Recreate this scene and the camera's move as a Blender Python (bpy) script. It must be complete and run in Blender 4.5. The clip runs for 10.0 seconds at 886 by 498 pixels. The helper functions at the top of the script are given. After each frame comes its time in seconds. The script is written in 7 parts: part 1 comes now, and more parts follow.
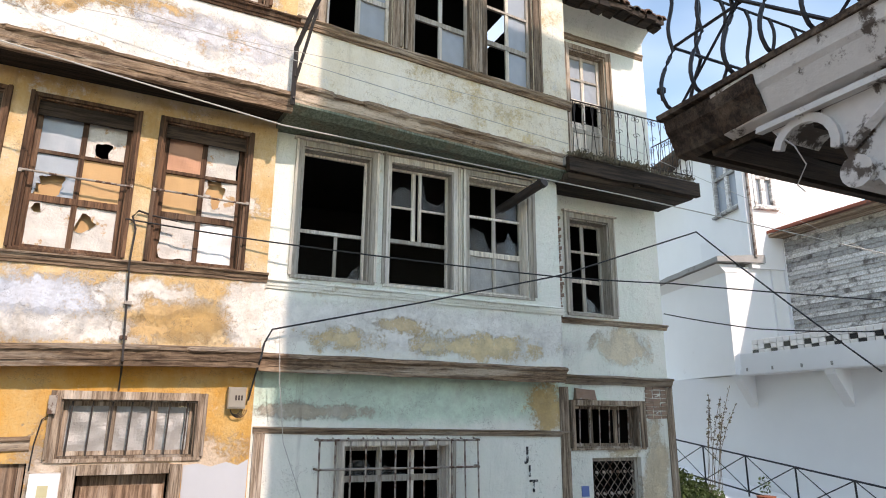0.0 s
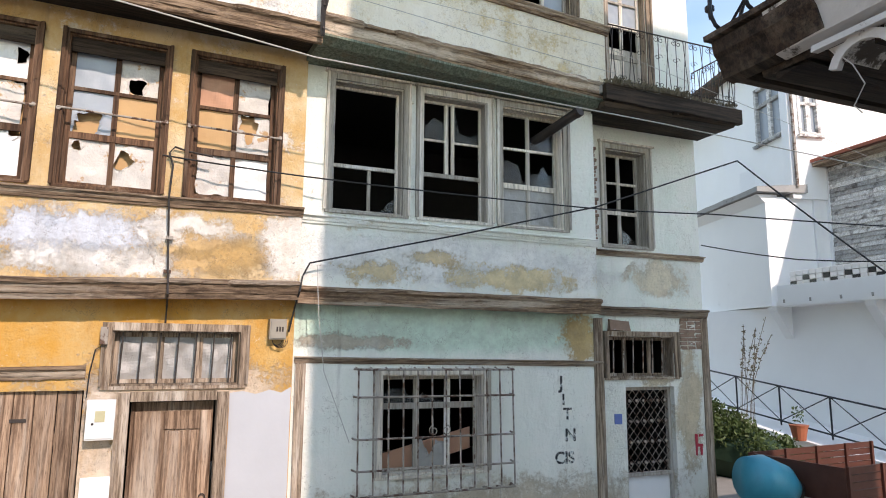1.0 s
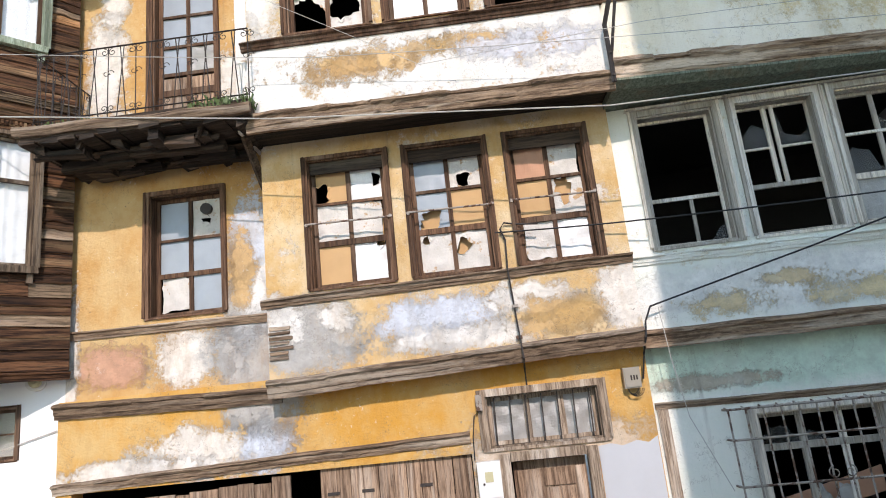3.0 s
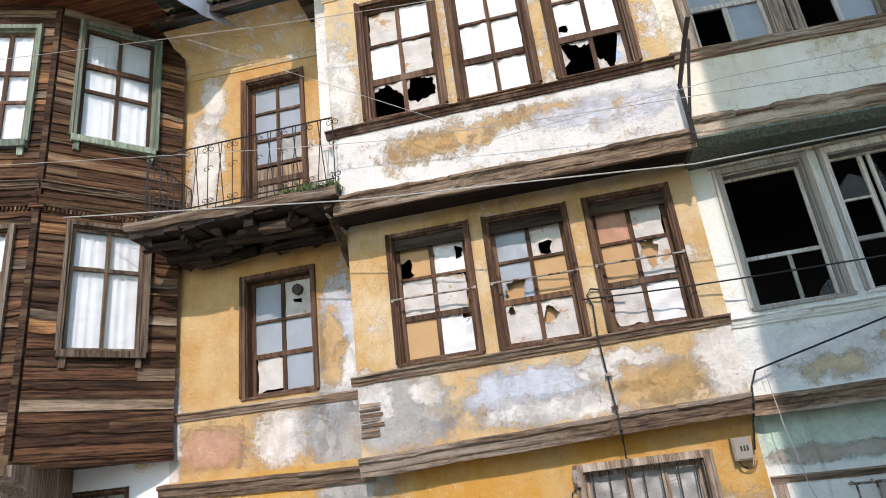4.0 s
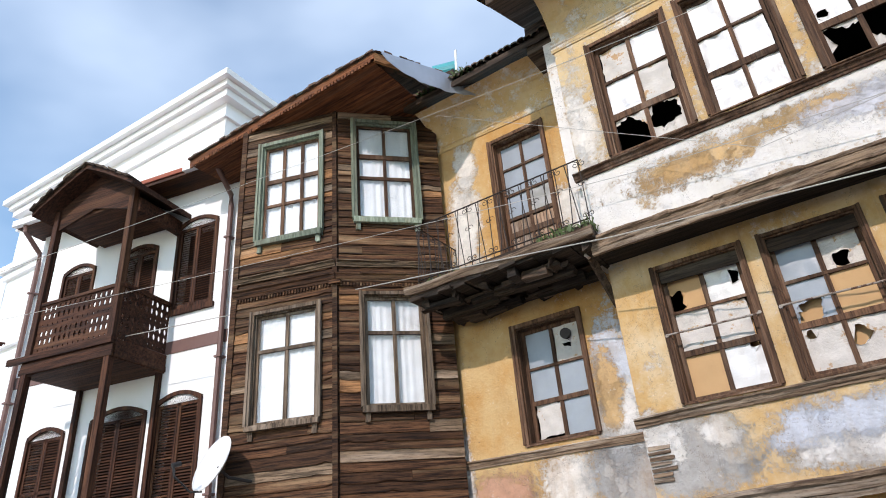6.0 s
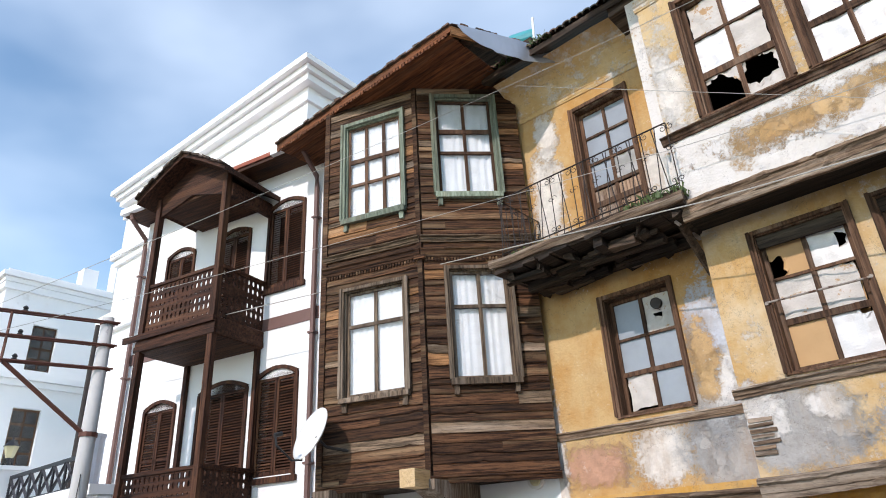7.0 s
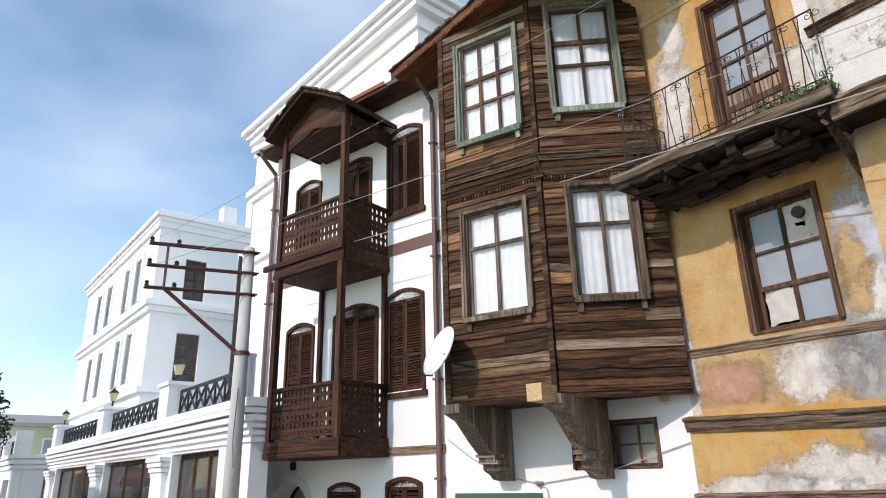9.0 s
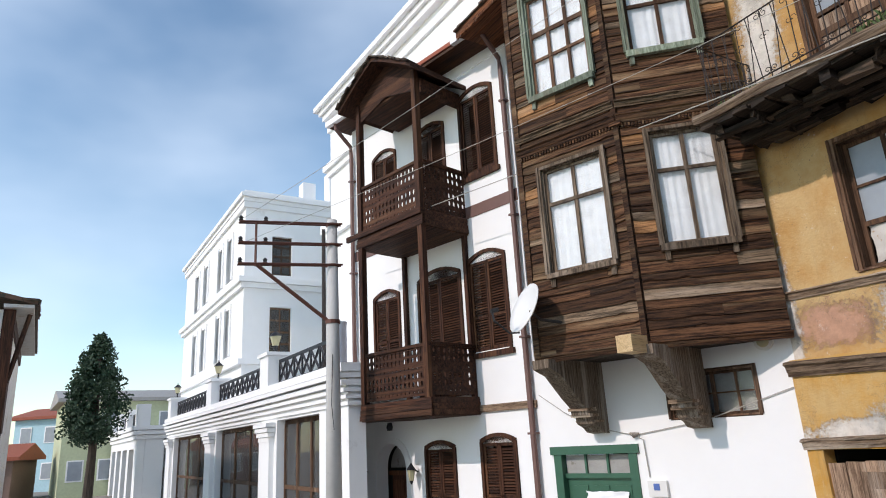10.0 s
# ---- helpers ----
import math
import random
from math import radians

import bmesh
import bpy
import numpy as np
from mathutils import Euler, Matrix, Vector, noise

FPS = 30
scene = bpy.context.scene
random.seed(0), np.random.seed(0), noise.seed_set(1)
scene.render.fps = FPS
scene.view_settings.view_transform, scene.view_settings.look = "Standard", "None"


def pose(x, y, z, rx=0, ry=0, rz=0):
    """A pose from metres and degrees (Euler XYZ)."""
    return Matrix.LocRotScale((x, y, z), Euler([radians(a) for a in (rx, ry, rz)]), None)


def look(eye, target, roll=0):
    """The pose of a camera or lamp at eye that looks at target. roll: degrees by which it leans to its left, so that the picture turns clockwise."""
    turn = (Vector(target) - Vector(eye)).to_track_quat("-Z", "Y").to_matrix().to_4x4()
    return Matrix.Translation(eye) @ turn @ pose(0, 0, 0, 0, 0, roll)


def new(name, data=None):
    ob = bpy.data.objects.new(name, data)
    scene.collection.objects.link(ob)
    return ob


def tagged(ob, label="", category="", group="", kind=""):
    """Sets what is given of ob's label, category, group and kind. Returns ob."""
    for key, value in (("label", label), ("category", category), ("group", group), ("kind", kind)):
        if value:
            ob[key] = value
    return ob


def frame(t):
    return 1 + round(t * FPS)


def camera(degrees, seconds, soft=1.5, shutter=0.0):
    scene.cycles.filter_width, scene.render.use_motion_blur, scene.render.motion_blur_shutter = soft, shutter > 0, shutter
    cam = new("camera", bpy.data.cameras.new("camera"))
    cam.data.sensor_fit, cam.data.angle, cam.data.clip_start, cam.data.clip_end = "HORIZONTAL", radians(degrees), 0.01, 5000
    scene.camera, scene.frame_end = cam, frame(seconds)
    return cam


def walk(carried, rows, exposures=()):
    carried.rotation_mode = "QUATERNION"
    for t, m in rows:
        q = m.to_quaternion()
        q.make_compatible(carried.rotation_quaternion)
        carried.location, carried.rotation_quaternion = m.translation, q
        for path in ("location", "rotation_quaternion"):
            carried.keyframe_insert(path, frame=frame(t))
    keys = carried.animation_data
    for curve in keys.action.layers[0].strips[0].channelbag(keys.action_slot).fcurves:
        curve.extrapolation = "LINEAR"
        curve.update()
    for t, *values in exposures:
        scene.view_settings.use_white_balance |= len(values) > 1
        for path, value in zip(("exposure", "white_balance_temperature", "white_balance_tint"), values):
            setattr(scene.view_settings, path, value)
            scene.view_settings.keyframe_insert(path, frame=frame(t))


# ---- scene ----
cam = camera(68.6, 10.0, soft=1.0)
ROWS = [
    (0, (-1.614, 0.000, 2.716), (0.015, 3.512, 3.720), 0.46),
    (0.5, (-1.621, 0.022, 2.685), (-0.019, 3.593, 3.508), 0.67),
    (1, (-1.651, 0.035, 2.691), (-0.159, 3.696, 3.302), 0.42),
    (1.5, (-1.715, 0.076, 2.676), (-0.451, 3.840, 3.168), -0.37),
    (2, (-1.804, 0.075, 2.739), (-1.035, 3.972, 3.213), -1.78),
    (2.5, (-1.829, 0.001, 2.781), (-1.717, 3.945, 3.440), -4.18),
    (3, (-1.819, -0.048, 2.817), (-2.198, 3.822, 3.757), -6.05),
    (4.5, (-1.876, -0.085, 2.817), (-2.917, 3.442, 4.392), -6.66),
    (5, (-1.879, -0.115, 2.856), (-3.321, 3.199, 4.570), -6.11),
    (5.5, (-1.932, -0.145, 2.805), (-3.745, 2.933, 4.605), -5.63),
    (7, (-2.016, -0.182, 2.755), (-4.509, 2.440, 4.461), -3.39),
    (7.5, (-2.037, -0.183, 2.724), (-4.784, 2.255, 4.310), -2.61),
    (8, (-2.057, -0.191, 2.707), (-4.955, 2.133, 4.189), -2.01),
    (8.5, (-2.065, -0.188, 2.688), (-5.072, 2.051, 4.080), -1.63),
    (9, (-2.066, -0.181, 2.669), (-5.160, 1.985, 3.986), -1.46),
    (9.5, (-2.043, -0.192, 2.653), (-5.287, 1.813, 3.857), -1.76),
    (10, (-2.077, -0.230, 2.619), (-5.476, 1.559, 3.738), -3.30),
]
SKY, SUN = 0.15, 2.0
walk(cam, [(t, look(eye, target, roll)) for t, eye, target, roll in ROWS],
     [(0.0, 1.0, 7350, 26), (1.5, 1.0, 7100, 25), (2.5, 0.96, 6850, 23), (4.5, 0.62, 6650, 22), (7.0, 0.58, 6600, 22), (9.0, 0.43, 6700, 22), (10.0, 0.27, 6700, 22)])

# ---- light ----
SUN_AZ, SUN_EL = 100.0, 35.0          # the way the light travels over the ground (from +x), and its height
world = bpy.data.worlds.new("sky")
scene.world = world
world.use_nodes = True
wt = world.node_tree
sky = wt.nodes.new("ShaderNodeTexSky")
sky.sky_type, sky.sun_disc = "NISHITA", False
sky.sun_elevation, sky.sun_rotation = radians(SUN_EL), radians(90 - (SUN_AZ + 180))
sky.air_density, sky.dust_density, sky.ozone_density = 1.1, 0.2, 0.7
wco = wt.nodes.new("ShaderNodeTexCoord")
wmap = wt.nodes.new("ShaderNodeMapping")
wmap.inputs["Scale"].default_value = (1.0, 1.6, 3.2)
wnoise = wt.nodes.new("ShaderNodeTexNoise")
wnoise.inputs["Scale"].default_value, wnoise.inputs["Detail"].default_value, wnoise.inputs["Roughness"].default_value = 1.5, 4.0, 0.42
wrange = wt.nodes.new("ShaderNodeMapRange")
wrange.inputs["From Min"].default_value, wrange.inputs["From Max"].default_value, wrange.inputs["To Max"].default_value = 0.36, 0.82, 0.56
wmix = wt.nodes.new("ShaderNodeMix")
wmix.data_type = "RGBA"
wmix.inputs[7].default_value = (6.2, 7.6, 8.4, 1)
wt.links.new(wco.outputs["Generated"], wmap.inputs["Vector"])
wt.links.new(wmap.outputs["Vector"], wnoise.inputs["Vector"])
wt.links.new(wnoise.outputs["Fac"], wrange.inputs["Value"])
wt.links.new(wrange.outputs["Result"], wmix.inputs[0])
wtint = wt.nodes.new("ShaderNodeMix")
wtint.data_type, wtint.blend_type = "RGBA", "MULTIPLY"
wtint.inputs[0].default_value, wtint.inputs[7].default_value = 1.0, (0.92, 1.11, 1.07, 1)
wt.links.new(sky.outputs["Color"], wtint.inputs[6])
wt.links.new(wtint.outputs[2], wmix.inputs[6])
wt.links.new(wmix.outputs[2], wt.nodes["Background"].inputs["Color"])
wt.nodes["Background"].inputs["Strength"].default_value = SKY
sun_data = bpy.data.lights.new("sun", "SUN")
sun_data.energy, sun_data.angle, sun_data.color = SUN, radians(0.6), (1.0, 0.95, 0.87)
sun_lamp = new("sun", sun_data)
ca, sa = math.cos(radians(SUN_AZ)), math.sin(radians(SUN_AZ))
sun_lamp.matrix_world = look((0, 0, 30), (ca * 10, sa * 10, 30 - 10 * math.tan(radians(SUN_EL))))


# ---- materials ----
class Mat:
    """A node material with short calls for noise, masks and mixes, in the object's own metres."""

    def __init__(self, name, rough=0.85, metal=0.0):
        self.m = bpy.data.materials.new(name)
        self.m.use_nodes = True
        self.t = self.m.node_tree
        self.b = self.t.nodes["Principled BSDF"]
        self.b.inputs["Roughness"].default_value, self.b.inputs["Metallic"].default_value = rough, metal
        self.co = self.t.nodes.new("ShaderNodeTexCoord").outputs["Object"]
        self.sep = None

    def put(self, socket, value):
        if isinstance(value, bpy.types.NodeSocket):
            self.t.links.new(value, socket)
        elif isinstance(value, tuple) and len(value) == 3 and socket.type == "RGBA":
            socket.default_value = (*value, 1)
        else:
            socket.default_value = value

    def noise(self, scale, detail=5.0, rough=0.6, stretch=(1, 1, 1), vec=None):
        mp = self.t.nodes.new("ShaderNodeMapping")
        self.put(mp.inputs["Vector"], vec or self.co)
        mp.inputs["Scale"].default_value = stretch
        mp.inputs["Location"].default_value = (scale * 1.7, scale * 0.3, scale * 2.9)
        n = self.t.nodes.new("ShaderNodeTexNoise")
        self.put(n.inputs["Vector"], mp.outputs["Vector"])
        n.inputs["Scale"].default_value, n.inputs["Detail"].default_value, n.inputs["Roughness"].default_value = scale, detail, rough
        return n.outputs["Fac"]

    def step(self, fac, lo, hi, a=0.0, b=1.0):
        r = self.t.nodes.new("ShaderNodeMapRange")
        r.interpolation_type = "SMOOTHSTEP"
        for key, v in (("Value", fac), ("From Min", lo), ("From Max", hi), ("To Min", a), ("To Max", b)):
            self.put(r.inputs[key], v)
        return r.outputs["Result"]

    def math(self, op, a, b=0.0):
        n = self.t.nodes.new("ShaderNodeMath")
        n.operation = op
        self.put(n.inputs[0], a)
        self.put(n.inputs[1], b)
        return n.outputs[0]

    def mix(self, fac, a, b):
        n = self.t.nodes.new("ShaderNodeMix")
        n.data_type = "RGBA"
        for i, v in ((0, fac), (6, a), (7, b)):
            self.put(n.inputs[i], v)
        return n.outputs[2]

    def blob(self, x, z, rx, rz, ragged=0.9, scale=2.3):
        """A ragged patch round a place on a facade."""
        if self.sep is None:
            s = self.t.nodes.new("ShaderNodeSeparateXYZ")
            self.put(s.inputs[0], self.co)
            self.sep = s
        dx = self.math("DIVIDE", self.math("SUBTRACT", self.sep.outputs[0], x), rx)
        dz = self.math("DIVIDE", self.math("SUBTRACT", self.sep.outputs[2], z), rz)
        d = self.math("SQRT", self.math("ADD", self.math("MULTIPLY", dx, dx), self.math("MULTIPLY", dz, dz)))
        n = self.math("MULTIPLY", self.math("SUBTRACT", self.noise(scale, 8, 0.7), 0.5), ragged * 3.2)
        f = self.math("MULTIPLY", self.math("SUBTRACT", self.noise(scale * 9, 9, 0.85), 0.5), ragged * 2.8)
        return self.step(self.math("ADD", self.math("ADD", d, n), f), 1.28, 0.72)

    def random(self):
        return self.t.nodes.new("ShaderNodeObjectInfo").outputs["Random"]

    def bump(self, height, strength=0.4, dist=0.02):
        n = self.t.nodes.new("ShaderNodeBump")
        n.inputs["Strength"].default_value, n.inputs["Distance"].default_value = strength, dist
        self.put(n.inputs["Height"], height)
        self.put(self.b.inputs["Normal"], n.outputs["Normal"])

    def colour(self, c):
        self.put(self.b.inputs["Base Color"], c)
        return self


def plaster(name, base, tint, layers, fine=(0.12, 0.1, 0.08), dirt=0.35):
    """Old painted plaster. layers: (colour, kind, numbers): 'n' noise scale, threshold; 'b' blob x, z, rx, rz."""
    m = Mat(name, 0.9)
    c = m.mix(m.step(m.noise(0.9, 8, 0.7), 0.36, 0.66), base, tint)
    c = m.mix(m.step(m.noise(6.0, 8, 0.75, (1, 1, 0.6)), 0.46, 0.66, 0, 0.4), c, tint)
    relief = m.math("ADD", m.noise(18, 6, 0.7), m.math("MULTIPLY", m.noise(2.2, 3), 0.8))
    for col, kind, v in layers:
        if kind == "n":
            mask = m.step(m.math("ADD", m.noise(v[0], 9, 0.75), m.math("MULTIPLY", m.noise(v[0] * 9, 8, 0.85), 0.4)), v[1] + 0.16, v[1] + 0.28)
        else:
            mask = m.blob(*v)
        vary = m.mix(m.step(m.noise(4, 7, 0.75), 0.35, 0.65), tuple(x * 0.8 for x in col), tuple(min(1, x * 1.08) for x in col))
        c = m.mix(m.math("MULTIPLY", mask, 0.9), c, vary)
        relief = m.math("SUBTRACT", relief, m.math("MULTIPLY", mask, 0.35))
    wash = m.step(m.noise(1.6, 8, 0.7, (1.6, 1.6, 0.5)), 0.48, 0.78, 0, 0.5)
    c = m.mix(wash, c, tuple(x * 0.7 + y * 0.12 for x, y in zip(base, fine)))
    drip = m.step(m.noise(1.0, 7, 0.7, (5.0, 5.0, 0.3)), 0.55, 0.8, 0, dirt)
    c = m.mix(drip, c, fine)
    chips = m.step(m.noise(11, 8, 0.8), 0.60, 0.65, 0, 0.6)
    c = m.mix(m.math("MULTIPLY", chips, m.step(m.noise(1.3, 4), 0.42, 0.58)), c, LIME)
    spots = m.step(m.noise(23, 4, 0.6), 0.67, 0.71, 0, 0.7)
    c = m.mix(m.math("MULTIPLY", spots, m.step(m.noise(1.9, 4), 0.45, 0.6)), c, fine)
    line = m.step(m.math("ABSOLUTE", m.math("SUBTRACT", m.noise(0.6, 9, 0.72), 0.52)), 0.0022, 0.0, 0, 0.8)
    c = m.mix(line, c, fine)
    m.bump(relief, 0.85, 0.022)
    return m.colour(c).m


def timber(name, dark, light, along=0, pale=(0.42, 0.38, 0.33), worn=0.5, vary=0.35, rough=0.8, scale=1.0):
    """Wood with its grain along one axis (0 x, 1 y, 2 z)."""
    m = Mat(name, rough)
    st = [9.0 * scale] * 3
    st[along] = 0.5 * scale
    off = m.t.nodes.new("ShaderNodeVectorMath")
    off.operation = "ADD"
    comb = m.t.nodes.new("ShaderNodeCombineXYZ")
    r = m.math("MULTIPLY", m.random(), 37.0)
    for i in range(3):
        m.put(comb.inputs[i], r)
    m.put(off.inputs[0], m.co)
    m.put(off.inputs[1], comb.outputs[0])
    v = off.outputs[0]
    g = m.noise(2.4, 8, 0.7, tuple(st), v)
    fine = m.noise(9.0, 5, 0.6, tuple(st), v)
    c = m.mix(m.step(g, 0.36, 0.64), dark, light)
    c = m.mix(m.step(m.noise(1.4, 7, 0.65, tuple(x * 0.25 for x in st), v), 0.5, 0.68, 0, worn), c, pale)
    c = m.mix(m.step(fine, 0.52, 0.72, 0, 0.7), c, tuple(x * 0.3 for x in dark))
    m.b.inputs["Specular IOR Level"].default_value = 0.25
    hv = m.t.nodes.new("ShaderNodeHueSaturation")
    m.put(hv.inputs["Value"], m.step(m.random(), 0.0, 1.0, 1.0 - vary, 1.0 + vary))
    m.put(hv.inputs["Color"], c)
    m.bump(m.math("ADD", g, m.math("MULTIPLY", fine, 0.6)), 0.6, 0.012)
    return m.colour(hv.outputs[0]).m


def plain(name, col, rough=0.7, metal=0.0, vary=0.18, scale=6.0, bump=0.15, other=None, level=0.6):
    m = Mat(name, rough, metal)
    c = m.mix(m.noise(scale, 6), tuple(x * (1 - vary) for x in col), tuple(min(1, x * (1 + vary)) for x in col))
    if other:
        c = m.mix(m.step(m.noise(scale * 0.6, 8, 0.7), level, level + 0.06), c, other)
    m.bump(m.noise(scale * 5, 4), bump, 0.01)
    return m.colour(c).m


def glass(name, tint=(0.95, 0.97, 0.98), clear=0.97):
    """A thin pane: mostly clear, with Fresnel gloss and a little grime."""
    m = Mat(name, 0.04)
    tr = m.t.nodes.new("ShaderNodeBsdfTransparent")
    tr.inputs[0].default_value = (*tint, 1)
    gl = m.t.nodes.new("ShaderNodeBsdfGlossy")
    gl.inputs["Roughness"].default_value = 0.03
    di = m.t.nodes.new("ShaderNodeBsdfDiffuse")
    di.inputs["Color"].default_value = (0.5, 0.5, 0.48, 1)
    fr = m.t.nodes.new("ShaderNodeFresnel")
    fr.inputs["IOR"].default_value = 1.3
    wob = m.t.nodes.new("ShaderNodeBump")
    wob.inputs["Strength"].default_value, wob.inputs["Distance"].default_value = 0.08, 0.02
    m.put(wob.inputs["Height"], m.noise(3, 2))
    m.put(gl.inputs["Normal"], wob.outputs[0])
    s1 = m.t.nodes.new("ShaderNodeMixShader")
    s2 = m.t.nodes.new("ShaderNodeMixShader")
    m.put(s1.inputs[0], m.step(m.noise(5, 6, 0.7), 0.3, 0.9, 1 - clear, 1.12 - clear))
    m.t.links.new(tr.outputs[0], s1.inputs[1])
    m.t.links.new(di.outputs[0], s1.inputs[2])
    m.put(s2.inputs[0], fr.outputs[0])
    m.t.links.new(s1.outputs[0], s2.inputs[1])
    m.t.links.new(gl.outputs[0], s2.inputs[2])
    m.t.links.new(s2.outputs[0], m.t.nodes["Material Output"].inputs["Surface"])
    return m.m


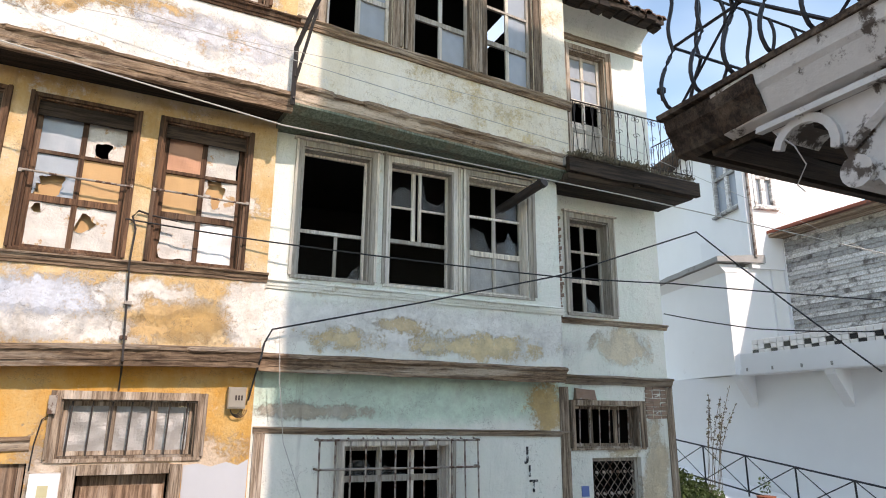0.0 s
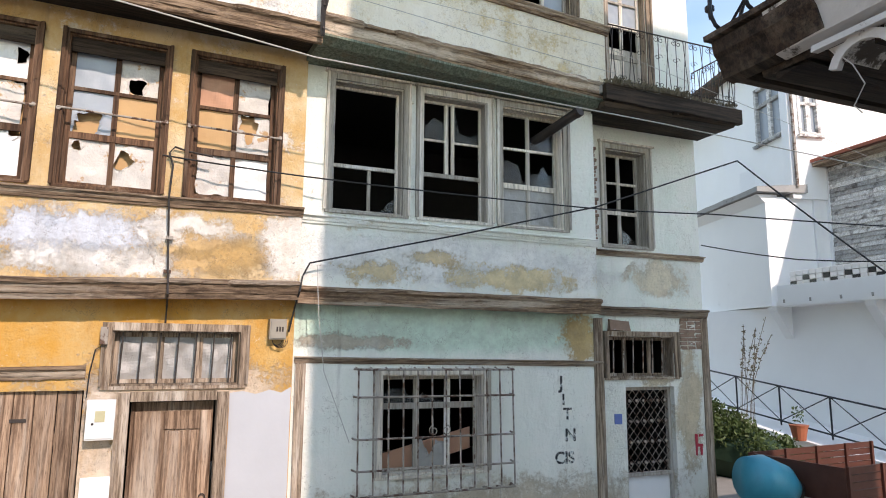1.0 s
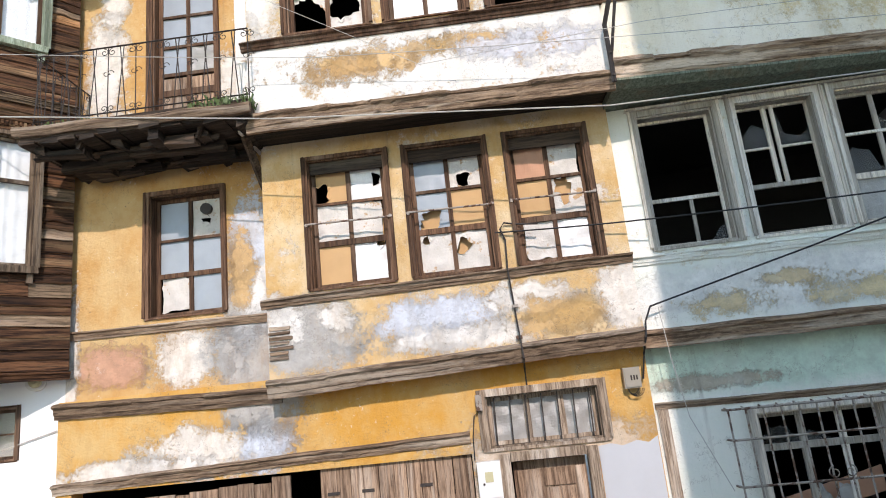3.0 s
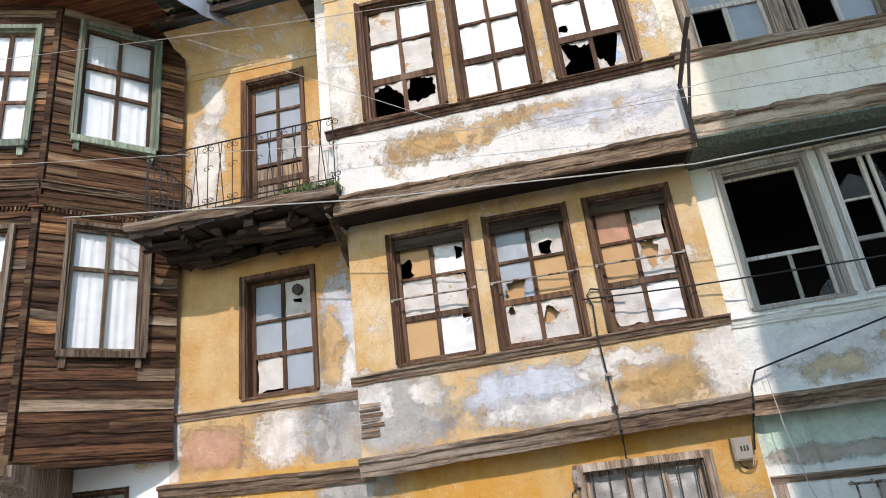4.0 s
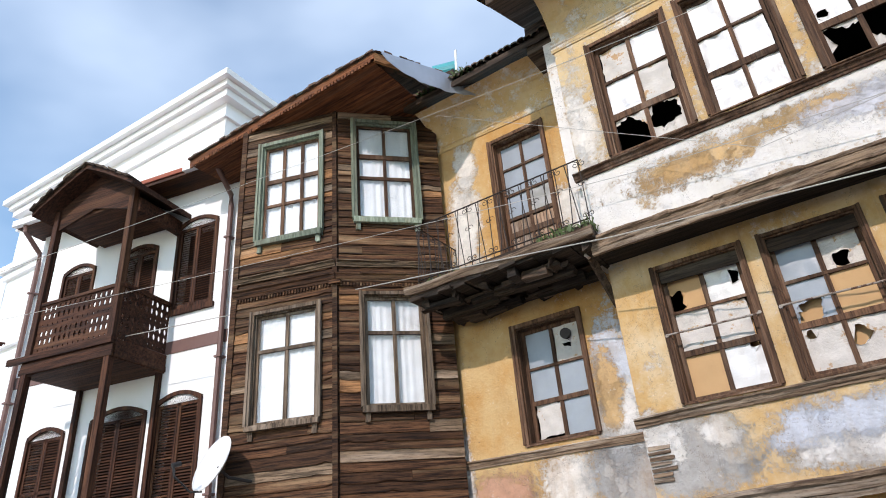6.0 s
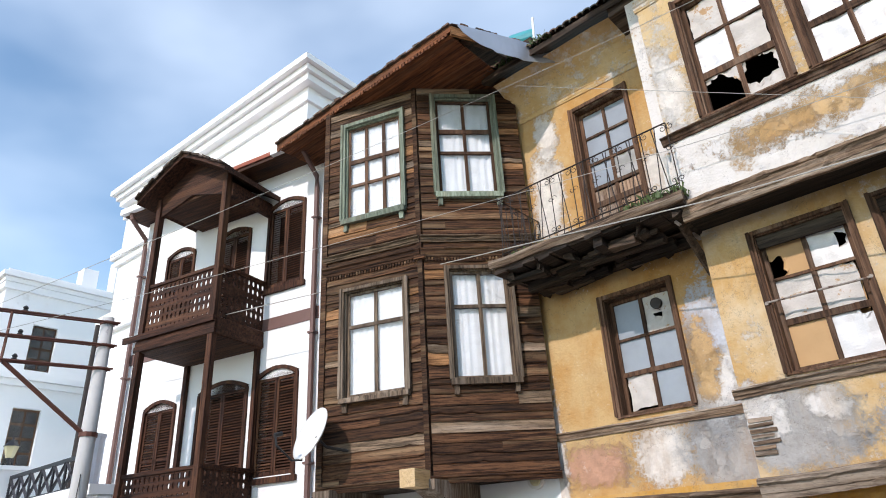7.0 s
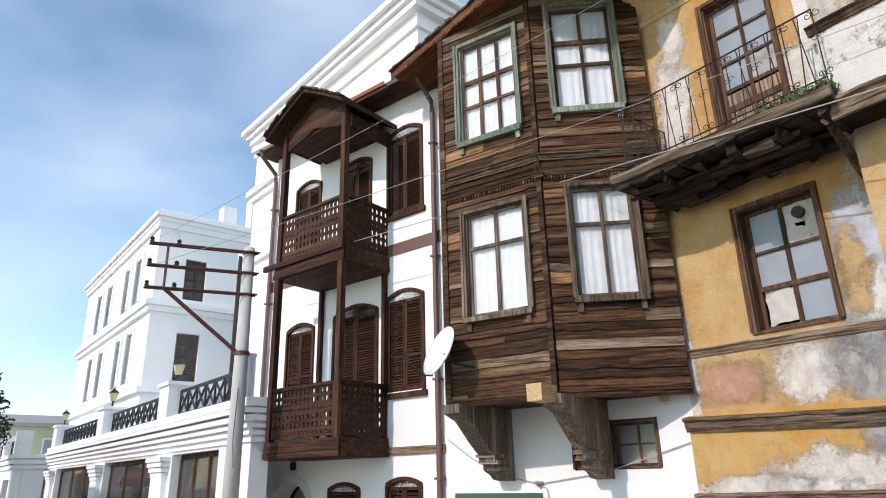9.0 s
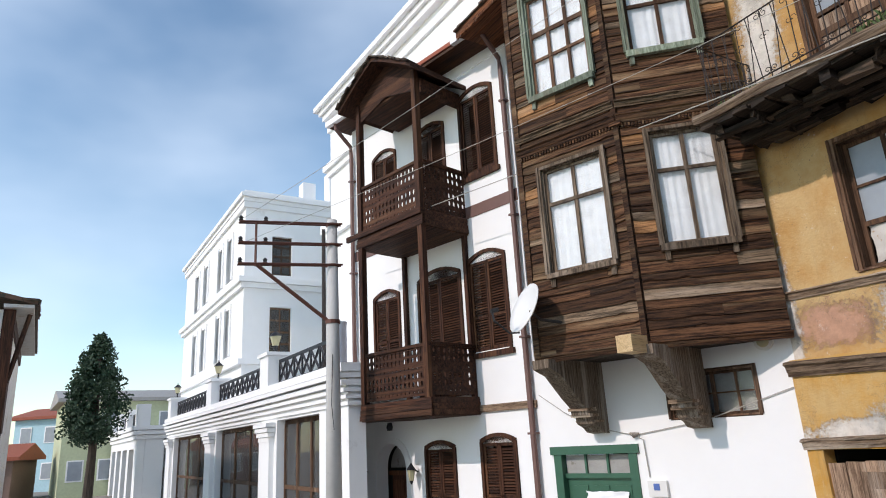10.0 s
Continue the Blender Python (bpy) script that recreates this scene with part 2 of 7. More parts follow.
LIME = (0.74, 0.70, 0.64)
OCHRE, LIME, BLUE, CEMENT, RUST = (0.56, 0.34, 0.125), (0.74, 0.70, 0.64), (0.55, 0.60, 0.68), (0.40, 0.40, 0.39), (0.42, 0.20, 0.06)
PALE = (0.68, 0.53, 0.33)
M = {
    "yellow": plaster("ochre_plaster", OCHRE, PALE, [
        (LIME, "n", (1.7, 0.60)), (BLUE, "b", (-2.5, 3.9, 0.75, 0.33)), (LIME, "b", (-1.2, 4.05, 0.5, 0.2)), (LIME, "b", (-1.9, 3.65, 1.3, 0.16)),
        (LIME, "b", (-0.05, 3.95, 0.28, 0.5)), (CEMENT, "b", (-4.2, 3.85, 0.75, 0.5, 0.6)), (LIME, "b", (-4.5, 4.15, 0.28, 0.3)), (LIME, "b", (-3.75, 4.1, 0.22, 0.2)),
        (OCHRE, "b", (-0.9, 3.75, 0.5, 0.25))]),
    "yellow_side": plaster("ochre_plaster_bay", (0.49, 0.255, 0.07), (0.58, 0.39, 0.18), [
        (BLUE, "b", (-5.0, 5.0, 0.3, 1.1)), (LIME, "b", (-4.9, 4.5, 0.45, 0.4)), (OCHRE, "b", (-5.15, 5.0, 0.16, 0.5)), (LIME, "b", (-6.0, 3.75, 0.5, 0.4)),
        (CEMENT, "b", (-5.05, 3.8, 0.6, 0.5, 0.5)), ((0.55, 0.3, 0.2), "b", (-7.0, 3.8, 0.5, 0.3)), (LIME, "b", (-7.2, 8.3, 0.3, 1.0)), (LIME, "b", (-5.0, 7.6, 0.5, 0.8)),
        (LIME, "b", (-7.1, 9.6, 0.2, 0.5)), (LIME, "b", (-7.65, 4.0, 0.12, 0.8))]),
    "yellow_ground": plaster("ochre_plaster_base", (0.58, 0.29, 0.045), (0.60, 0.40, 0.17), [((0.62, 0.50, 0.38), "b", (-1.3, 2.15, 1.3, 0.35)), ((0.62, 0.52, 0.42), "b", (-2.1, 1.0, 0.4, 1.2)),
        (LIME, "b", (-5.6, 2.55, 0.9, 0.3)), (BLUE, "b", (-4.9, 2.55, 0.35, 0.35)), (CEMENT, "b", (-4.9, 3.0, 0.5, 0.25)), (LIME, "b", (-6.5, 2.4, 1.2, 0.15)),
        (PALE, "n", (1.2, 0.69))]),
    "cream": plaster("cream_plaster", (0.68, 0.64, 0.58), (0.74, 0.71, 0.67), [
        (OCHRE, "b", (-2.9, 7.25, 0.9, 0.2, 1.3, 3.0)), ((0.5, 0.3, 0.12), "b", (-3.2, 7.15, 0.55, 0.16, 1.4, 4.0)), (OCHRE, "b", (-1.6, 7.3, 0.45, 0.16, 1.2, 3.0)),
        ((0.58, 0.58, 0.62), "b", (-0.9, 7.2, 0.8, 0.22)), (OCHRE, "n", (2.2, 0.60)), ((0.5, 0.36, 0.2), "n", (3.1, 0.66)), ((0.60, 0.59, 0.60), "n", (1.7, 0.62))]),
    "pier": plaster("flaking_ochre_plaster", (0.57, 0.35, 0.13), (0.66, 0.50, 0.28), [(LIME, "n", (3.2, 0.54)), (LIME, "b", (-4.35, 8.4, 0.22, 0.9))]),
    "green": plaster("mint_plaster", (0.76, 0.79, 0.70), (0.82, 0.80, 0.73), [
        ((0.66, 0.53, 0.32), "n", (1.1, 0.63)), ((0.78, 0.76, 0.71), "b", (2.0, 3.9, 2.6, 0.32, 0.5)),
        ((0.66, 0.56, 0.40), "b", (6.0, 3.9, 0.5, 0.25, 1.0)), ((0.68, 0.52, 0.28), "b", (0.75, 3.72, 0.45, 0.13, 1.3, 3.5)), ((0.70, 0.55, 0.30), "b", (2.9, 3.7, 0.95, 0.17, 1.4, 3.0)), ((0.66, 0.50, 0.28), "b", (1.7, 3.95, 0.3, 0.1, 1.3, 4.0))], (0.34, 0.29, 0.22), 0.26),
    "green_upper": plaster("cream_green_plaster", (0.74, 0.66, 0.50), (0.80, 0.75, 0.64), [
        ((0.64, 0.50, 0.27), "n", (1.3, 0.54)), ((0.62, 0.62, 0.64), "n", (2.0, 0.64))], (0.26, 0.21, 0.15), 0.35),
    "green_ground": plaster("mint_plaster_base", (0.75, 0.77, 0.69), (0.81, 0.79, 0.72), [
        ((0.53, 0.68, 0.55), "b", (2.0, 3.05, 3.2, 0.42, 0.2)), ((0.42, 0.36, 0.28), "b", (0.5, 2.78, 0.75, 0.1, 0.9)), ((0.52, 0.34, 0.13), "b", (4.2, 2.9, 0.3, 0.4)),
        ((0.50, 0.42, 0.31), "b", (2.2, 0.2, 4.0, 0.62, 0.7)), ((0.55, 0.45, 0.3), "b", (5.9, 2.3, 0.3, 0.25)), ((0.55, 0.45, 0.3), "b", (6.55, 1.7, 0.25, 0.9))], (0.15, 0.12, 0.09), 0.55),
    "white": plain("whitewash", (0.86, 0.86, 0.85), 0.9, 0, 0.04, 1.2, 0.25, (0.77, 0.76, 0.74), 0.64),
    "wood_grey": timber("weathered_timber", (0.075, 0.045, 0.028), (0.29, 0.20, 0.13), 0, (0.56, 0.47, 0.37), 0.7, 0.3, 0.85, 1.6),
    "wood_grey_v": timber("weathered_upright_timber", (0.11, 0.075, 0.05), (0.34, 0.26, 0.19), 2, (0.58, 0.51, 0.43), 0.7, 0.3, 0.85, 1.6),
    "wood_brown": timber("brown_window_timber", (0.055, 0.028, 0.016), (0.15, 0.08, 0.045), 2, (0.34, 0.24, 0.17), 0.5),
    "wood_pale": timber("pale_window_timber", (0.40, 0.35, 0.29), (0.64, 0.58, 0.49), 2, (0.66, 0.64, 0.6), 0.6),
    "wood_cut": timber("fresh_cut_timber", (0.5, 0.34, 0.17), (0.62, 0.45, 0.25), 1, (0.6, 0.5, 0.35), 0.2),
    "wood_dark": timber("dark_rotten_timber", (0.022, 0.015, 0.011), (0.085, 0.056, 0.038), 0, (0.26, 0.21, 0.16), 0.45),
    "plank": timber("grey_brown_gate_planks", (0.12, 0.072, 0.046), (0.38, 0.255, 0.17), 2, (0.56, 0.47, 0.38), 0.6, 0.25, 0.85, 1.4),
    "board": timber("dark_oiled_boards", (0.012, 0.005, 0.003), (0.125, 0.058, 0.027), 0, (0.36, 0.235, 0.13), 0.55, 0.4, 0.85, 1.5),
    "board_new": timber("orange_boards", (0.10, 0.045, 0.018), (0.40, 0.20, 0.085), 0, (0.46, 0.30, 0.17), 0.45, 0.3, 0.85, 1.5),
    "board_grey": timber("grey_boards", (0.05, 0.035, 0.022), (0.24, 0.165, 0.105), 0, (0.42, 0.33, 0.25), 0.5, 0.3, 0.85, 1.5),
    "casing": timber("grey_brown_casing_timber", (0.045, 0.03, 0.02), (0.19, 0.135, 0.09), 2, (0.38, 0.31, 0.24), 0.5, 0.25),
    "green_timber": timber("green_painted_timber", (0.14, 0.17, 0.12), (0.30, 0.35, 0.27), 2, (0.3, 0.22, 0.14), 0.55),
    "soffit_red": timber("red_brown_soffit_boards", (0.06, 0.02, 0.009), (0.24, 0.085, 0.032), 0, (0.26, 0.13, 0.07), 0.4, 0.25),
    # rotten timber, its black holding the shade under slabs and eaves
    "rot": timber("shaded_rotten_timber", (0.010, 0.008, 0.006), (0.05, 0.034, 0.024), 0, (0.17, 0.13, 0.10), 0.35, 0.4),
    "stain": timber("walnut_stained_timber", (0.018, 0.007, 0.004), (0.088, 0.034, 0.017), 0, (0.17, 0.08, 0.04), 0.45, 0.2, 0.75),
    "stain_v": timber("walnut_stained_upright_timber", (0.018, 0.007, 0.004), (0.088, 0.034, 0.017), 2, (0.22, 0.10, 0.045), 0.5, 0.2, 0.75),
    "cap_brown": plain("brown_paint", (0.16, 0.085, 0.07), 0.6),
    "iron": plain("rusty_iron", (0.055, 0.045, 0.04), 0.6, 0.6, 0.3, 14, 0.3, (0.16, 0.07, 0.035), 0.62),
    "black_iron": plain("black_painted_iron", (0.02, 0.02, 0.024), 0.5, 0.3),
    "white_iron": plain("flaking_white_iron", (0.30, 0.26, 0.22), 0.6, 0.2, 0.3, 14, 0.3, (0.10, 0.05, 0.03), 0.5),
    "card": plain("tan_cardboard", (0.52, 0.32, 0.15), 0.85, 0, 0.12, 3, 0.2),
    "card_pink": plain("pinkish_cardboard", (0.50, 0.27, 0.17), 0.85, 0, 0.12, 3, 0.2),
    "sheet": plain("white_plastic_sheet", (0.72, 0.71, 0.69), 0.35, 0, 0.12, 4, 0.5),
    "paper": plain("crumpled_newsprint", (0.58, 0.54, 0.49), 0.8, 0, 0.25, 6, 0.9, (0.45, 0.28, 0.14), 0.56),
    "film": plain("dusty_polythene", (0.33, 0.32, 0.30), 0.35, 0, 0.25, 5, 0.9, (0.2, 0.18, 0.15), 0.6),
    "greyglass": plain("frosted_dusty_glass", (0.30, 0.33, 0.36), 0.25, 0, 0.2, 2.5, 0.2),
    "pane": glass("window_glass"),
    "shop": glass("shop_glass", (0.4, 0.42, 0.43), 0.9),
    "curtain": plain("white_net_curtain", (0.88, 0.89, 0.90), 0.9, 0, 0.06, 3, 0.2),
    # near-black colour stands in for the darkness of unlit rooms
    "dark": plain("unlit_interior", (0.025, 0.022, 0.02), 0.95),
    # street tone chosen for the light it bounces onto soffits and walls
    "asphalt": plain("pale_street_ground", (0.27, 0.245, 0.215), 0.9, 0, 0.2, 3, 0.5, (0.19, 0.175, 0.16), 0.6),
    "grey_render": plain("grey_cement_render", (0.46, 0.47, 0.49), 0.9, 0, 0.1, 1.5, 0.2, (0.40, 0.40, 0.41), 0.6),
    "concrete": plain("weathered_concrete", (0.34, 0.33, 0.31), 0.9, 0, 0.2, 5, 0.4, (0.2, 0.19, 0.18), 0.6),
    "tile": plain("mossy_roof_tile", (0.13, 0.075, 0.05), 0.9, 0, 0.35, 9, 0.5, (0.05, 0.05, 0.035), 0.5),
    "tile_red": plain("red_roof_tile", (0.32, 0.09, 0.05), 0.85, 0, 0.25, 7, 0.4, (0.16, 0.07, 0.05), 0.6),
    "pole": plain("pale_concrete", (0.52, 0.51, 0.49), 0.85, 0, 0.15, 5, 0.3, (0.34, 0.33, 0.32), 0.62),
    "tin": plain("grey_blue_tin_sheet", (0.40, 0.43, 0.48), 0.45, 0.5, 0.2, 3, 0.3),
    "turquoise": plain("turquoise_plastic", (0.03, 0.30, 0.33), 0.4),
    "blue_plastic": plain("blue_plastic", (0.02, 0.30, 0.42), 0.35),
    "terracotta": plain("terracotta", (0.40, 0.12, 0.055), 0.8),
    "brick": plain("weathered_brick", (0.26, 0.17, 0.12), 0.9, 0, 0.3, 9, 0.6, (0.36, 0.33, 0.3), 0.6),
    "white_wood": timber("flaking_white_boards", (0.48, 0.45, 0.41), (0.74, 0.73, 0.70), 1, (0.09, 0.07, 0.055), 0.85),
    "flaked": plain("flaking_white_paint", (0.60, 0.58, 0.55), 0.85, 0, 0.2, 5.0, 0.9, (0.10, 0.08, 0.065), 0.53),
    "cable": plain("black_cable", (0.018, 0.018, 0.018), 0.6),
    "white_cable": plain("pale_cable", (0.42, 0.40, 0.36), 0.6),
    "meter": plain("white_enamel", (0.74, 0.73, 0.70), 0.4, 0, 0.05),
    "grey_box": plain("grey_steel_box", (0.30, 0.27, 0.22), 0.5, 0.2),
    "green_paint": plain("dark_green_paint", (0.03, 0.11, 0.065), 0.45),
    "red_brown": timber("red_brown_door_timber", (0.09, 0.035, 0.018), (0.2, 0.08, 0.04), 2, (0.2, 0.1, 0.06), 0.2),
    "rust_steel": plain("rusty_red_steel", (0.12, 0.045, 0.03), 0.6, 0.3, 0.3, 6),
    "leaf": plain("green_leaves", (0.06, 0.095, 0.022), 0.6, 0, 0.45, 9),
    "needle": plain("dark_needles", (0.02, 0.05, 0.022), 0.7, 0, 0.5, 2),
    "dry": plain("dry_grass", (0.13, 0.105, 0.065), 0.9, 0, 0.4, 20),
    "bark": timber("bark", (0.05, 0.04, 0.03), (0.12, 0.09, 0.07), 2),
    "lamp_glass": plain("yellowed_lamp_glass", (0.5, 0.46, 0.28), 0.3),
    "black_mark": plain("black_lettering", (0.025, 0.025, 0.025), 0.9, 0, 0.3, 30, 0.1, (0.6, 0.64, 0.6), 0.5),
    "red_mark": plain("red_spray_paint", (0.45, 0.03, 0.05), 0.7),
    "blue_plate": plain("blue_enamel_plate", (0.08, 0.15, 0.42), 0.4),
    "notice": plain("pale_paper_notice", (0.50, 0.52, 0.66), 0.8),
    "tile_black": plain("black_glazed_tile", (0.02, 0.02, 0.02), 0.3),
}


# ---- building blocks ----
def thing(name, label, category, m=None, group="", kind=""):
    ob = new(name)
    ob.matrix_world = m or Matrix()
    return tagged(ob, label, category, group, kind)


def mesh_of(bm, name, mat):
    me = bpy.data.meshes.new(name)
    bmesh.ops.recalc_face_normals(bm, faces=bm.faces)
    bm.to_mesh(me)
    bm.free()
    me.materials.append(M[mat])
    return me


def part(name, bm, mat, parent=None, label="", smooth=False):
    me = mesh_of(bm, name, mat)
    if smooth:
        for p in me.polygons:
            p.use_smooth = True
    ob = new(name, me)
    ob.parent = parent
    if label:
        ob["label"] = label
    return ob


def solo(name, bm, mat, label, category, m=None, group="", kind="", smooth=False):
    ob = part(name, bm, mat, None, "", smooth)
    if m:
        ob.matrix_world = m
    return tagged(ob, label, category, group, kind)


def bx(bm, x0, x1, y0, y1, z0, z1, jit=0.0, tilt=0.0):
    """A box; jit roughens its corners, tilt raises its +x end."""
    vs = []
    for x in (x0, x1):
        for y in (y0, y1):
            for z in (z0, z1):
                d = [random.uniform(-jit, jit) for _ in range(3)] if jit else (0, 0, 0)
                vs.append(bm.verts.new((x + d[0], y + d[1], z + d[2] + (tilt if x == x1 else 0))))
    for f in ((0, 1, 3, 2), (4, 6, 7, 5), (0, 4, 5, 1), (2, 3, 7, 6), (0, 2, 6, 4), (1, 5, 7, 3)):
        bm.faces.new([vs[i] for i in f])
    return bm


def box(*a, **k):
    return bx(bmesh.new(), *a, **k)


def loft(bm, profile, x0, x1, axis=0, drop=0.0, steps=1, wob=0.0):
    """A closed profile of (y, z) drawn along x (or (x, z) along y) from x0 to x1, with a slope and unevenness."""
    rings = []
    for i in range(steps + 1):
        s = i / steps
        p = x0 + (x1 - x0) * s
        dz = drop * s + (noise.noise((p * 1.3, 3.1, profile[0][1])) * wob)
        dy = noise.noise((p * 1.9, 7.7, profile[0][0])) * wob * 0.6
        rings.append([bm.verts.new((p, a + dy, b + dz) if axis == 0 else (a + dy, p, b + dz)) for a, b in profile])
    n = len(profile)
    for r, q in zip(rings, rings[1:]):
        for i in range(n):
            bm.faces.new((r[i], r[(i + 1) % n], q[(i + 1) % n], q[i]))
    bm.faces.new(rings[0])
    bm.faces.new(list(reversed(rings[-1])))
    return bm


def tube(bm, pts, r, seg=6):
    """A round bar along points."""
    pts = [Vector(p) for p in pts]
    rings = []
    for i, p in enumerate(pts):
        d = (pts[min(i + 1, len(pts) - 1)] - pts[max(i - 1, 0)]).normalized()
        side = d.cross(Vector((0, 0, 1)) if abs(d.z) < 0.9 else Vector((1, 0, 0))).normalized()
        up = side.cross(d)
        rr = r[i] if isinstance(r, (list, tuple)) else r
        rings.append([bm.verts.new(p + (side * math.cos(a) + up * math.sin(a)) * rr) for a in (2 * math.pi * k / seg for k in range(seg))])
    for a, b in zip(rings, rings[1:]):
        for i in range(seg):
            bm.faces.new((a[i], a[(i + 1) % seg], b[(i + 1) % seg], b[i]))
    bm.faces.new(rings[0])
    bm.faces.new(list(reversed(rings[-1])))
    return bm


def turned(bm, profile, x, y, seg=12):
    """A turned body: (radius, z) pairs round an upright axis."""
    rings = [[bm.verts.new((x + r * math.cos(2 * math.pi * k / seg), y + r * math.sin(2 * math.pi * k / seg), z)) for k in range(seg)] for r, z in profile]
    for a, b in zip(rings, rings[1:]):
        for i in range(seg):
            bm.faces.new((a[i], a[(i + 1) % seg], b[(i + 1) % seg], b[i]))
    bm.faces.new(rings[0])
    bm.faces.new(list(reversed(rings[-1])))
    return bm


def wall(x0, x1, z0, z1, y0, y1, holes=()):
    """A wall from y0 (outside) to y1 with openings (x0, x1, z0, z1) going through it."""
    bm = bmesh.new()
    xs = sorted({x0, x1, *[v for h in holes for v in h[:2] if x0 < v < x1]})
    zs = sorted({z0, z1, *[v for h in holes for v in h[2:] if z0 < v < z1]})
    solid = {}
    for i in range(len(xs) - 1):
        for j in range(len(zs) - 1):
            cx, cz = (xs[i] + xs[i + 1]) / 2, (zs[j] + zs[j + 1]) / 2
            solid[i, j] = not any(h[0] < cx < h[1] and h[2] < cz < h[3] for h in holes)
    vs = {}

    def v(i, j, y):
        if (i, j, y) not in vs:
            vs[i, j, y] = bm.verts.new((xs[i], y, zs[j]))
        return vs[i, j, y]

    for (i, j), s in solid.items():
        if not s:
            continue
        for y in (y0, y1):
            bm.faces.new((v(i, j, y), v(i + 1, j, y), v(i + 1, j + 1, y), v(i, j + 1, y)))
        for (a, b), (p, q) in (((i - 1, j), ((i, j), (i, j + 1))), ((i + 1, j), ((i + 1, j), (i + 1, j + 1))), ((i, j - 1), ((i, j), (i + 1, j))), ((i, j + 1), ((i, j + 1), (i + 1, j + 1)))):
            if not solid.get((a, b), False):
                bm.faces.new((v(*p, y0), v(*q, y0), v(*q, y1), v(*p, y1)))
    return bm


def sheet(x0, x1, z0, z1, y, crumple=0.012, hole=None, ragged=0.0, n=14):
    """A sheet behind a pane: crumpled, with a torn hole (x, z, r in shares of the pane) or a ragged rim."""
    bm = bmesh.new()
    seed = x0 * 7.3 + z0 * 3.1
    g, inside = {}, {}
    for i in range(n + 1):
        for j in range(n + 1):
            s, t = i / n, j / n
            if ragged:
                w = ragged * (1 + 1.6 * noise.noise((s * 5 + seed, t * 5, 2.2)))
                s, t = min(max(s, w), 1 - w), min(max(t, w), 1 - w)
            inside[i, j] = False
            if hole:
                d, a = math.hypot(s - hole[0], t - hole[1]), math.atan2(t - hole[1], s - hole[0])
                r = hole[2] * (1 + 0.75 * noise.noise((math.cos(a) * 1.5 + seed, math.sin(a) * 1.5, 4.4)) + 0.3 * noise.noise((math.cos(a) * 6 + seed, math.sin(a) * 6, 1.4)))
                if d < r:
                    inside[i, j] = True
                    s, t = min(max(hole[0] + r * math.cos(a), 0), 1), min(max(hole[1] + r * math.sin(a), 0), 1)
            curl = noise.noise((s * 3 + seed, t * 3, seed)) * crumple * 2 - (0.012 if inside[i, j] else 0)
            g[i, j] = bm.verts.new((x0 + (x1 - x0) * s, y + curl, z0 + (z1 - z0) * t))
    for i in range(n):
        for j in range(n):
            q = ((i, j), (i + 1, j), (i + 1, j + 1), (i, j + 1))
            if not all(inside[k] for k in q):
                bm.faces.new([g[k] for k in q])
    loose = [v for v in bm.verts if not v.link_faces]
    for v in loose:
        bm.verts.remove(v)
    keep, seen = [], set()
    for f in bm.faces:
        if f in seen:
            continue
        isle, todo = [], [f]
        seen.add(f)
        while todo:
            g_ = todo.pop()
            isle.append(g_)
            for e in g_.edges:
                for o in e.link_faces:
                    if o not in seen:
                        seen.add(o)
                        todo.append(o)
        keep = isle if len(isle) > len(keep) else keep
    bmesh.ops.delete(bm, geom=[f for f in bm.faces if f not in set(keep)], context="FACES")
    ret = bmesh.ops.extrude_face_region(bm, geom=bm.faces[:])
    for e in ret["geom"]:
        if isinstance(e, bmesh.types.BMVert):
            e.co.y += 0.004
    return bm


def rough(bm, jit):
    for v in bm.verts:
        v.co += Vector([random.uniform(-jit, jit) for _ in range(3)])
    return bm


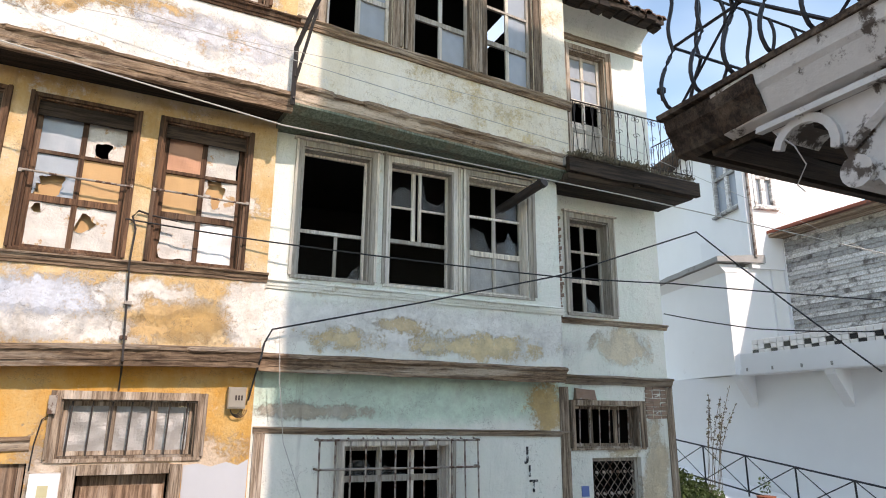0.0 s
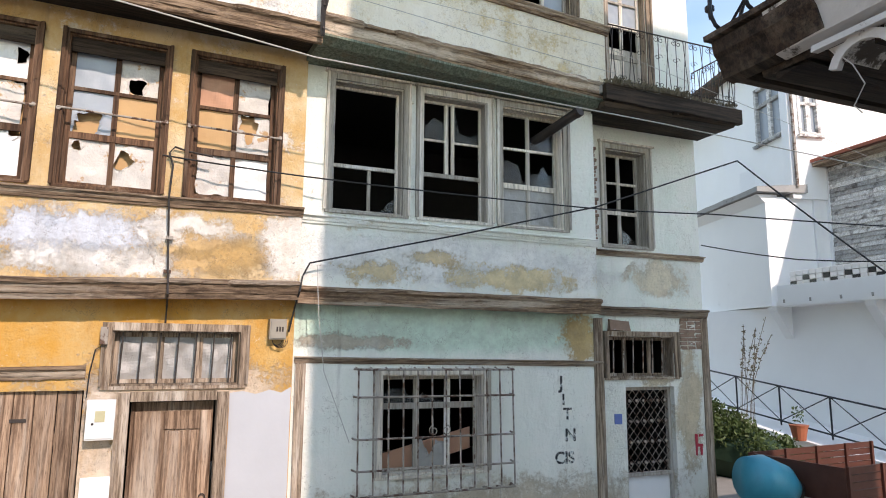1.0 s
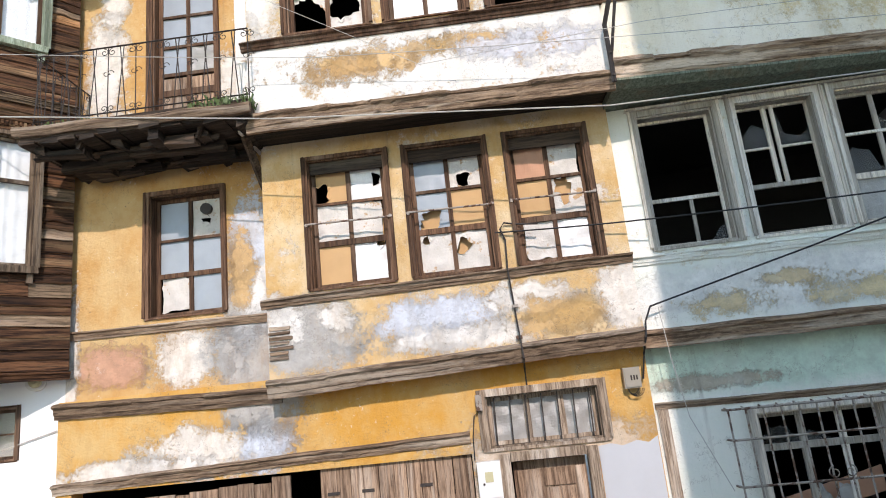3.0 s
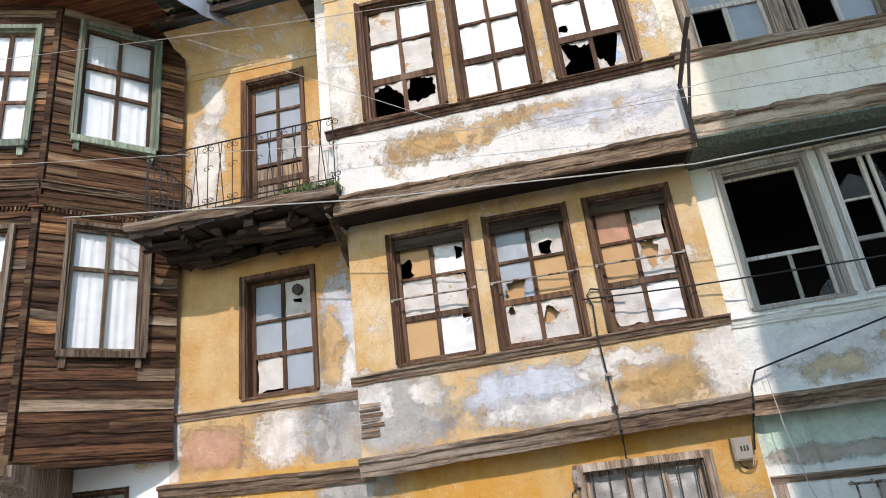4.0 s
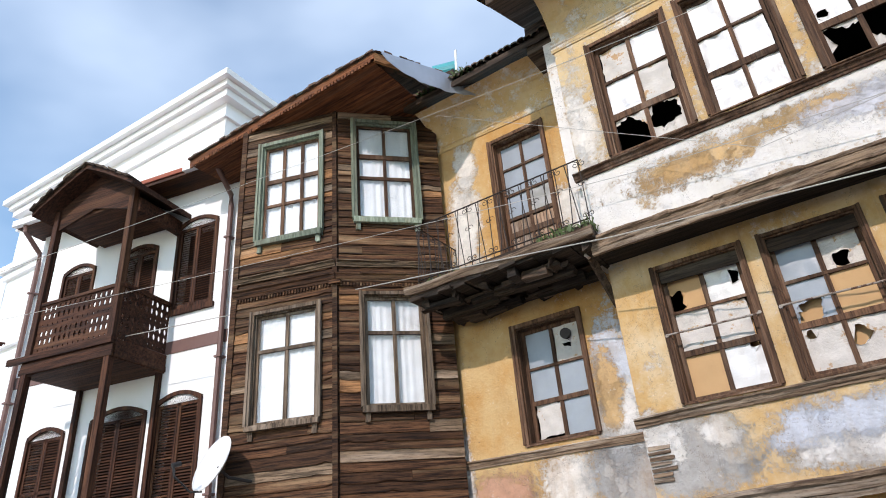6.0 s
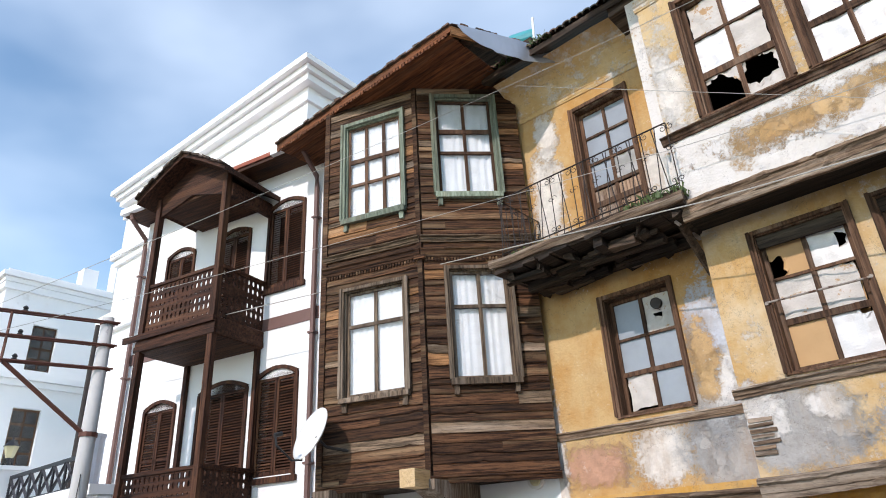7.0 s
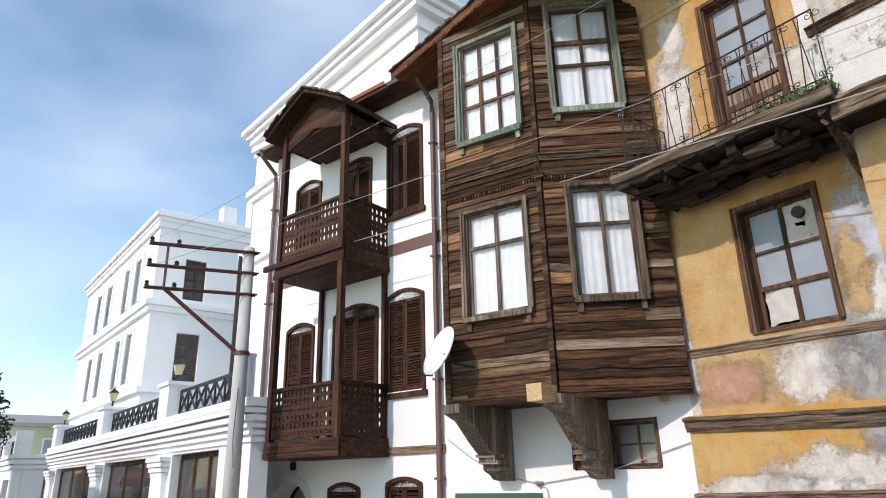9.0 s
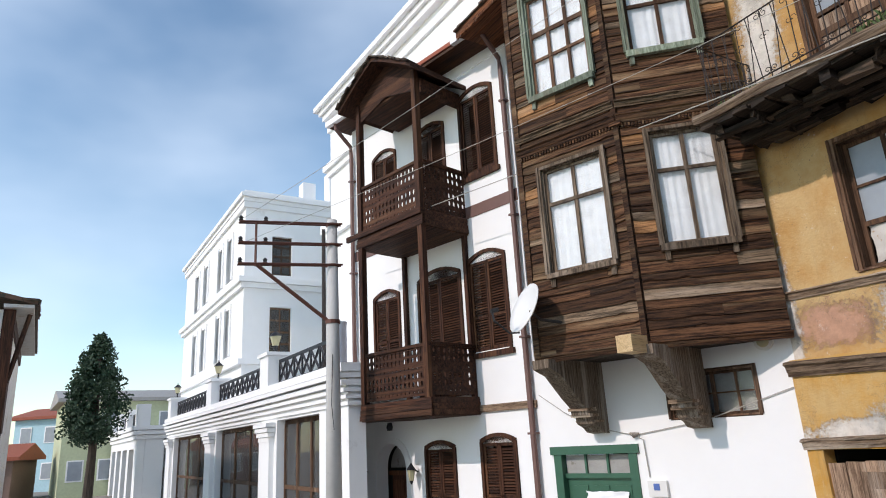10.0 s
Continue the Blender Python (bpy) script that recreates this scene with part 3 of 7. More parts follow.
def window(parent, x0, x1, z0, z1, y, mat, bars_x, bars_z, panes, deep=0.12, casing=0.085, stile=0.05, proud=0.03, case_mat=None, thick=0.045, label="", head=0.0, inset=0.5):
    """A timber window in an opening: casing round it, lining, sash with bars, and one pane or cover for each light.
    bars_x, bars_z: shares of the width and height, a bar (share, half width). panes: rows from below, of cover names."""
    c = casing
    x0, x1, z0, z1 = x0 + c * inset, x1 - c * inset, z0 + c * 0.4 * inset, z1 - c * inset
    win = part("window", rough(wall(x0 - c, x1 + c, z0 - c * 0.4, z1 + c, y - proud, y + 0.012, [(x0, x1, z0, z1)]), 0.005), case_mat or mat, parent, label)
    for a in ((x0 - c - 0.02, x0 - c + 0.02), (x1 + c - 0.02, x1 + c + 0.02)):
        part("bead", box(a[0], a[1], y - proud - 0.022, y, z0 + 0.004, z1 + c, jit=0.005), case_mat or mat, win)
    if head:
        part("head_board", box(x0 - c - 0.05, x1 + c + 0.05, y - proud - 0.05, y, z1 + c, z1 + c + head, jit=0.005), case_mat or mat, win)
    part("lining", wall(x0 - c - 0.004, x1 + c + 0.004, z0 - c * 0.4 - 0.004, z1 + c + 0.004, y + 0.014, y + deep + thick + 0.02, [(x0 + 0.02, x1 - 0.02, z0 + 0.025, z1 - 0.02)]), case_mat or mat, win)
    s, yy = stile, y + deep
    ix0, ix1, iz0, iz1 = x0 + 0.02, x1 - 0.02, z0 + 0.025, z1 - 0.02
    part("sash", rough(wall(ix0, ix1, iz0, iz1, yy, yy + thick, [(ix0 + s, ix1 - s, iz0 + s, iz1 - s)]), 0.003), mat, win)
    w, h = ix1 - ix0, iz1 - iz0
    for sx, half in bars_x:
        part("glazing_bar", box(ix0 + w * sx - half, ix0 + w * sx + half, yy + 0.004, yy + thick - 0.006, iz0 + s - 0.01, iz1 - s + 0.01, jit=0.003), mat, win)
    for sz, half in bars_z:
        part("glazing_bar", box(ix0 + s - 0.01, ix1 - s + 0.01, yy - 0.004, yy + thick - 0.008, iz0 + h * sz - half, iz0 + h * sz + half, jit=0.003), mat, win)
    ex = [ix0 + s] + [ix0 + w * b[0] for b in bars_x] + [ix1 - s]
    ez = [iz0 + s] + [iz0 + h * b[0] for b in bars_z] + [iz1 - s]
    for j, row in enumerate(panes):
        for i, kind in enumerate(row):
            if kind is None:
                continue
            p = (ex[i], ex[i + 1], ez[j], ez[j + 1])
            what, *more = kind if isinstance(kind, tuple) else (kind,)
            if what == "pane":
                part("pane", box(p[0], p[1], yy + 0.018, yy + 0.022, p[2], p[3]), "pane", win).visible_shadow = False
            elif what == "shard":
                bm = bmesh.new()
                a = [(p[0], p[2]), (p[1], p[2])] + [(p[1] - (p[1] - p[0]) * k / 5, p[2] + (p[3] - p[2]) * random.uniform(0.1, 0.75)) for k in range(6)]
                loft_xz(bm, a, yy + 0.017, yy + 0.021)
                part("broken_pane", bm, "pane", win).visible_shadow = False
            else:
                part("pane_cover", sheet(*p, yy + 0.03, 0.004 if what in ("greyglass", "card") else 0.016, *more), what, win)
    return win


def loft_xz(bm, pts, y0, y1):
    """A flat piece of outline (x, z), from y0 to y1 thick."""
    a = [bm.verts.new((x, y0, z)) for x, z in pts]
    b = [bm.verts.new((x, y1, z)) for x, z in pts]
    bm.faces.new(a)
    bm.faces.new(list(reversed(b)))
    n = len(pts)
    for i in range(n):
        bm.faces.new((a[i], b[i], b[(i + 1) % n], a[(i + 1) % n]))
    return bm


MOULD = [(0.0, 0.0), (-0.035, 0.0), (-0.045, 0.055), (-0.058, 0.06), (-0.075, 0.135), (-0.10, 0.15), (-0.118, 0.16), (-0.12, 0.185), (-0.10, 0.20), (-0.05, 0.21), (0.0, 0.22)]


def mould(parent, x0, x1, y, z, high, deep, mat, drop=0.0, label="", wob=0.008, name="moulding"):
    """A run of moulded timber on a facade, deep metres proud and high metres tall."""
    pr = [(y + a * deep / 0.12, z + b * high / 0.22) for a, b in MOULD]
    pr[0] = (y + 0.02, pr[0][1])
    pr[-1] = (y + 0.02, pr[-1][1])
    bm = loft(bmesh.new(), pr, x0, x1, 0, drop, max(14, int((x1 - x0) * 16)), wob)
    n = len(pr)
    for i, v in enumerate(bm.verts):
        k = i % n
        if 0 < k < n - 1:
            e = noise.noise((v.co.x * 5.0, k * 0.9, z)) + 0.7 * noise.noise((v.co.x * 17.0, k * 2.3, z))
            v.co.y += wob * 0.8 * e
            v.co.z += wob * 0.5 * noise.noise((v.co.x * 9.0, k * 3.1, z + 5))
            if k >= 5 and noise.noise((v.co.x * 1.1, z * 2.0, 8.8)) > 0.28:
                v.co.y += deep * 0.3
    return part(name, bm, mat, parent, label)


def scroll(bm, cx, cz, r, y, turns=1.25, hand=1, rad=0.006, start=90):
    pts = []
    n = 14
    for i in range(n + 1):
        a = radians(start) + hand * 2 * math.pi * turns * i / n
        q = r * (1 - 0.72 * i / n)
        pts.append((cx + q * math.cos(a), y, cz + q * math.sin(a)))
    return tube(bm, pts, rad, 4)


def cable(name, pts, r, mat, label, sag=0.0):
    """A hanging cable through points, each stretch sagging by the same share."""
    path = []
    for a, b in zip(pts, pts[1:]):
        a, b = Vector(a), Vector(b)
        for k in range(12):
            s = k / 12
            p = a.lerp(b, s)
            p.z -= 4 * sag * s * (1 - s) * (b - a).length
            path.append(p)
    path.append(Vector(pts[-1]))
    return solo(name, tube(bmesh.new(), path, r, 5), mat, label, "cable")

# ---- ground ----
solo("ground", box(-300, 200, -120, 220, -0.3, 0.0), "asphalt", "pale street ground", "street", kind="structure")


# ---- the ochre house ----
YM = pose(-8.37 * math.sin(radians(2.466)), 8.37 * math.cos(radians(2.466)), 0, 0, 0, 2.466)
yh = thing("timber_framed_house", "derelict three-storey house in peeling ochre plaster with jettied upper floors", "house", YM)
EYE = Vector((-1.85, -0.05, 2.75))


def set_back(m, share):
    """A frame under one placed at m, enlarged about the street's middle so that a storey stands further back."""
    q = m.inverted() @ EYE
    return Matrix.Translation(q) @ Matrix.Scale(share, 4) @ Matrix.Translation(-q)


yu = new("upper_storey")
yu.parent = yh
yu.matrix_local = set_back(YM, 1.03)
YW = [(-4.06, -2.95), (-2.67, -1.58), (-1.28, -0.22)]
YU = [(-4.0, -2.88), (-2.66, -1.6), (-1.32, -0.3)]
part("wall", wall(-4.68, 0.13, 3.38, 6.75, 0, 0.2, [(a, b, 4.48, 6.33) for a, b in YW]), "yellow", yh, "peeling ochre plaster")
part("wall", wall(-4.53, 0.08, 6.55, 7.62, -0.84, -0.64), "cream", yu, "whitened plaster with ochre flakes")
part("wall", wall(-4.53, 0.08, 7.62, 10.2, -0.84, -0.64, [(a, b, 7.75, 9.75) for a, b in YU]), "pier", yu, "flaking ochre plaster")
part("wall", wall(-7.69, -4.66, 3.3, 10.5, 0.39, 0.6, [(-6.52, -5.42, 4.42, 6.25), (-6.48, -5.46, 6.95, 9.85)]), "yellow_side", yh, "stained ochre plaster")
part("wall", wall(-7.72, 0.15, 0.0, 3.4, 0.30, 0.55, [(-2.0, -0.47, 2.22, 2.93), (-1.74, -0.74, 0.0, 2.08), (-7.5, -2.2, 0.0, 2.2)]), "yellow_ground", yh, "bright ochre plaster over grey render")
# near-black walls and floors that keep the rooms looking unlit
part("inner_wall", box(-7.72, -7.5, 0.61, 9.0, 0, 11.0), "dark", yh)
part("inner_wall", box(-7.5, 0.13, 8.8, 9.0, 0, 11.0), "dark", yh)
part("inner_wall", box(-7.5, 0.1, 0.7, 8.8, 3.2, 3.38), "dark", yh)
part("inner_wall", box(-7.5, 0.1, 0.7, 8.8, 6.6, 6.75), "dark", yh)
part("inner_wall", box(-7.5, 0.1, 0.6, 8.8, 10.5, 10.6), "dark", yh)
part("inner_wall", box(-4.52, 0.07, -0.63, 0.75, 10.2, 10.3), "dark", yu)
part("return_wall", box(-4.75, -4.55, -0.66, 0.6, 6.55, 10.4), "cream", yu)
part("return_wall", box(-4.68, -4.5, 0.2, 0.42, 3.38, 6.7), "cream", yh)
part("render_patch", loft_xz(bmesh.new(), [(-0.61, 0), (0.14, 0), (0.14, 2.2), (0.02, 2.13), (-0.12, 2.17), (-0.3, 2.12), (-0.45, 2.16), (-0.61, 2.14)], 0.292, 0.31), "grey_render", yh, "grey cement render beside the door")
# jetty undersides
# boards toned near-black to deepen the shade below the jetty
part("soffit", box(-4.6, 0.1, -0.64, 0.0, 6.5, 6.56, jit=0.01), "rot", yu, "near-black boarded underside")
part("soffit", box(-4.66, 0.12, 0.0, 0.3, 3.32, 3.38), "yellow_ground", yh)
mould(yh, -4.7, 0.12, 0.0, 3.13, 0.25, 0.11, "wood_grey", 0.17, "split weathered jetty beam", 0.02)
mould(yh, -4.75, 0.14, 0.0, 4.30, 0.13, 0.09, "wood_grey", 0.07, "weathered sill course", 0.012)
mould(yu, -4.56, 0.1, -0.84, 6.42, 0.26, 0.12, "wood_grey", -0.05, "weathered jetty beam", 0.02)
mould(yu, -4.6, 0.12, -0.84, 7.58, 0.12, 0.10, "wood_brown", 0.0, "dark sill course", 0.008)
mould(yh, -7.7, -4.68, 0.39, 4.24, 0.13, 0.08, "wood_grey", -0.04, "", 0.01)
mould(yh, -7.75, -4.62, 0.30, 3.17, 0.22, 0.12, "wood_grey", -0.09, "", 0.012)
mould(yh, -7.75, -2.2, 0.30, 2.2, 0.15, 0.08, "wood_grey", 0.14, "sagging gate lintel", 0.015)
mould(yu, -4.56, 0.1, -0.84, 9.96, 0.12, 0.06, "pier", 0, "", 0.004)
mould(yh, -7.69, -4.7, 0.39, 10.16, 0.13, 0.06, "pier", -0.1, "", 0.006)
# plastered coves under the eaves
for x0, x1, y in ((-4.53, 0.08, -0.84), (-7.69, -4.6, 0.39)):
    arc = [(y + 0.02, 10.12)] + [(y - 0.62 * (1 - math.cos(a)), 10.14 + 0.66 * math.sin(a)) for a in (k * math.pi / 16 for k in range(9))] + [(y + 0.02, 10.85)]
    part("cove", loft(bmesh.new(), arc, x0, x1, 0, 0, 10, 0.03), "pier", yu if y < 0 else yh, "cracked ochre plaster cove")
part("roof", loft(bmesh.new(), [(-1.72, 10.72), (-1.72, 10.86), (0.6, 11.9), (0.6, 11.75)], -5.15, 0.2, 0, 0, 8, 0.03), "wood_dark", yu, "rotten eaves boards")
bm = bmesh.new()
loft(bm, [(-0.45, 10.78), (-0.45, 10.9), (1.2, 11.7), (1.2, 11.55)], -7.8, -4.5, 0, 0, 8, 0.05)
part("roof", bm, "wood_dark", yh, "rotten eaves boards")
part("chimney_breast", box(-5.05, -4.55, -0.6, 0.5, 10.4, 11.0, jit=0.03), "wood_dark", yu)
for k in range(26):
    x = -7.75 + k * 0.135
    bm = bmesh.new()
    t = [(x + 0.085 * math.cos(a), 0.075 * math.sin(a)) for a in (i * math.pi / 6 for i in range(7))]
    y0, z0 = -0.52 + random.uniform(-0.04, 0.04), 10.9 + random.uniform(-0.015, 0.03)
    ra = [bm.verts.new((a, y0, z0 + b)) for a, b in t]
    rb = [bm.verts.new((a, y0 + 0.42, z0 + 0.21 + b)) for a, b in t]
    rc = [bm.verts.new((x + (a - x) * 0.8, y0, z0 + b * 0.75 - 0.01)) for a, b in t]
    for i in range(6):
        bm.faces.new((ra[i], ra[i + 1], rb[i + 1], rb[i]))
        bm.faces.new((ra[i], rc[i], rc[i + 1], ra[i + 1]))
    part("roof_tile", bm, "tile", yh)
for k in range(44):
    x = -5.2 + k * 0.125
    bm = bmesh.new()
    t = [(x + 0.08 * math.cos(a), 0.07 * math.sin(a)) for a in (i * math.pi / 6 for i in range(7))]
    y0, z0 = -1.76 + random.uniform(-0.03, 0.03), 10.86 + random.uniform(-0.01, 0.02)
    ra = [bm.verts.new((a, y0, z0 + b)) for a, b in t]
    rb = [bm.verts.new((a, y0 + 0.42, z0 + 0.2 + b)) for a, b in t]
    for i in range(6):
        bm.faces.new((ra[i], ra[i + 1], rb[i + 1], rb[i]))
    part("roof_tile", bm, "tile", yu)
TWO = [(0.5, 0.03)]
ROWS3 = [(0.345, 0.04), (0.665, 0.02)]
first = [
    [["card", ("sheet", (0.9, 0.9, 0.14))], [("paper",), ("paper", None, 0.05)], [("card", (0.1, 0.2, 0.28)), ("sheet", (0.85, 0.55, 0.16))]],
    [[("paper", (0.2, 0.8, 0.12)), ("paper", (0.3, 0.55, 0.2))], [("greyglass", (0.35, 0.2, 0.36)), "card"], ["greyglass", ("paper", (0.5, 0.25, 0.2))]],
    [[("paper", None, 0.03), "sheet"], ["card", ("paper", (0.4, 0.7, 0.3))], ["card_pink", ("paper", None, 0.04)]],
]
back = [["card", "paper"], ["card", "paper"], ["card", "card"]]
for (a, b), covers in zip(YW, first):
    w = window(yh, a, b, 4.48, 6.33, 0, "wood_brown", TWO, ROWS3, covers, 0.13, 0.05, 0.055, inset=0.4, label="brown timber window patched with card, plastic and newsprint")
    part("backing_card", box(a + 0.09, b - 0.12, 0.26, 0.262, 4.6, 5.7, jit=0.02), "card", w)
    bar = bmesh.new()
    tube(bar, [(a - 0.03, -0.05, 5.38), (b + 0.03, -0.05, 5.36)], 0.014, 8)
    for x in (a - 0.02, b + 0.02):
        tube(bar, [(x, 0.02, 5.37), (x, -0.06, 5.37)], 0.025, 6)
    part("safety_bar", bar, "white_iron", w, "pale horizontal safety bar")
    # dark strip stands for the shaded recess at the window head
    part("shade_board", box(a, b, 0.06, 0.09, 6.12, 6.31, jit=0.01), "wood_dark", w)
upper = [
    [[("paper", (0.5, 0.45, 0.42)), ("paper", (0.5, 0.5, 0.42))], ["sheet", ("paper", None, 0.03)], [("paper", None, 0.02), "sheet"]],
    [["sheet", "sheet"], ["sheet", ("sheet", None, 0.02)], ["sheet", "sheet"]],
    [[("paper", (0.5, 0.42, 0.4)), ("paper", (0.5, 0.5, 0.42))], [("sheet", (0.2, 0.3, 0.12)), "sheet"], ["paper", "card"]],
]
for (a, b), covers in zip(YU, upper):
    window(yu, a, b, 7.75, 9.75, -0.84, "wood_brown", TWO, [(0.33, 0.05), (0.66, 0.02)], covers, 0.1, 0.06, 0.055, inset=0.5, label="brown timber window with torn white plastic sheets")
w = window(yh, -6.52, -5.42, 4.42, 6.25, 0.39, "wood_brown", TWO, [(0.34, 0.035), (0.64, 0.02)],
           [[("paper", None, 0.06), "greyglass"], ["greyglass", "greyglass"], [("greyglass",), ("paper", (0.5, 0.5, 0.12))]], 0.17, 0.06, 0.055, inset=0.3, label="brown timber window with a stovepipe hole in one light")
bm = bmesh.new()
tube(bm, [(-5.72, 0.59, 6.0), (-5.72, 0.52, 6.0)], 0.085, 12)
part("stovepipe_collar", bm, "iron", w, "sooty round stovepipe collar")
# balcony door
w = window(yh, -6.48, -5.46, 6.95, 9.85, 0.39, "wood_brown", TWO, [(0.34, 0.05), (0.45, 0.03), (0.62, 0.02), (0.81, 0.02)],
           [[None, None], [None, None], ["greyglass", "film"], ["greyglass", "greyglass"], ["greyglass", "greyglass"]], 0.16, 0.06, 0.06, inset=0.3, label="weathered balcony door with dusty lights")
for x in (-6.42, -5.95):
    part("door_panel", box(x, x + 0.42, 0.57, 0.6, 7.02, 8.2, jit=0.006), "plank", w, "rotten lower door panel")
# balcony
balc = part("balcony", box(-7.6, -4.55, -0.85, 0.38, 6.74, 6.9, jit=0.03), "wood_dark", yh, "crumbling balcony slab on rotten joists")
bm = bmesh.new()
loft(bm, [(-0.89, 6.79), (-0.92, 6.86), (-0.9, 6.92), (-0.84, 6.92), (-0.84, 6.79)], -7.68, -4.5, 0, -0.06, 40, 0.06)
part("edge_beam", bm, "wood_grey", balc)
# rotten joists and boards, darkened for the shade under the slab
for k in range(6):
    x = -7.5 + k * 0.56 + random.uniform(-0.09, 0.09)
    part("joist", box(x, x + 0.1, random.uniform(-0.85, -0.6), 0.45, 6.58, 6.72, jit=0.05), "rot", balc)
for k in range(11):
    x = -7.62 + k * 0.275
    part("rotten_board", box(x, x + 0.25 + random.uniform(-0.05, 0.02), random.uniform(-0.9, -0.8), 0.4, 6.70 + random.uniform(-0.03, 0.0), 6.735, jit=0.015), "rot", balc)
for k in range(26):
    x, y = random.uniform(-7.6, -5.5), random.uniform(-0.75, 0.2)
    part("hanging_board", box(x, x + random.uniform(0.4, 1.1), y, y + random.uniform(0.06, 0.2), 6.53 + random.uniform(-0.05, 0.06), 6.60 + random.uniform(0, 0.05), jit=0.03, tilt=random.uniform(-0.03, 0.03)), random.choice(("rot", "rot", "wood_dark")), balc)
part("strut", tube(bmesh.new(), [(-4.75, 0.35, 6.1), (-4.75, -0.4, 6.6)], 0.06, 4), "wood_dark", balc)


def railing(parent, x0, x1, y, z0, high, step, mat):
    """Wrought iron: a top and a bottom rail, splayed bars and scrolls under the top rail and over the bottom one."""
    bm = bmesh.new()
    tube(bm, [(x0, y, z0 + high), (x1, y, z0 + high)], 0.014, 4)
    tube(bm, [(x0, y, z0 + 0.06), (x1, y, z0 + 0.06)], 0.012, 4)
    part("rail", bm, mat, parent)
    n = max(2, round((x1 - x0) / step))
    for k in range(n + 1):
        x = x0 + (x1 - x0) * k / n
        lean = (0.09, -0.09, 0.0)[k % 3]
        b = bmesh.new()
        tube(b, [(x, y, z0 - 0.02), (x + lean, y, z0 + high)], 0.008, 4)
        if k % 3 == 2:
            for h in (1, -1):
                scroll(b, x + 0.055 * h, z0 + high - 0.075, 0.055, y, 1.2, h, 0.006, 90)
                scroll(b, x + 0.05 * h, z0 + 0.12, 0.05, y, 1.2, -h, 0.006, -90)
                scroll(b, x + 0.03 * h, z0 + high * 0.62, 0.05, y, 0.8, h, 0.005, 0)
        part("baluster", b, mat, parent)


railing(balc, -7.45, -4.52, -0.82, 6.94, 1.02, 0.125, "iron")
side = thing("side_railing", "", "")
side.parent = balc
side.matrix_local = pose(-7.45, -0.82, 0, 0, 0, 90)
railing(side, 0.0, 1.2, 0.0, 6.94, 1.05, 0.11, "iron")
# street door, transom, gate
door = part("door", box(-1.70, -0.78, 0.42, 0.47, 0.0, 2.04), "plank", yh, "grey weathered plank door")
for x0, x1, z0, z1 in ((-1.66, -1.34, 0.1, 1.93), (-0.92, -0.80, 0.1, 1.93), (-1.33, -0.93, 1.72, 1.93)):
    part("door_board", box(x0, x1, 0.395, 0.42, z0, z1, jit=0.006), "plank", door)
part("door_panel", box(-1.31, -1.13, 0.405, 0.42, 0.35, 1.7, jit=0.004), "plank", door)
part("door_panel", box(-1.12, -0.94, 0.405, 0.42, 0.35, 1.7, jit=0.004), "plank", door)
bm = bmesh.new()
tube(bm, [(-0.86 + 0.04 * math.cos(a), 0.37, 0.9 + 0.055 * math.sin(a)) for a in (k * math.pi / 5 for k in range(11))], 0.008, 5)
part("door_knocker", bm, "iron", door, "iron ring knocker")
bm = bmesh.new()
for a in ((-1.86, -1.72, 0, 2.16), (-0.76, -0.62, 0, 2.16), (-1.72, -0.76, 2.06, 2.17)):
    part("door_frame", box(a[0], a[1], 0.24, 0.36, a[2], a[3], jit=0.006), "wood_grey_v", yh, "pale weathered door frame")
tw = window(yh, -2.0, -0.47, 2.22, 2.93, 0.30, "wood_grey_v", [(0.36, 0.04), (0.68, 0.04)], [], [[("film",), ("film",), ("film",)]], 0.14, 0.09, 0.05, label="boarded transom light hung with dusty polythene")
for k in range(7):
    x = -1.86 + k * 0.205
    part("bar", tube(bmesh.new(), [(x, 0.36, 2.24), (x + 0.015, 0.36, 2.92)], 0.01, 5), "iron", tw)
gate = thing("gate", "wide gate of grey-brown weathered planks under a sagging lintel", "gate", YM)
x = -7.5
k = 0
while x < -2.25:
    wd = random.uniform(0.15, 0.26)
    top = 2.18 - (0.06 if x < -5 else 0.0) + (x + 4.5) * 0.035 + random.uniform(-0.02, 0.02)
    if -4.75 < x < -4.25:
        top = 1.77
    part("plank", box(x, min(x + wd - 0.008, -2.22), 0.36 + random.uniform(-0.008, 0.008), 0.4, 0.02, top, jit=0.004), "plank", gate)
    x += wd
for z in (0.5, 1.6):
    part("ledge", box(-7.45, -2.3, 0.40, 0.46, z, z + 0.12), "plank", gate)
for x in (-4.1, -3.65, -2.9):
    part("hinge_strap", box(x, x + 0.16, 0.345, 0.352, 1.86, 1.9), "iron", gate)
part("panelled_leaf", box(-7.1, -5.35, 0.33, 0.36, 0.0, 1.92, jit=0.004), "plank", gate)
for x in (-6.95, -6.1):
    part("raised_panel", box(x, x + 0.62, 0.305, 0.33, 0.9, 1.72, jit=0.004), "plank", gate)
# meter cabinet, electric box, cables on the wall
mb = thing("meter_cabinet", "white enamel meter cabinet with a small window beside the street door", "meter box", YM)
part("case", box(-2.15, -1.86, 0.14, 0.29, 1.66, 2.1), "meter", mb)
part("cover", box(-2.14, -1.87, 0.125, 0.14, 1.68, 2.08), "meter", mb)
part("dial_window", box(-2.06, -1.96, 0.119, 0.125, 1.86, 1.98), "lamp_glass", mb)
part("knob", tube(bmesh.new(), [(-2.08, 0.126, 1.84), (-2.08, 0.11, 1.84)], 0.014, 8), "iron", mb)
part("plinth", box(-2.16, -1.86, 0.22, 0.31, 0.0, 1.24), "white", mb)
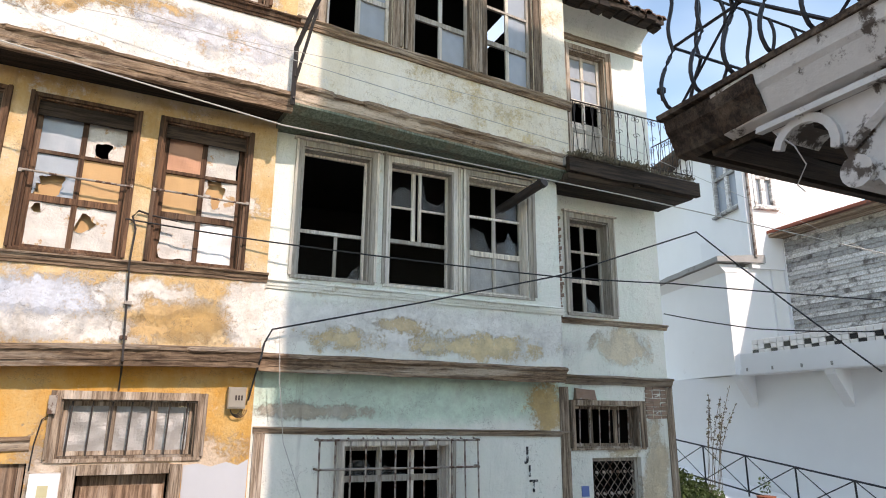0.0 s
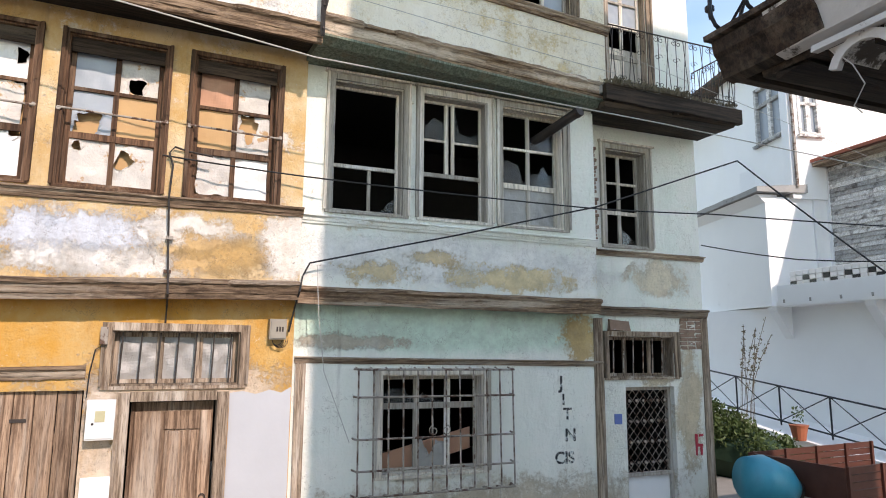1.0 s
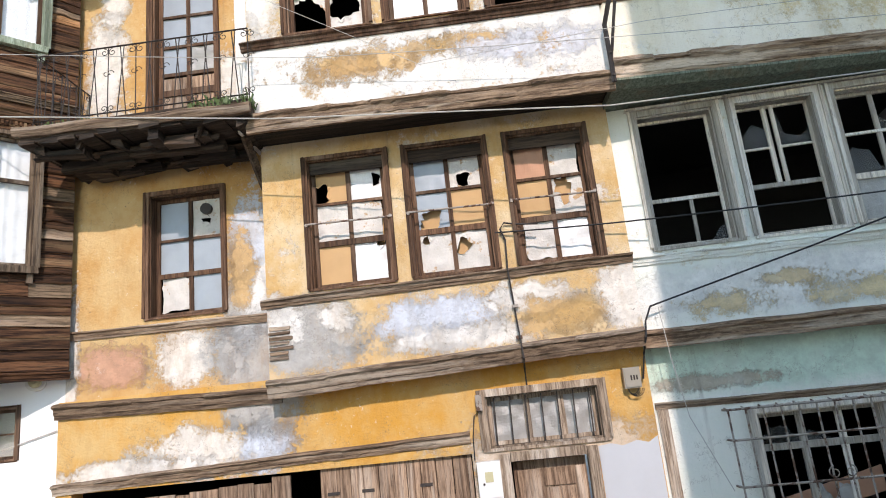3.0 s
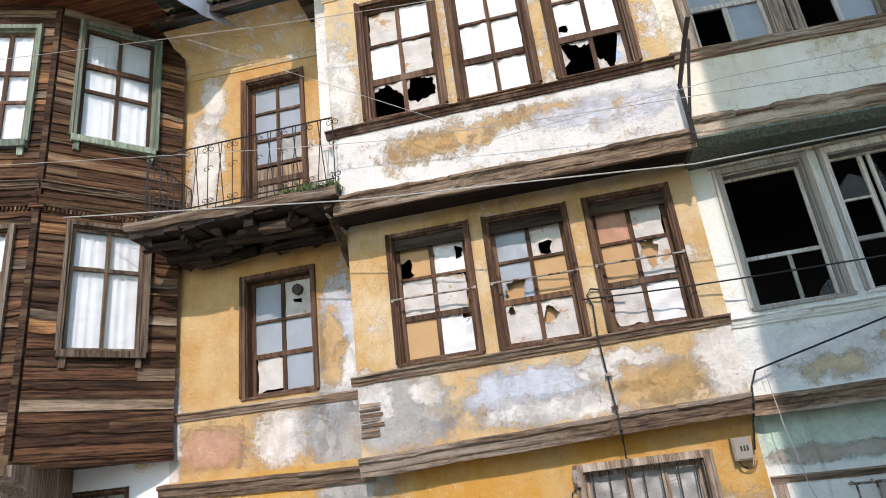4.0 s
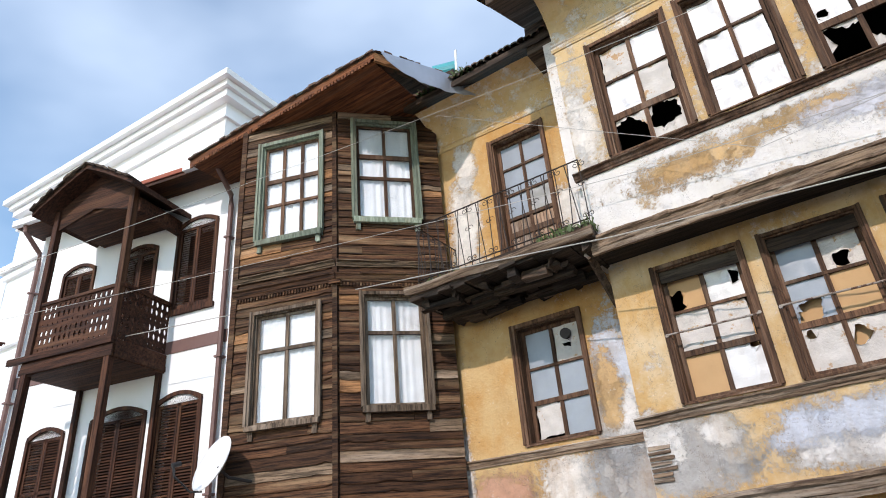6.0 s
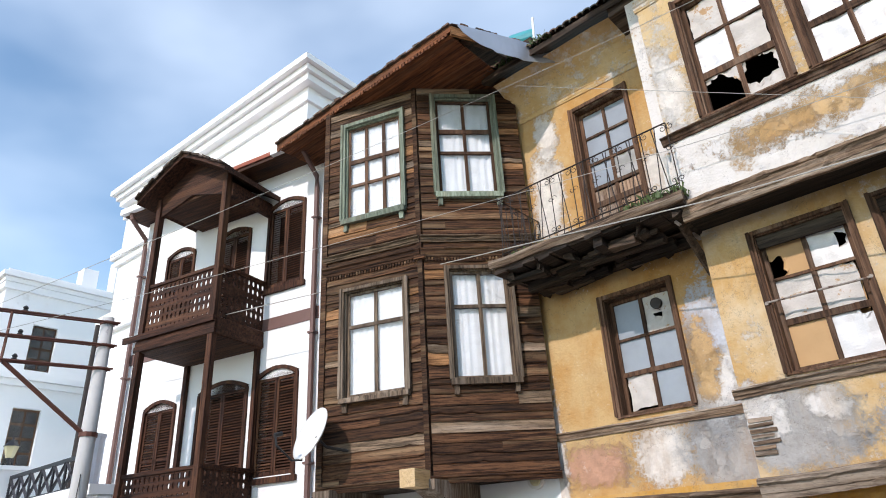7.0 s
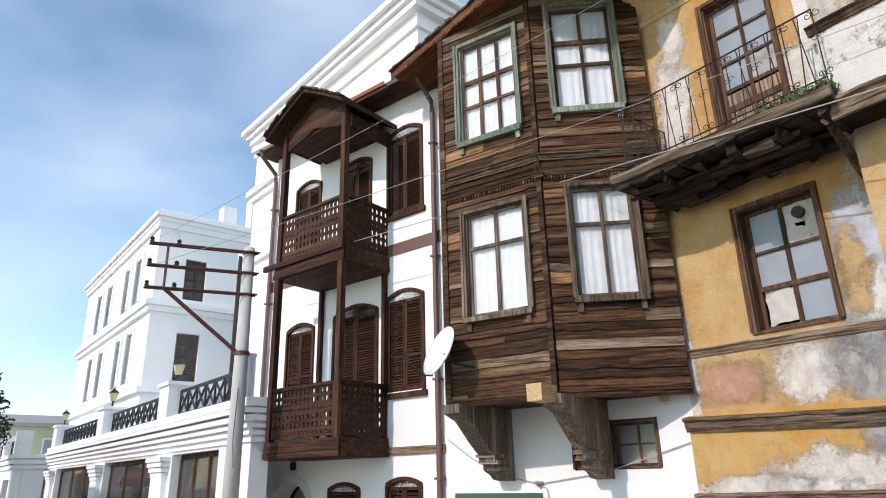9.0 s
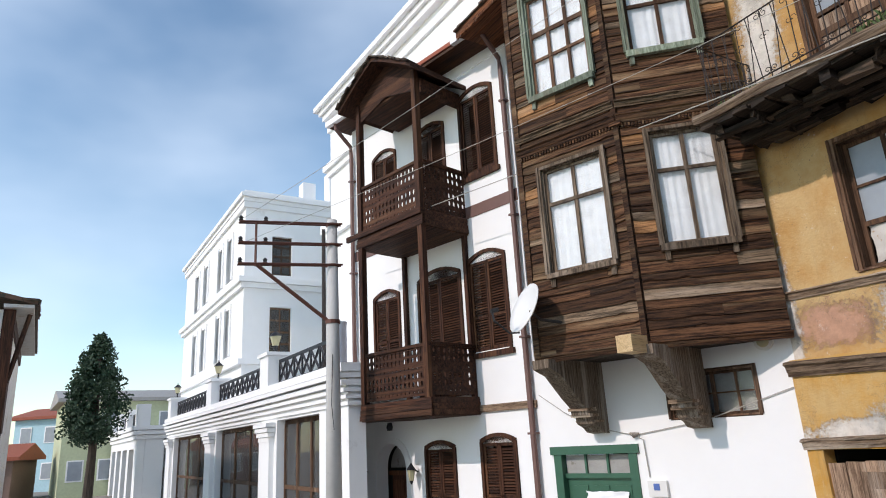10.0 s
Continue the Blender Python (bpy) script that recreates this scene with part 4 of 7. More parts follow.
eb = thing("fuse_box", "small grey steel fuse box with looped wires under the jetty", "fuse box", YM)
part("case", box(-0.18, 0.03, 0.18, 0.29, 2.8, 3.06), "grey_box", eb)
part("cover", box(-0.165, 0.015, 0.165, 0.18, 2.815, 3.045), "grey_box", eb)
for k in range(3):
    part("inscription_bar", box(-0.10 + 0.035 * k, -0.08 + 0.035 * k, 0.16, 0.165, 2.9, 2.96), "iron", eb)
for k in range(4):
    x, r = -0.08 + 0.015 * k, 0.06 + 0.012 * k
    part("wire_loop", tube(bmesh.new(), [(x + r * math.cos(a), 0.2 + 0.01 * k, 2.79 - r * abs(math.sin(a))) for a in (i * math.pi / 8 for i in range(9))], 0.005, 4), "cable", eb)
wp = thing("wall_conduit", "bent grey conduit with cable clips down the plaster", "conduit", YM)
part("pipe", tube(bmesh.new(), [(-1.0, -0.03, 5.02), (-1.3, -0.03, 5.05), (-1.44, -0.05, 5.08), (-1.5, -0.05, 5.0), (-1.45, -0.05, 4.85), (-1.47, -0.1, 4.45), (-1.44, -0.04, 3.9), (-1.41, -0.13, 3.3), (-1.4, 0.24, 3.2), (-1.4, 0.27, 2.98)], 0.013, 6), "iron", wp)
for z in (3.95, 3.55):
    part("clip", box(-1.47, -1.39, -0.06, 0.0, z, z + 0.04), "white_iron", wp)
jb = thing("junction_box", "small pale junction box with a cable at the transom", "junction box", YM)
part("case", box(-2.08, -2.0, 0.2, 0.29, 2.72, 2.92), "white_iron", jb)
part("lead", tube(bmesh.new(), [(-2.04, 0.26, 2.72), (-2.12, 0.27, 2.66), (-2.16, 0.27, 2.4), (-2.17, 0.27, 2.12)], 0.008, 5), "cable", jb)
solo("paper_notice", box(-0.42, -0.28, 0.293, 0.298, 1.62, 1.74), "notice", "pale lilac paper notice pasted on grey render", "notice", YM)
# bare lath where plaster fell at the bay's corner
lp = thing("exposed_lath", "bare laths and broken plaster at the corner of the jetty", "lath", YM)
for k in range(7):
    part("lath", box(-4.66, -4.40 + random.uniform(-0.08, 0.1), -0.022, -0.004, 3.62 + k * 0.065, 3.66 + k * 0.065, jit=0.008), "wood_grey", lp)
# iron bracket on the jetty
ib = thing("iron_bracket", "rusty flat iron bracket bolted to the jetty corner", "bracket", YM @ set_back(YM, 1.03))
part("upright", tube(bmesh.new(), [(0.07, -0.98, 6.42), (0.07, -0.98, 7.22)], 0.03, 4), "iron", ib)
part("arm", tube(bmesh.new(), [(0.07, -0.98, 7.2), (0.16, -1.3, 7.55), (0.22, -1.55, 7.75)], 0.032, 4), "iron", ib)
part("brace", tube(bmesh.new(), [(0.08, -0.97, 6.72), (0.2, -1.38, 7.56)], 0.022, 4), "iron", ib)
for z in (6.5, 6.8, 7.1):
    part("bolt", tube(bmesh.new(), [(0.07, -1.0, z), (0.07, -1.03, z)], 0.014, 6), "iron", ib)


# ---- the mint house ----
GM = pose(0, 8.46, 0)
gh = thing("timber_framed_house", "derelict three-storey house in faded mint plaster with broken windows", "house", GM)
GW = [(0.16, 1.16), (1.46, 2.48), (2.74, 3.80)]
part("wall", wall(-0.22, 4.38, 3.4, 6.75, 0, 0.2, [(a, b, 4.52, 6.36) for a, b in GW]), "green", gh, "faded mint plaster")
part("wall", wall(4.38, 6.93, 3.35, 10.2, 0.48, 0.68, [(4.95, 5.80, 4.44, 6.12), (5.1, 5.95, 6.95, 9.5)]), "green", gh, "faded mint plaster")
part("wall", wall(-0.22, 4.56, 0, 3.42, 0.23, 0.5, [(1.0, 2.52, 1.0, 2.34)]), "green_ground", gh, "stained mint plaster with a damp foot")
part("wall", wall(4.56, 6.98, 0, 3.4, 0.48, 0.7, [(4.9, 6.25, 2.25, 2.93), (5.22, 6.22, 0, 2.1)]), "green_ground", gh, "broken mint plaster")
# near-black linings, so the open windows look into unlit rooms
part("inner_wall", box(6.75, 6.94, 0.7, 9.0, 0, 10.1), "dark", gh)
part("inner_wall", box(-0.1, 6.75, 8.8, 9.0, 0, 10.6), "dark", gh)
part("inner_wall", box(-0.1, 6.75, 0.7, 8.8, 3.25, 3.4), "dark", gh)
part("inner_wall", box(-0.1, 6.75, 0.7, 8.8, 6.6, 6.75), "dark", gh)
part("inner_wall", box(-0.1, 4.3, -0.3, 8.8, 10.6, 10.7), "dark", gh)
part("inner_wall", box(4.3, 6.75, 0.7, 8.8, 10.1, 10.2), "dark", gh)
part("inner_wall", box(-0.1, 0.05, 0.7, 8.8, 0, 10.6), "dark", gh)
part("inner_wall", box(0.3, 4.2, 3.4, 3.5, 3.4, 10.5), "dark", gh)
part("return_wall", box(4.30, 4.385, 0.2, 0.5, 3.4, 6.7), "wood_dark", gh)
GU = thing("upper_storey", "", "")
GU.parent = gh
GU.matrix_local = set_back(GM, 1.03) @ pose(0.05, -0.87, 0, 0, 0, 5.6)
UW = [(0.1, 1.08), (1.42, 2.42), (2.70, 3.62)]
part("wall", wall(-0.30, 4.3, 6.6, 10.5, 0, 0.2, [(a, b, 7.78, 9.75) for a, b in UW]), "green_upper", GU, "stained cream plaster")
part("return_wall", box(4.1, 4.3, 0.2, 1.0, 6.6, 10.5), "green_upper", GU)
part("soffit", box(-0.3, 4.3, 0.0, 1.0, 6.56, 6.62), "green_timber", GU, "green painted boarded underside")
mould(GU, -0.3, 4.36, 0.0, 6.48, 0.32, 0.14, "wood_grey", 0.0, "weathered grey jetty beam", 0.02)
mould(GU, -0.3, 4.36, -0.0, 7.62, 0.14, 0.10, "wood_grey", 0.0, "weathered sill course", 0.01)
bm = bmesh.new()
loft(bm, [(0.02, 6.4), (-0.1, 6.47), (-0.1, 6.5), (0.75, 6.56), (0.75, 6.4)], -0.3, 4.3, 0, 0, 8, 0.01)
part("boarded_underside", bm, "green_timber", GU)
# two more coved boards under the jetty
mould(gh, -0.23, 4.4, 0.0, 3.26, 0.24, 0.12, "wood_grey", -0.02, "split weathered jetty beam", 0.018)
mould(gh, -0.22, 4.4, 0.0, 4.32, 0.13, 0.09, "green", -0.03, "mint painted sill course", 0.008)
mould(gh, 4.42, 6.98, 0.48, 4.26, 0.10, 0.09, "wood_grey", 0.0, "", 0.008)
mould(gh, 4.42, 7.0, 0.48, 3.26, 0.16, 0.10, "wood_grey", 0.0, "", 0.012)
mould(gh, -0.2, 4.6, 0.23, 2.50, 0.09, 0.05, "wood_grey", -0.06, "", 0.006)
part("soffit", box(-0.22, 4.38, 0.0, 0.25, 3.36, 3.42), "green_timber", gh)
for a, b, z0, z1, y in ((-0.18, -0.06, 0, 2.5, 0.2), (4.44, 4.6, 0, 3.2, 0.2), (6.86, 7.0, 0, 3.25, 0.45)):
    part("corner_post", box(a, b, y, y + 0.1, z0, z1, jit=0.012), "wood_grey_v", gh)
for a, b in ((4.40, 4.48), (4.50, 4.56)):
    part("corner_board", box(a, b, 0.36, 0.48, 3.42, 6.6, jit=0.015), "wood_dark", gh)
for k in range(26):
    part("brick", box(4.58, 4.72 + random.uniform(-0.03, 0.03), 0.40 + random.uniform(0, 0.03), 0.49, 4.35 + k * 0.068, 4.40 + k * 0.068, jit=0.006), "brick", gh)
for k in range(8):
    for i in range(3):
        part("stone", box(6.4 + i * 0.17, 6.55 + i * 0.17, 0.455 + random.uniform(0, 0.02), 0.5, 2.72 + k * 0.07, 2.78 + k * 0.07, jit=0.01), "brick", gh)
part("ledge_fragment", box(4.92, 5.3, 0.42, 0.5, 3.0, 3.2, jit=0.03), "brick", gh)
w = window(gh, *GW[0], 4.52, 6.36, 0, "wood_pale", [], [(0.36, 0.025)], [], 0.16, 0.09, 0.035, label="pale timber window frame without glass", inset=0.0, head=0.03)
part("glazing_bar", box(0.70, 0.745, 0.165, 0.2, 4.56, 5.18), "wood_pale", w)
bm = bmesh.new()
loft_xz(bm, [(0.9, 4.58), (1.12, 4.58), (1.12, 4.8), (1.0, 4.72)], 0.18, 0.184)
part("broken_pane", bm, "pane", w)
w = window(gh, *GW[1], 4.52, 6.36, 0, "wood_pale", [], [(0.37, 0.03)], [], 0.16, 0.09, 0.035, label="pale timber window with a hanging broken sash", inset=0.0, head=0.03)
bm = bmesh.new()
for x in (1.87, 1.97):
    bx(bm, x, x + 0.05, 0.165, 0.2, 5.2, 6.32, jit=0.008)
bx(bm, 1.5, 1.88, 0.165, 0.2, 5.72, 5.75)
bx(bm, 2.0, 2.44, 0.165, 0.2, 5.72, 5.75)
part("glazing_bar", bm, "wood_pale", w)
bm = bmesh.new()
loft_xz(bm, [(2.02, 5.75), (2.44, 5.75), (2.44, 6.0), (2.3, 5.85), (2.1, 5.9), (2.02, 6.3)], 0.18, 0.184)
loft_xz(bm, [(1.52, 5.9), (1.7, 6.1), (1.86, 6.0), (1.86, 5.75), (1.52, 5.75)], 0.18, 0.184)
part("broken_pane", bm, "pane", w)
window(gh, *GW[2], 4.52, 6.36, 0, "wood_pale", TWO, [(0.35, 0.04), (0.68, 0.018)], [["film", "film"], ["shard", "shard"], [None, "shard"]], 0.16, 0.09, 0.05, label="pale timber window with cracked panes", inset=0.0, head=0.03)
window(gh, 4.95, 5.80, 4.44, 6.12, 0.48, "wood_pale", TWO, [(0.36, 0.03), (0.68, 0.018)], [[None, "shard"], [None, None], [None, None]], 0.2, 0.1, 0.045, label="pale timber window with one jagged pane", inset=0.0, head=0.03)
gu = [[[None, "greyglass"], ["greyglass", "greyglass"], ["greyglass", "greyglass"]], [[None, "greyglass"], [None, None], [None, "greyglass"]], [[None, "greyglass"], [None, "greyglass"], [None, "greyglass"]]]
for (a, b), covers in zip(UW, gu):
    window(GU, a, b, 7.78, 9.75, 0, "wood_pale", TWO, [(0.33, 0.04), (0.66, 0.02)], covers, 0.08, 0.13, 0.05, case_mat="wood_grey_v", label="grey weathered window with few panes left", inset=0.0)
sp = thing("stovepipe", "rusty tin stovepipe through a window light", "stovepipe", GM)
part("pipe", tube(bmesh.new(), [(3.45, 0.3, 5.98), (3.72, -0.55, 6.22)], 0.075, 12), "iron", sp)
part("rim", tube(bmesh.new(), [(3.715, -0.53, 6.215), (3.735, -0.6, 6.235)], 0.085, 12), "iron", sp)
# ground floor window and its grille
w = window(gh, 1.0, 2.52, 1.0, 2.34, 0.23, "wood_pale", [(0.36, 0.04), (0.68, 0.04)], [(0.68, 0.04)], [[None, ("film", (0.45, 0.75, 0.42)), None], ["shard", "shard", None]], 0.16, 0.09, 0.05, label="pale three-light window with broken panes", inset=0.0)
part("fallen_board", box(1.1, 2.45, 0.55, 0.57, 0.95, 1.25, tilt=0.32), "card_pink", w, "slumped reddish board behind the glass")
gr = thing("window_grille", "bowed grille of rusty white iron bars over the window", "grille", GM)
for k in range(12):
    x = 0.62 + k * 0.208
    part("upright_bar", tube(bmesh.new(), [(x, 0.2, 2.44), (x, 0.06, 2.40), (x + 0.01, 0.03, 0.82), (x + 0.01, 0.2, 0.78)], 0.013, 5), "white_iron", gr)
for z in (2.42, 2.06, 1.52, 1.12, 0.80):
    part("cross_bar", tube(bmesh.new(), [(0.6, 0.22, z), (0.62, 0.045, z), (2.93, 0.045, z - 0.01), (2.95, 0.22, z)], 0.015, 5), "white_iron", gr)
for cx, h in ((1.68, 1), (1.86, -1)):
    part("scroll", scroll(bmesh.new(), cx, 1.6, 0.075, 0.03, 1.3, h, 0.008), "white_iron", gr)
# entrance: barred fanlight, lattice door
tw = window(gh, 4.9, 6.25, 2.25, 2.93, 0.48, "wood_grey_v", [(0.33, 0.035), (0.72, 0.03)], [], [], 0.16, 0.08, 0.045, label="barred fanlight over the entrance", inset=0.0)
for k in range(6):
    x = 5.05 + k * 0.2
    part("bar", tube(bmesh.new(), [(x, 0.56, 2.26), (x + 0.02, 0.56, 2.92)], 0.012, 5), "white_iron", tw)
ld = part("door", box(5.26, 6.18, 0.62, 0.66, 0.05, 0.66), "white", gh, "white lower door panel under an iron lattice")
bm = bmesh.new()
for a in ((5.22, 5.28, 0.0, 2.1), (6.16, 6.22, 0.0, 2.1), (5.28, 6.16, 2.04, 2.1), (5.28, 6.16, 0.66, 0.72)):
    bx(bm, a[0], a[1], 0.58, 0.66, a[2], a[3])
part("door_frame", bm, "wood_pale", ld)
for k in range(6):
    x = 5.3 + k * 0.145
    for s in (1, -1):
        pts = [(x + 0.07 + s * 0.07 * (1 if i % 2 else -1), 0.60, 0.72 + i * 0.165) for i in range(9)]
        part("lattice_bar", tube(bmesh.new(), pts, 0.009, 4), "white_iron", ld)
    for i in range(4):
        part("rosette", tube(bmesh.new(), [(x + 0.07, 0.575, 0.88 + i * 0.33), (x + 0.07, 0.60, 0.88 + i * 0.33)], 0.028, 6), "white_iron", ld)
solo("house_number_plate", box(4.98, 5.12, 0.465, 0.478, 1.52, 1.68), "blue_plate", "small blue enamel plate beside the entrance", "plate", GM)
bm = bmesh.new()
for a in ((6.62, 6.66, 0.95, 1.3), (6.66, 6.78, 1.1, 1.14), (6.72, 6.76, 0.95, 1.12), (6.70, 6.80, 1.26, 1.3)):
    bx(bm, a[0], a[1], 0.473, 0.478, a[2], a[3], jit=0.01)
solo("spray_mark", bm, "red_mark", "red sprayed mark on broken plaster", "graffiti", GM)


def letters(parent, text, x, y, z, size, mat, name="lettering"):
    cu = bpy.data.curves.new(name, "FONT")
    cu.body, cu.size, cu.extrude = text, size, 0.002
    cu.offset = 0.006
    ob = new(name, cu)
    me = bpy.data.meshes.new_from_object(ob.evaluated_get(bpy.context.evaluated_depsgraph_get()))
    bpy.data.objects.remove(ob)
    me.materials.append(M[mat])
    o2 = new(name, me)
    o2.parent = parent
    o2.matrix_local = pose(x, y, z, 90, 0, 0)
    return o2


ws = thing("wall_lettering", "worn black stencilled letters on pale plaster", "lettering", GM)
for text, x, z, s in (("J", 3.80, 2.12, 0.26), ("I", 3.84, 1.88, 0.22), ("T", 3.86, 1.66, 0.24), ("N", 3.88, 1.34, 0.26), ("CIS", 3.70, 1.02, 0.24)):
    letters(ws, text, x, 0.224, z, s, "black_mark")
# balcony of the mint house
gb = part("balcony", box(4.3, 7.05, -0.46, 0.47, 6.70, 6.84, jit=0.02), "concrete", gh, "crumbling balcony slab with dry weeds")
bm = bmesh.new()
loft(bm, [(-0.5, 6.55), (-0.5, 6.8), (-0.4, 6.8), (-0.4, 6.55)], 4.3, 7.1, 0, 0.0, 12, 0.03)
part("edge_beam", bm, "wood_dark", gb)
# same shade-dark rotten timber below this slab
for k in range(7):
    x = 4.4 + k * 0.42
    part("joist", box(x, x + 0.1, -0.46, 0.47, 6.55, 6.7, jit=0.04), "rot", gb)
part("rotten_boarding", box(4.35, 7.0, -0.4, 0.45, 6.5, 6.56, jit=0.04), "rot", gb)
railing(gb, 4.42, 7.0, -0.44, 6.86, 0.98, 0.125, "iron")
side = thing("side_railing", "", "")
side.parent = gb
side.matrix_local = pose(7.0, -0.44, 0, 0, 0, 90)
railing(side, 0.0, 0.95, 0.0, 6.86, 0.98, 0.12, "iron")
w = window(gh, 5.1, 5.95, 6.95, 9.5, 0.48, "wood_pale", TWO, [(0.38, 0.04), (0.62, 0.03), (0.8, 0.02)], [[None, None], [None, None], ["greyglass", "greyglass"], ["greyglass", "greyglass"]], 0.16, 0.1, 0.06, case_mat="wood_grey_v", label="pale balcony door", inset=0.0)
for x in (5.16, 5.56):
    part("door_panel", box(x, x + 0.34, 0.66, 0.69, 7.02, 8.1, jit=0.005), "wood_pale", w)
mould(gh, 4.4, 6.9, 0.48, 9.68, 0.12, 0.06, "wood_grey", 0, "", 0.008)
arc = [(0.5, 9.78)] + [(0.48 - 0.5 * (1 - math.cos(a)), 9.8 + 0.42 * math.sin(a)) for a in (k * math.pi / 16 for k in range(9))] + [(0.5, 10.24)]
part("cove", loft(bmesh.new(), arc, 4.4, 6.86, 0, 0, 6, 0.03), "green", gh, "mint plaster cove")
bm = bmesh.new()
loft(bm, [(-0.36, 9.97), (-0.36, 10.07), (1.6, 10.95), (1.6, 10.8)], 4.2, 6.75, 0, 0, 14, 0.09)
part("roof", bm, "rot", gh, "rotten eaves")
for k in range(9):
    x = 4.4 + k * 0.27
    part("eaves_board", box(x, x + 0.2, -0.34 + random.uniform(-0.08, 0.12), -0.08, 10.0 + random.uniform(-0.06, 0.0), 10.03, jit=0.02), "rot", gh)
for k in range(19):
    x, y0, z0 = 4.3 + k * 0.135, -0.42 + random.uniform(-0.06, 0.06), 10.06 + random.uniform(-0.02, 0.03)
    t = [(x + 0.085 * math.cos(a), 0.075 * math.sin(a)) for a in (i * math.pi / 6 for i in range(7))]
    bm = bmesh.new()
    ra = [bm.verts.new((a, y0, z0 + b)) for a, b in t]
    rb = [bm.verts.new((a, y0 + 0.42, z0 + 0.2 + b)) for a, b in t]
    rc = [bm.verts.new((x + (a - x) * 0.8, y0, z0 + b * 0.75 - 0.01)) for a, b in t]
    for i in range(6):
        bm.faces.new((ra[i], ra[i + 1], rb[i + 1], rb[i]))
        bm.faces.new((ra[i], rc[i], rc[i + 1], ra[i + 1]))
    part("roof_tile", bm, "tile", gh)
bm = bmesh.new()
loft(bm, [(-1.3, 10.85), (-1.3, 11.0), (1.6, 12.1), (1.6, 11.95)], 0.2, 4.5, 0, 0, 8, 0.04)
part("roof", bm, "wood_dark", gh)


def tuft(name, m, x0, x1, y0, y1, z, high, count, mat, label):
    """Weeds: many thin bent blades."""
    bm = bmesh.new()
    for _ in range(count):
        x, y = random.uniform(x0, x1), random.uniform(y0, y1)
        h, a = high * random.uniform(0.3, 1), random.uniform(0, 6.28)
        dx, dy, w = math.cos(a) * h * 0.5, math.sin(a) * h * 0.5, 0.006
        p = [bm.verts.new(v) for v in ((x - w, y, z), (x + w, y, z), (x + dx * 0.5 + w, y + dy * 0.5, z + h * 0.7), (x + dx, y + dy, z + h * 0.7 * random.uniform(0.3, 1.3)))]
        bm.faces.new(p)
    return solo(name, bm, mat, label, "weeds", m, kind="stuff")


tuft("dry_weeds", GM, 4.35, 5.9, -0.56, -0.3, 6.8, 0.17, 900, "dry", "dry brown weeds along a balcony edge")
tuft("dry_weeds", GM, 5.9, 7.0, -0.52, -0.35, 6.82, 0.12, 200, "dry", "sparse dry weeds on a balcony edge")
tuft("green_weeds", YM, -5.4, -4.5, -0.9, -0.6, 6.86, 0.2, 260, "leaf", "small green weeds on a crumbling slab")
tuft("green_weeds", YM, -7.3, -6.5, -0.88, -0.7, 6.9, 0.1, 60, "leaf", "sparse weeds on a crumbling slab")
tuft("green_weeds", YM, -7.4, -6.2, -0.55, -0.4, 10.92, 0.16, 160, "leaf", "weeds rooted along mossy roof tiles")


# ---- the boarded house ----
C = (-9.2, 6.82)
LM, RM = pose(*C, 0, 0, 0, 22.49), pose(*C, 0, 0, 0, 49.68)
B0 = (-8.1, 8.43)
BM = pose(*B0, 0, 0, 0, 17.81)      # its whitewashed ground floor; x runs back to -4.64
wh = thing("boarded_house", "old house with a dark boarded oriel over whitewash", "house")


def face(parent, m, name):
    """An unseen frame in which one face of a house is built."""
    ob = new(name)
    ob.parent = parent
    ob.matrix_local = m
    return ob


def boards(parent, x0, x1, z0, z1, holes, y=0.0, pitch=0.165, mats=("board",), split=0.4, odd=0.15):
    """Overlapping horizontal boards, cut round the openings."""
    z = z0
    while z < z1 - 0.02:
        h = min(pitch * random.uniform(0.6, 1.3), z1 - z)
        spans = [(x0, x1)]
        for a, b, c, d in holes:
            if c - 0.03 < z + h / 2 < d + 0.03:
                spans = [q for p in spans for q in ((p[0], min(p[1], a)), (max(p[0], b), p[1])) if q[1] - q[0] > 0.03]
        for a, b in spans:
            cuts = [a, b]
            if b - a > 0.9 and random.random() < split:
                cuts.insert(1, random.uniform(a + 0.3, b - 0.3))
            for p, q in zip(cuts, cuts[1:]):
                bm = bmesh.new()
                j = lambda: random.uniform(-0.006, 0.006)
                t = random.uniform(-0.012, 0.012)
                pr = [(y - 0.030 + j(), z), (y - 0.030 + j(), z + 0.02), (y - 0.008, z + h + 0.012), (y + 0.01, z + h + 0.012), (y + 0.01, z)]
                steps = max(2, int((q - p) / 0.12))
                loft(bm, pr, p + 0.002, q - 0.002, 0, t, steps)
                for v in bm.verts:
                    if v.co.y < y - 0.015:
                        chip = noise.noise((v.co.x * 3.1, z * 5.0, 3.3))
                        v.co.z += 0.012 * noise.noise((v.co.x * 7.0, z * 9.0, 1.1)) + (0.03 if chip > 0.45 else 0.0)
                        v.co.y += 0.008 * noise.noise((v.co.x * 2.0, z * 7.0, 5.1))
                r = random.random()
                mat = mats[0] if r > odd or len(mats) == 1 else mats[1 + int(r / odd * (len(mats) - 1)) % (len(mats) - 1)]
                part("board", bm, mat, parent)
        z += h


BMATS = ("board", "board_new", "board_grey")
lf, rf = face(wh, LM, "front_face"), face(wh, RM, "chamfer_face")
LWIN = [(-1.45, -0.32, 5.12, 6.98), (-1.46, -0.30, 8.38, 10.45)]
RWIN = [(0.45, 1.45, 5.22, 7.1), (0.37, 1.46, 8.56, 10.68)]
part("wall", wall(-1.84, -0.012, 3.75, 11.1, 0.0, 0.12, LWIN), "board", lf)
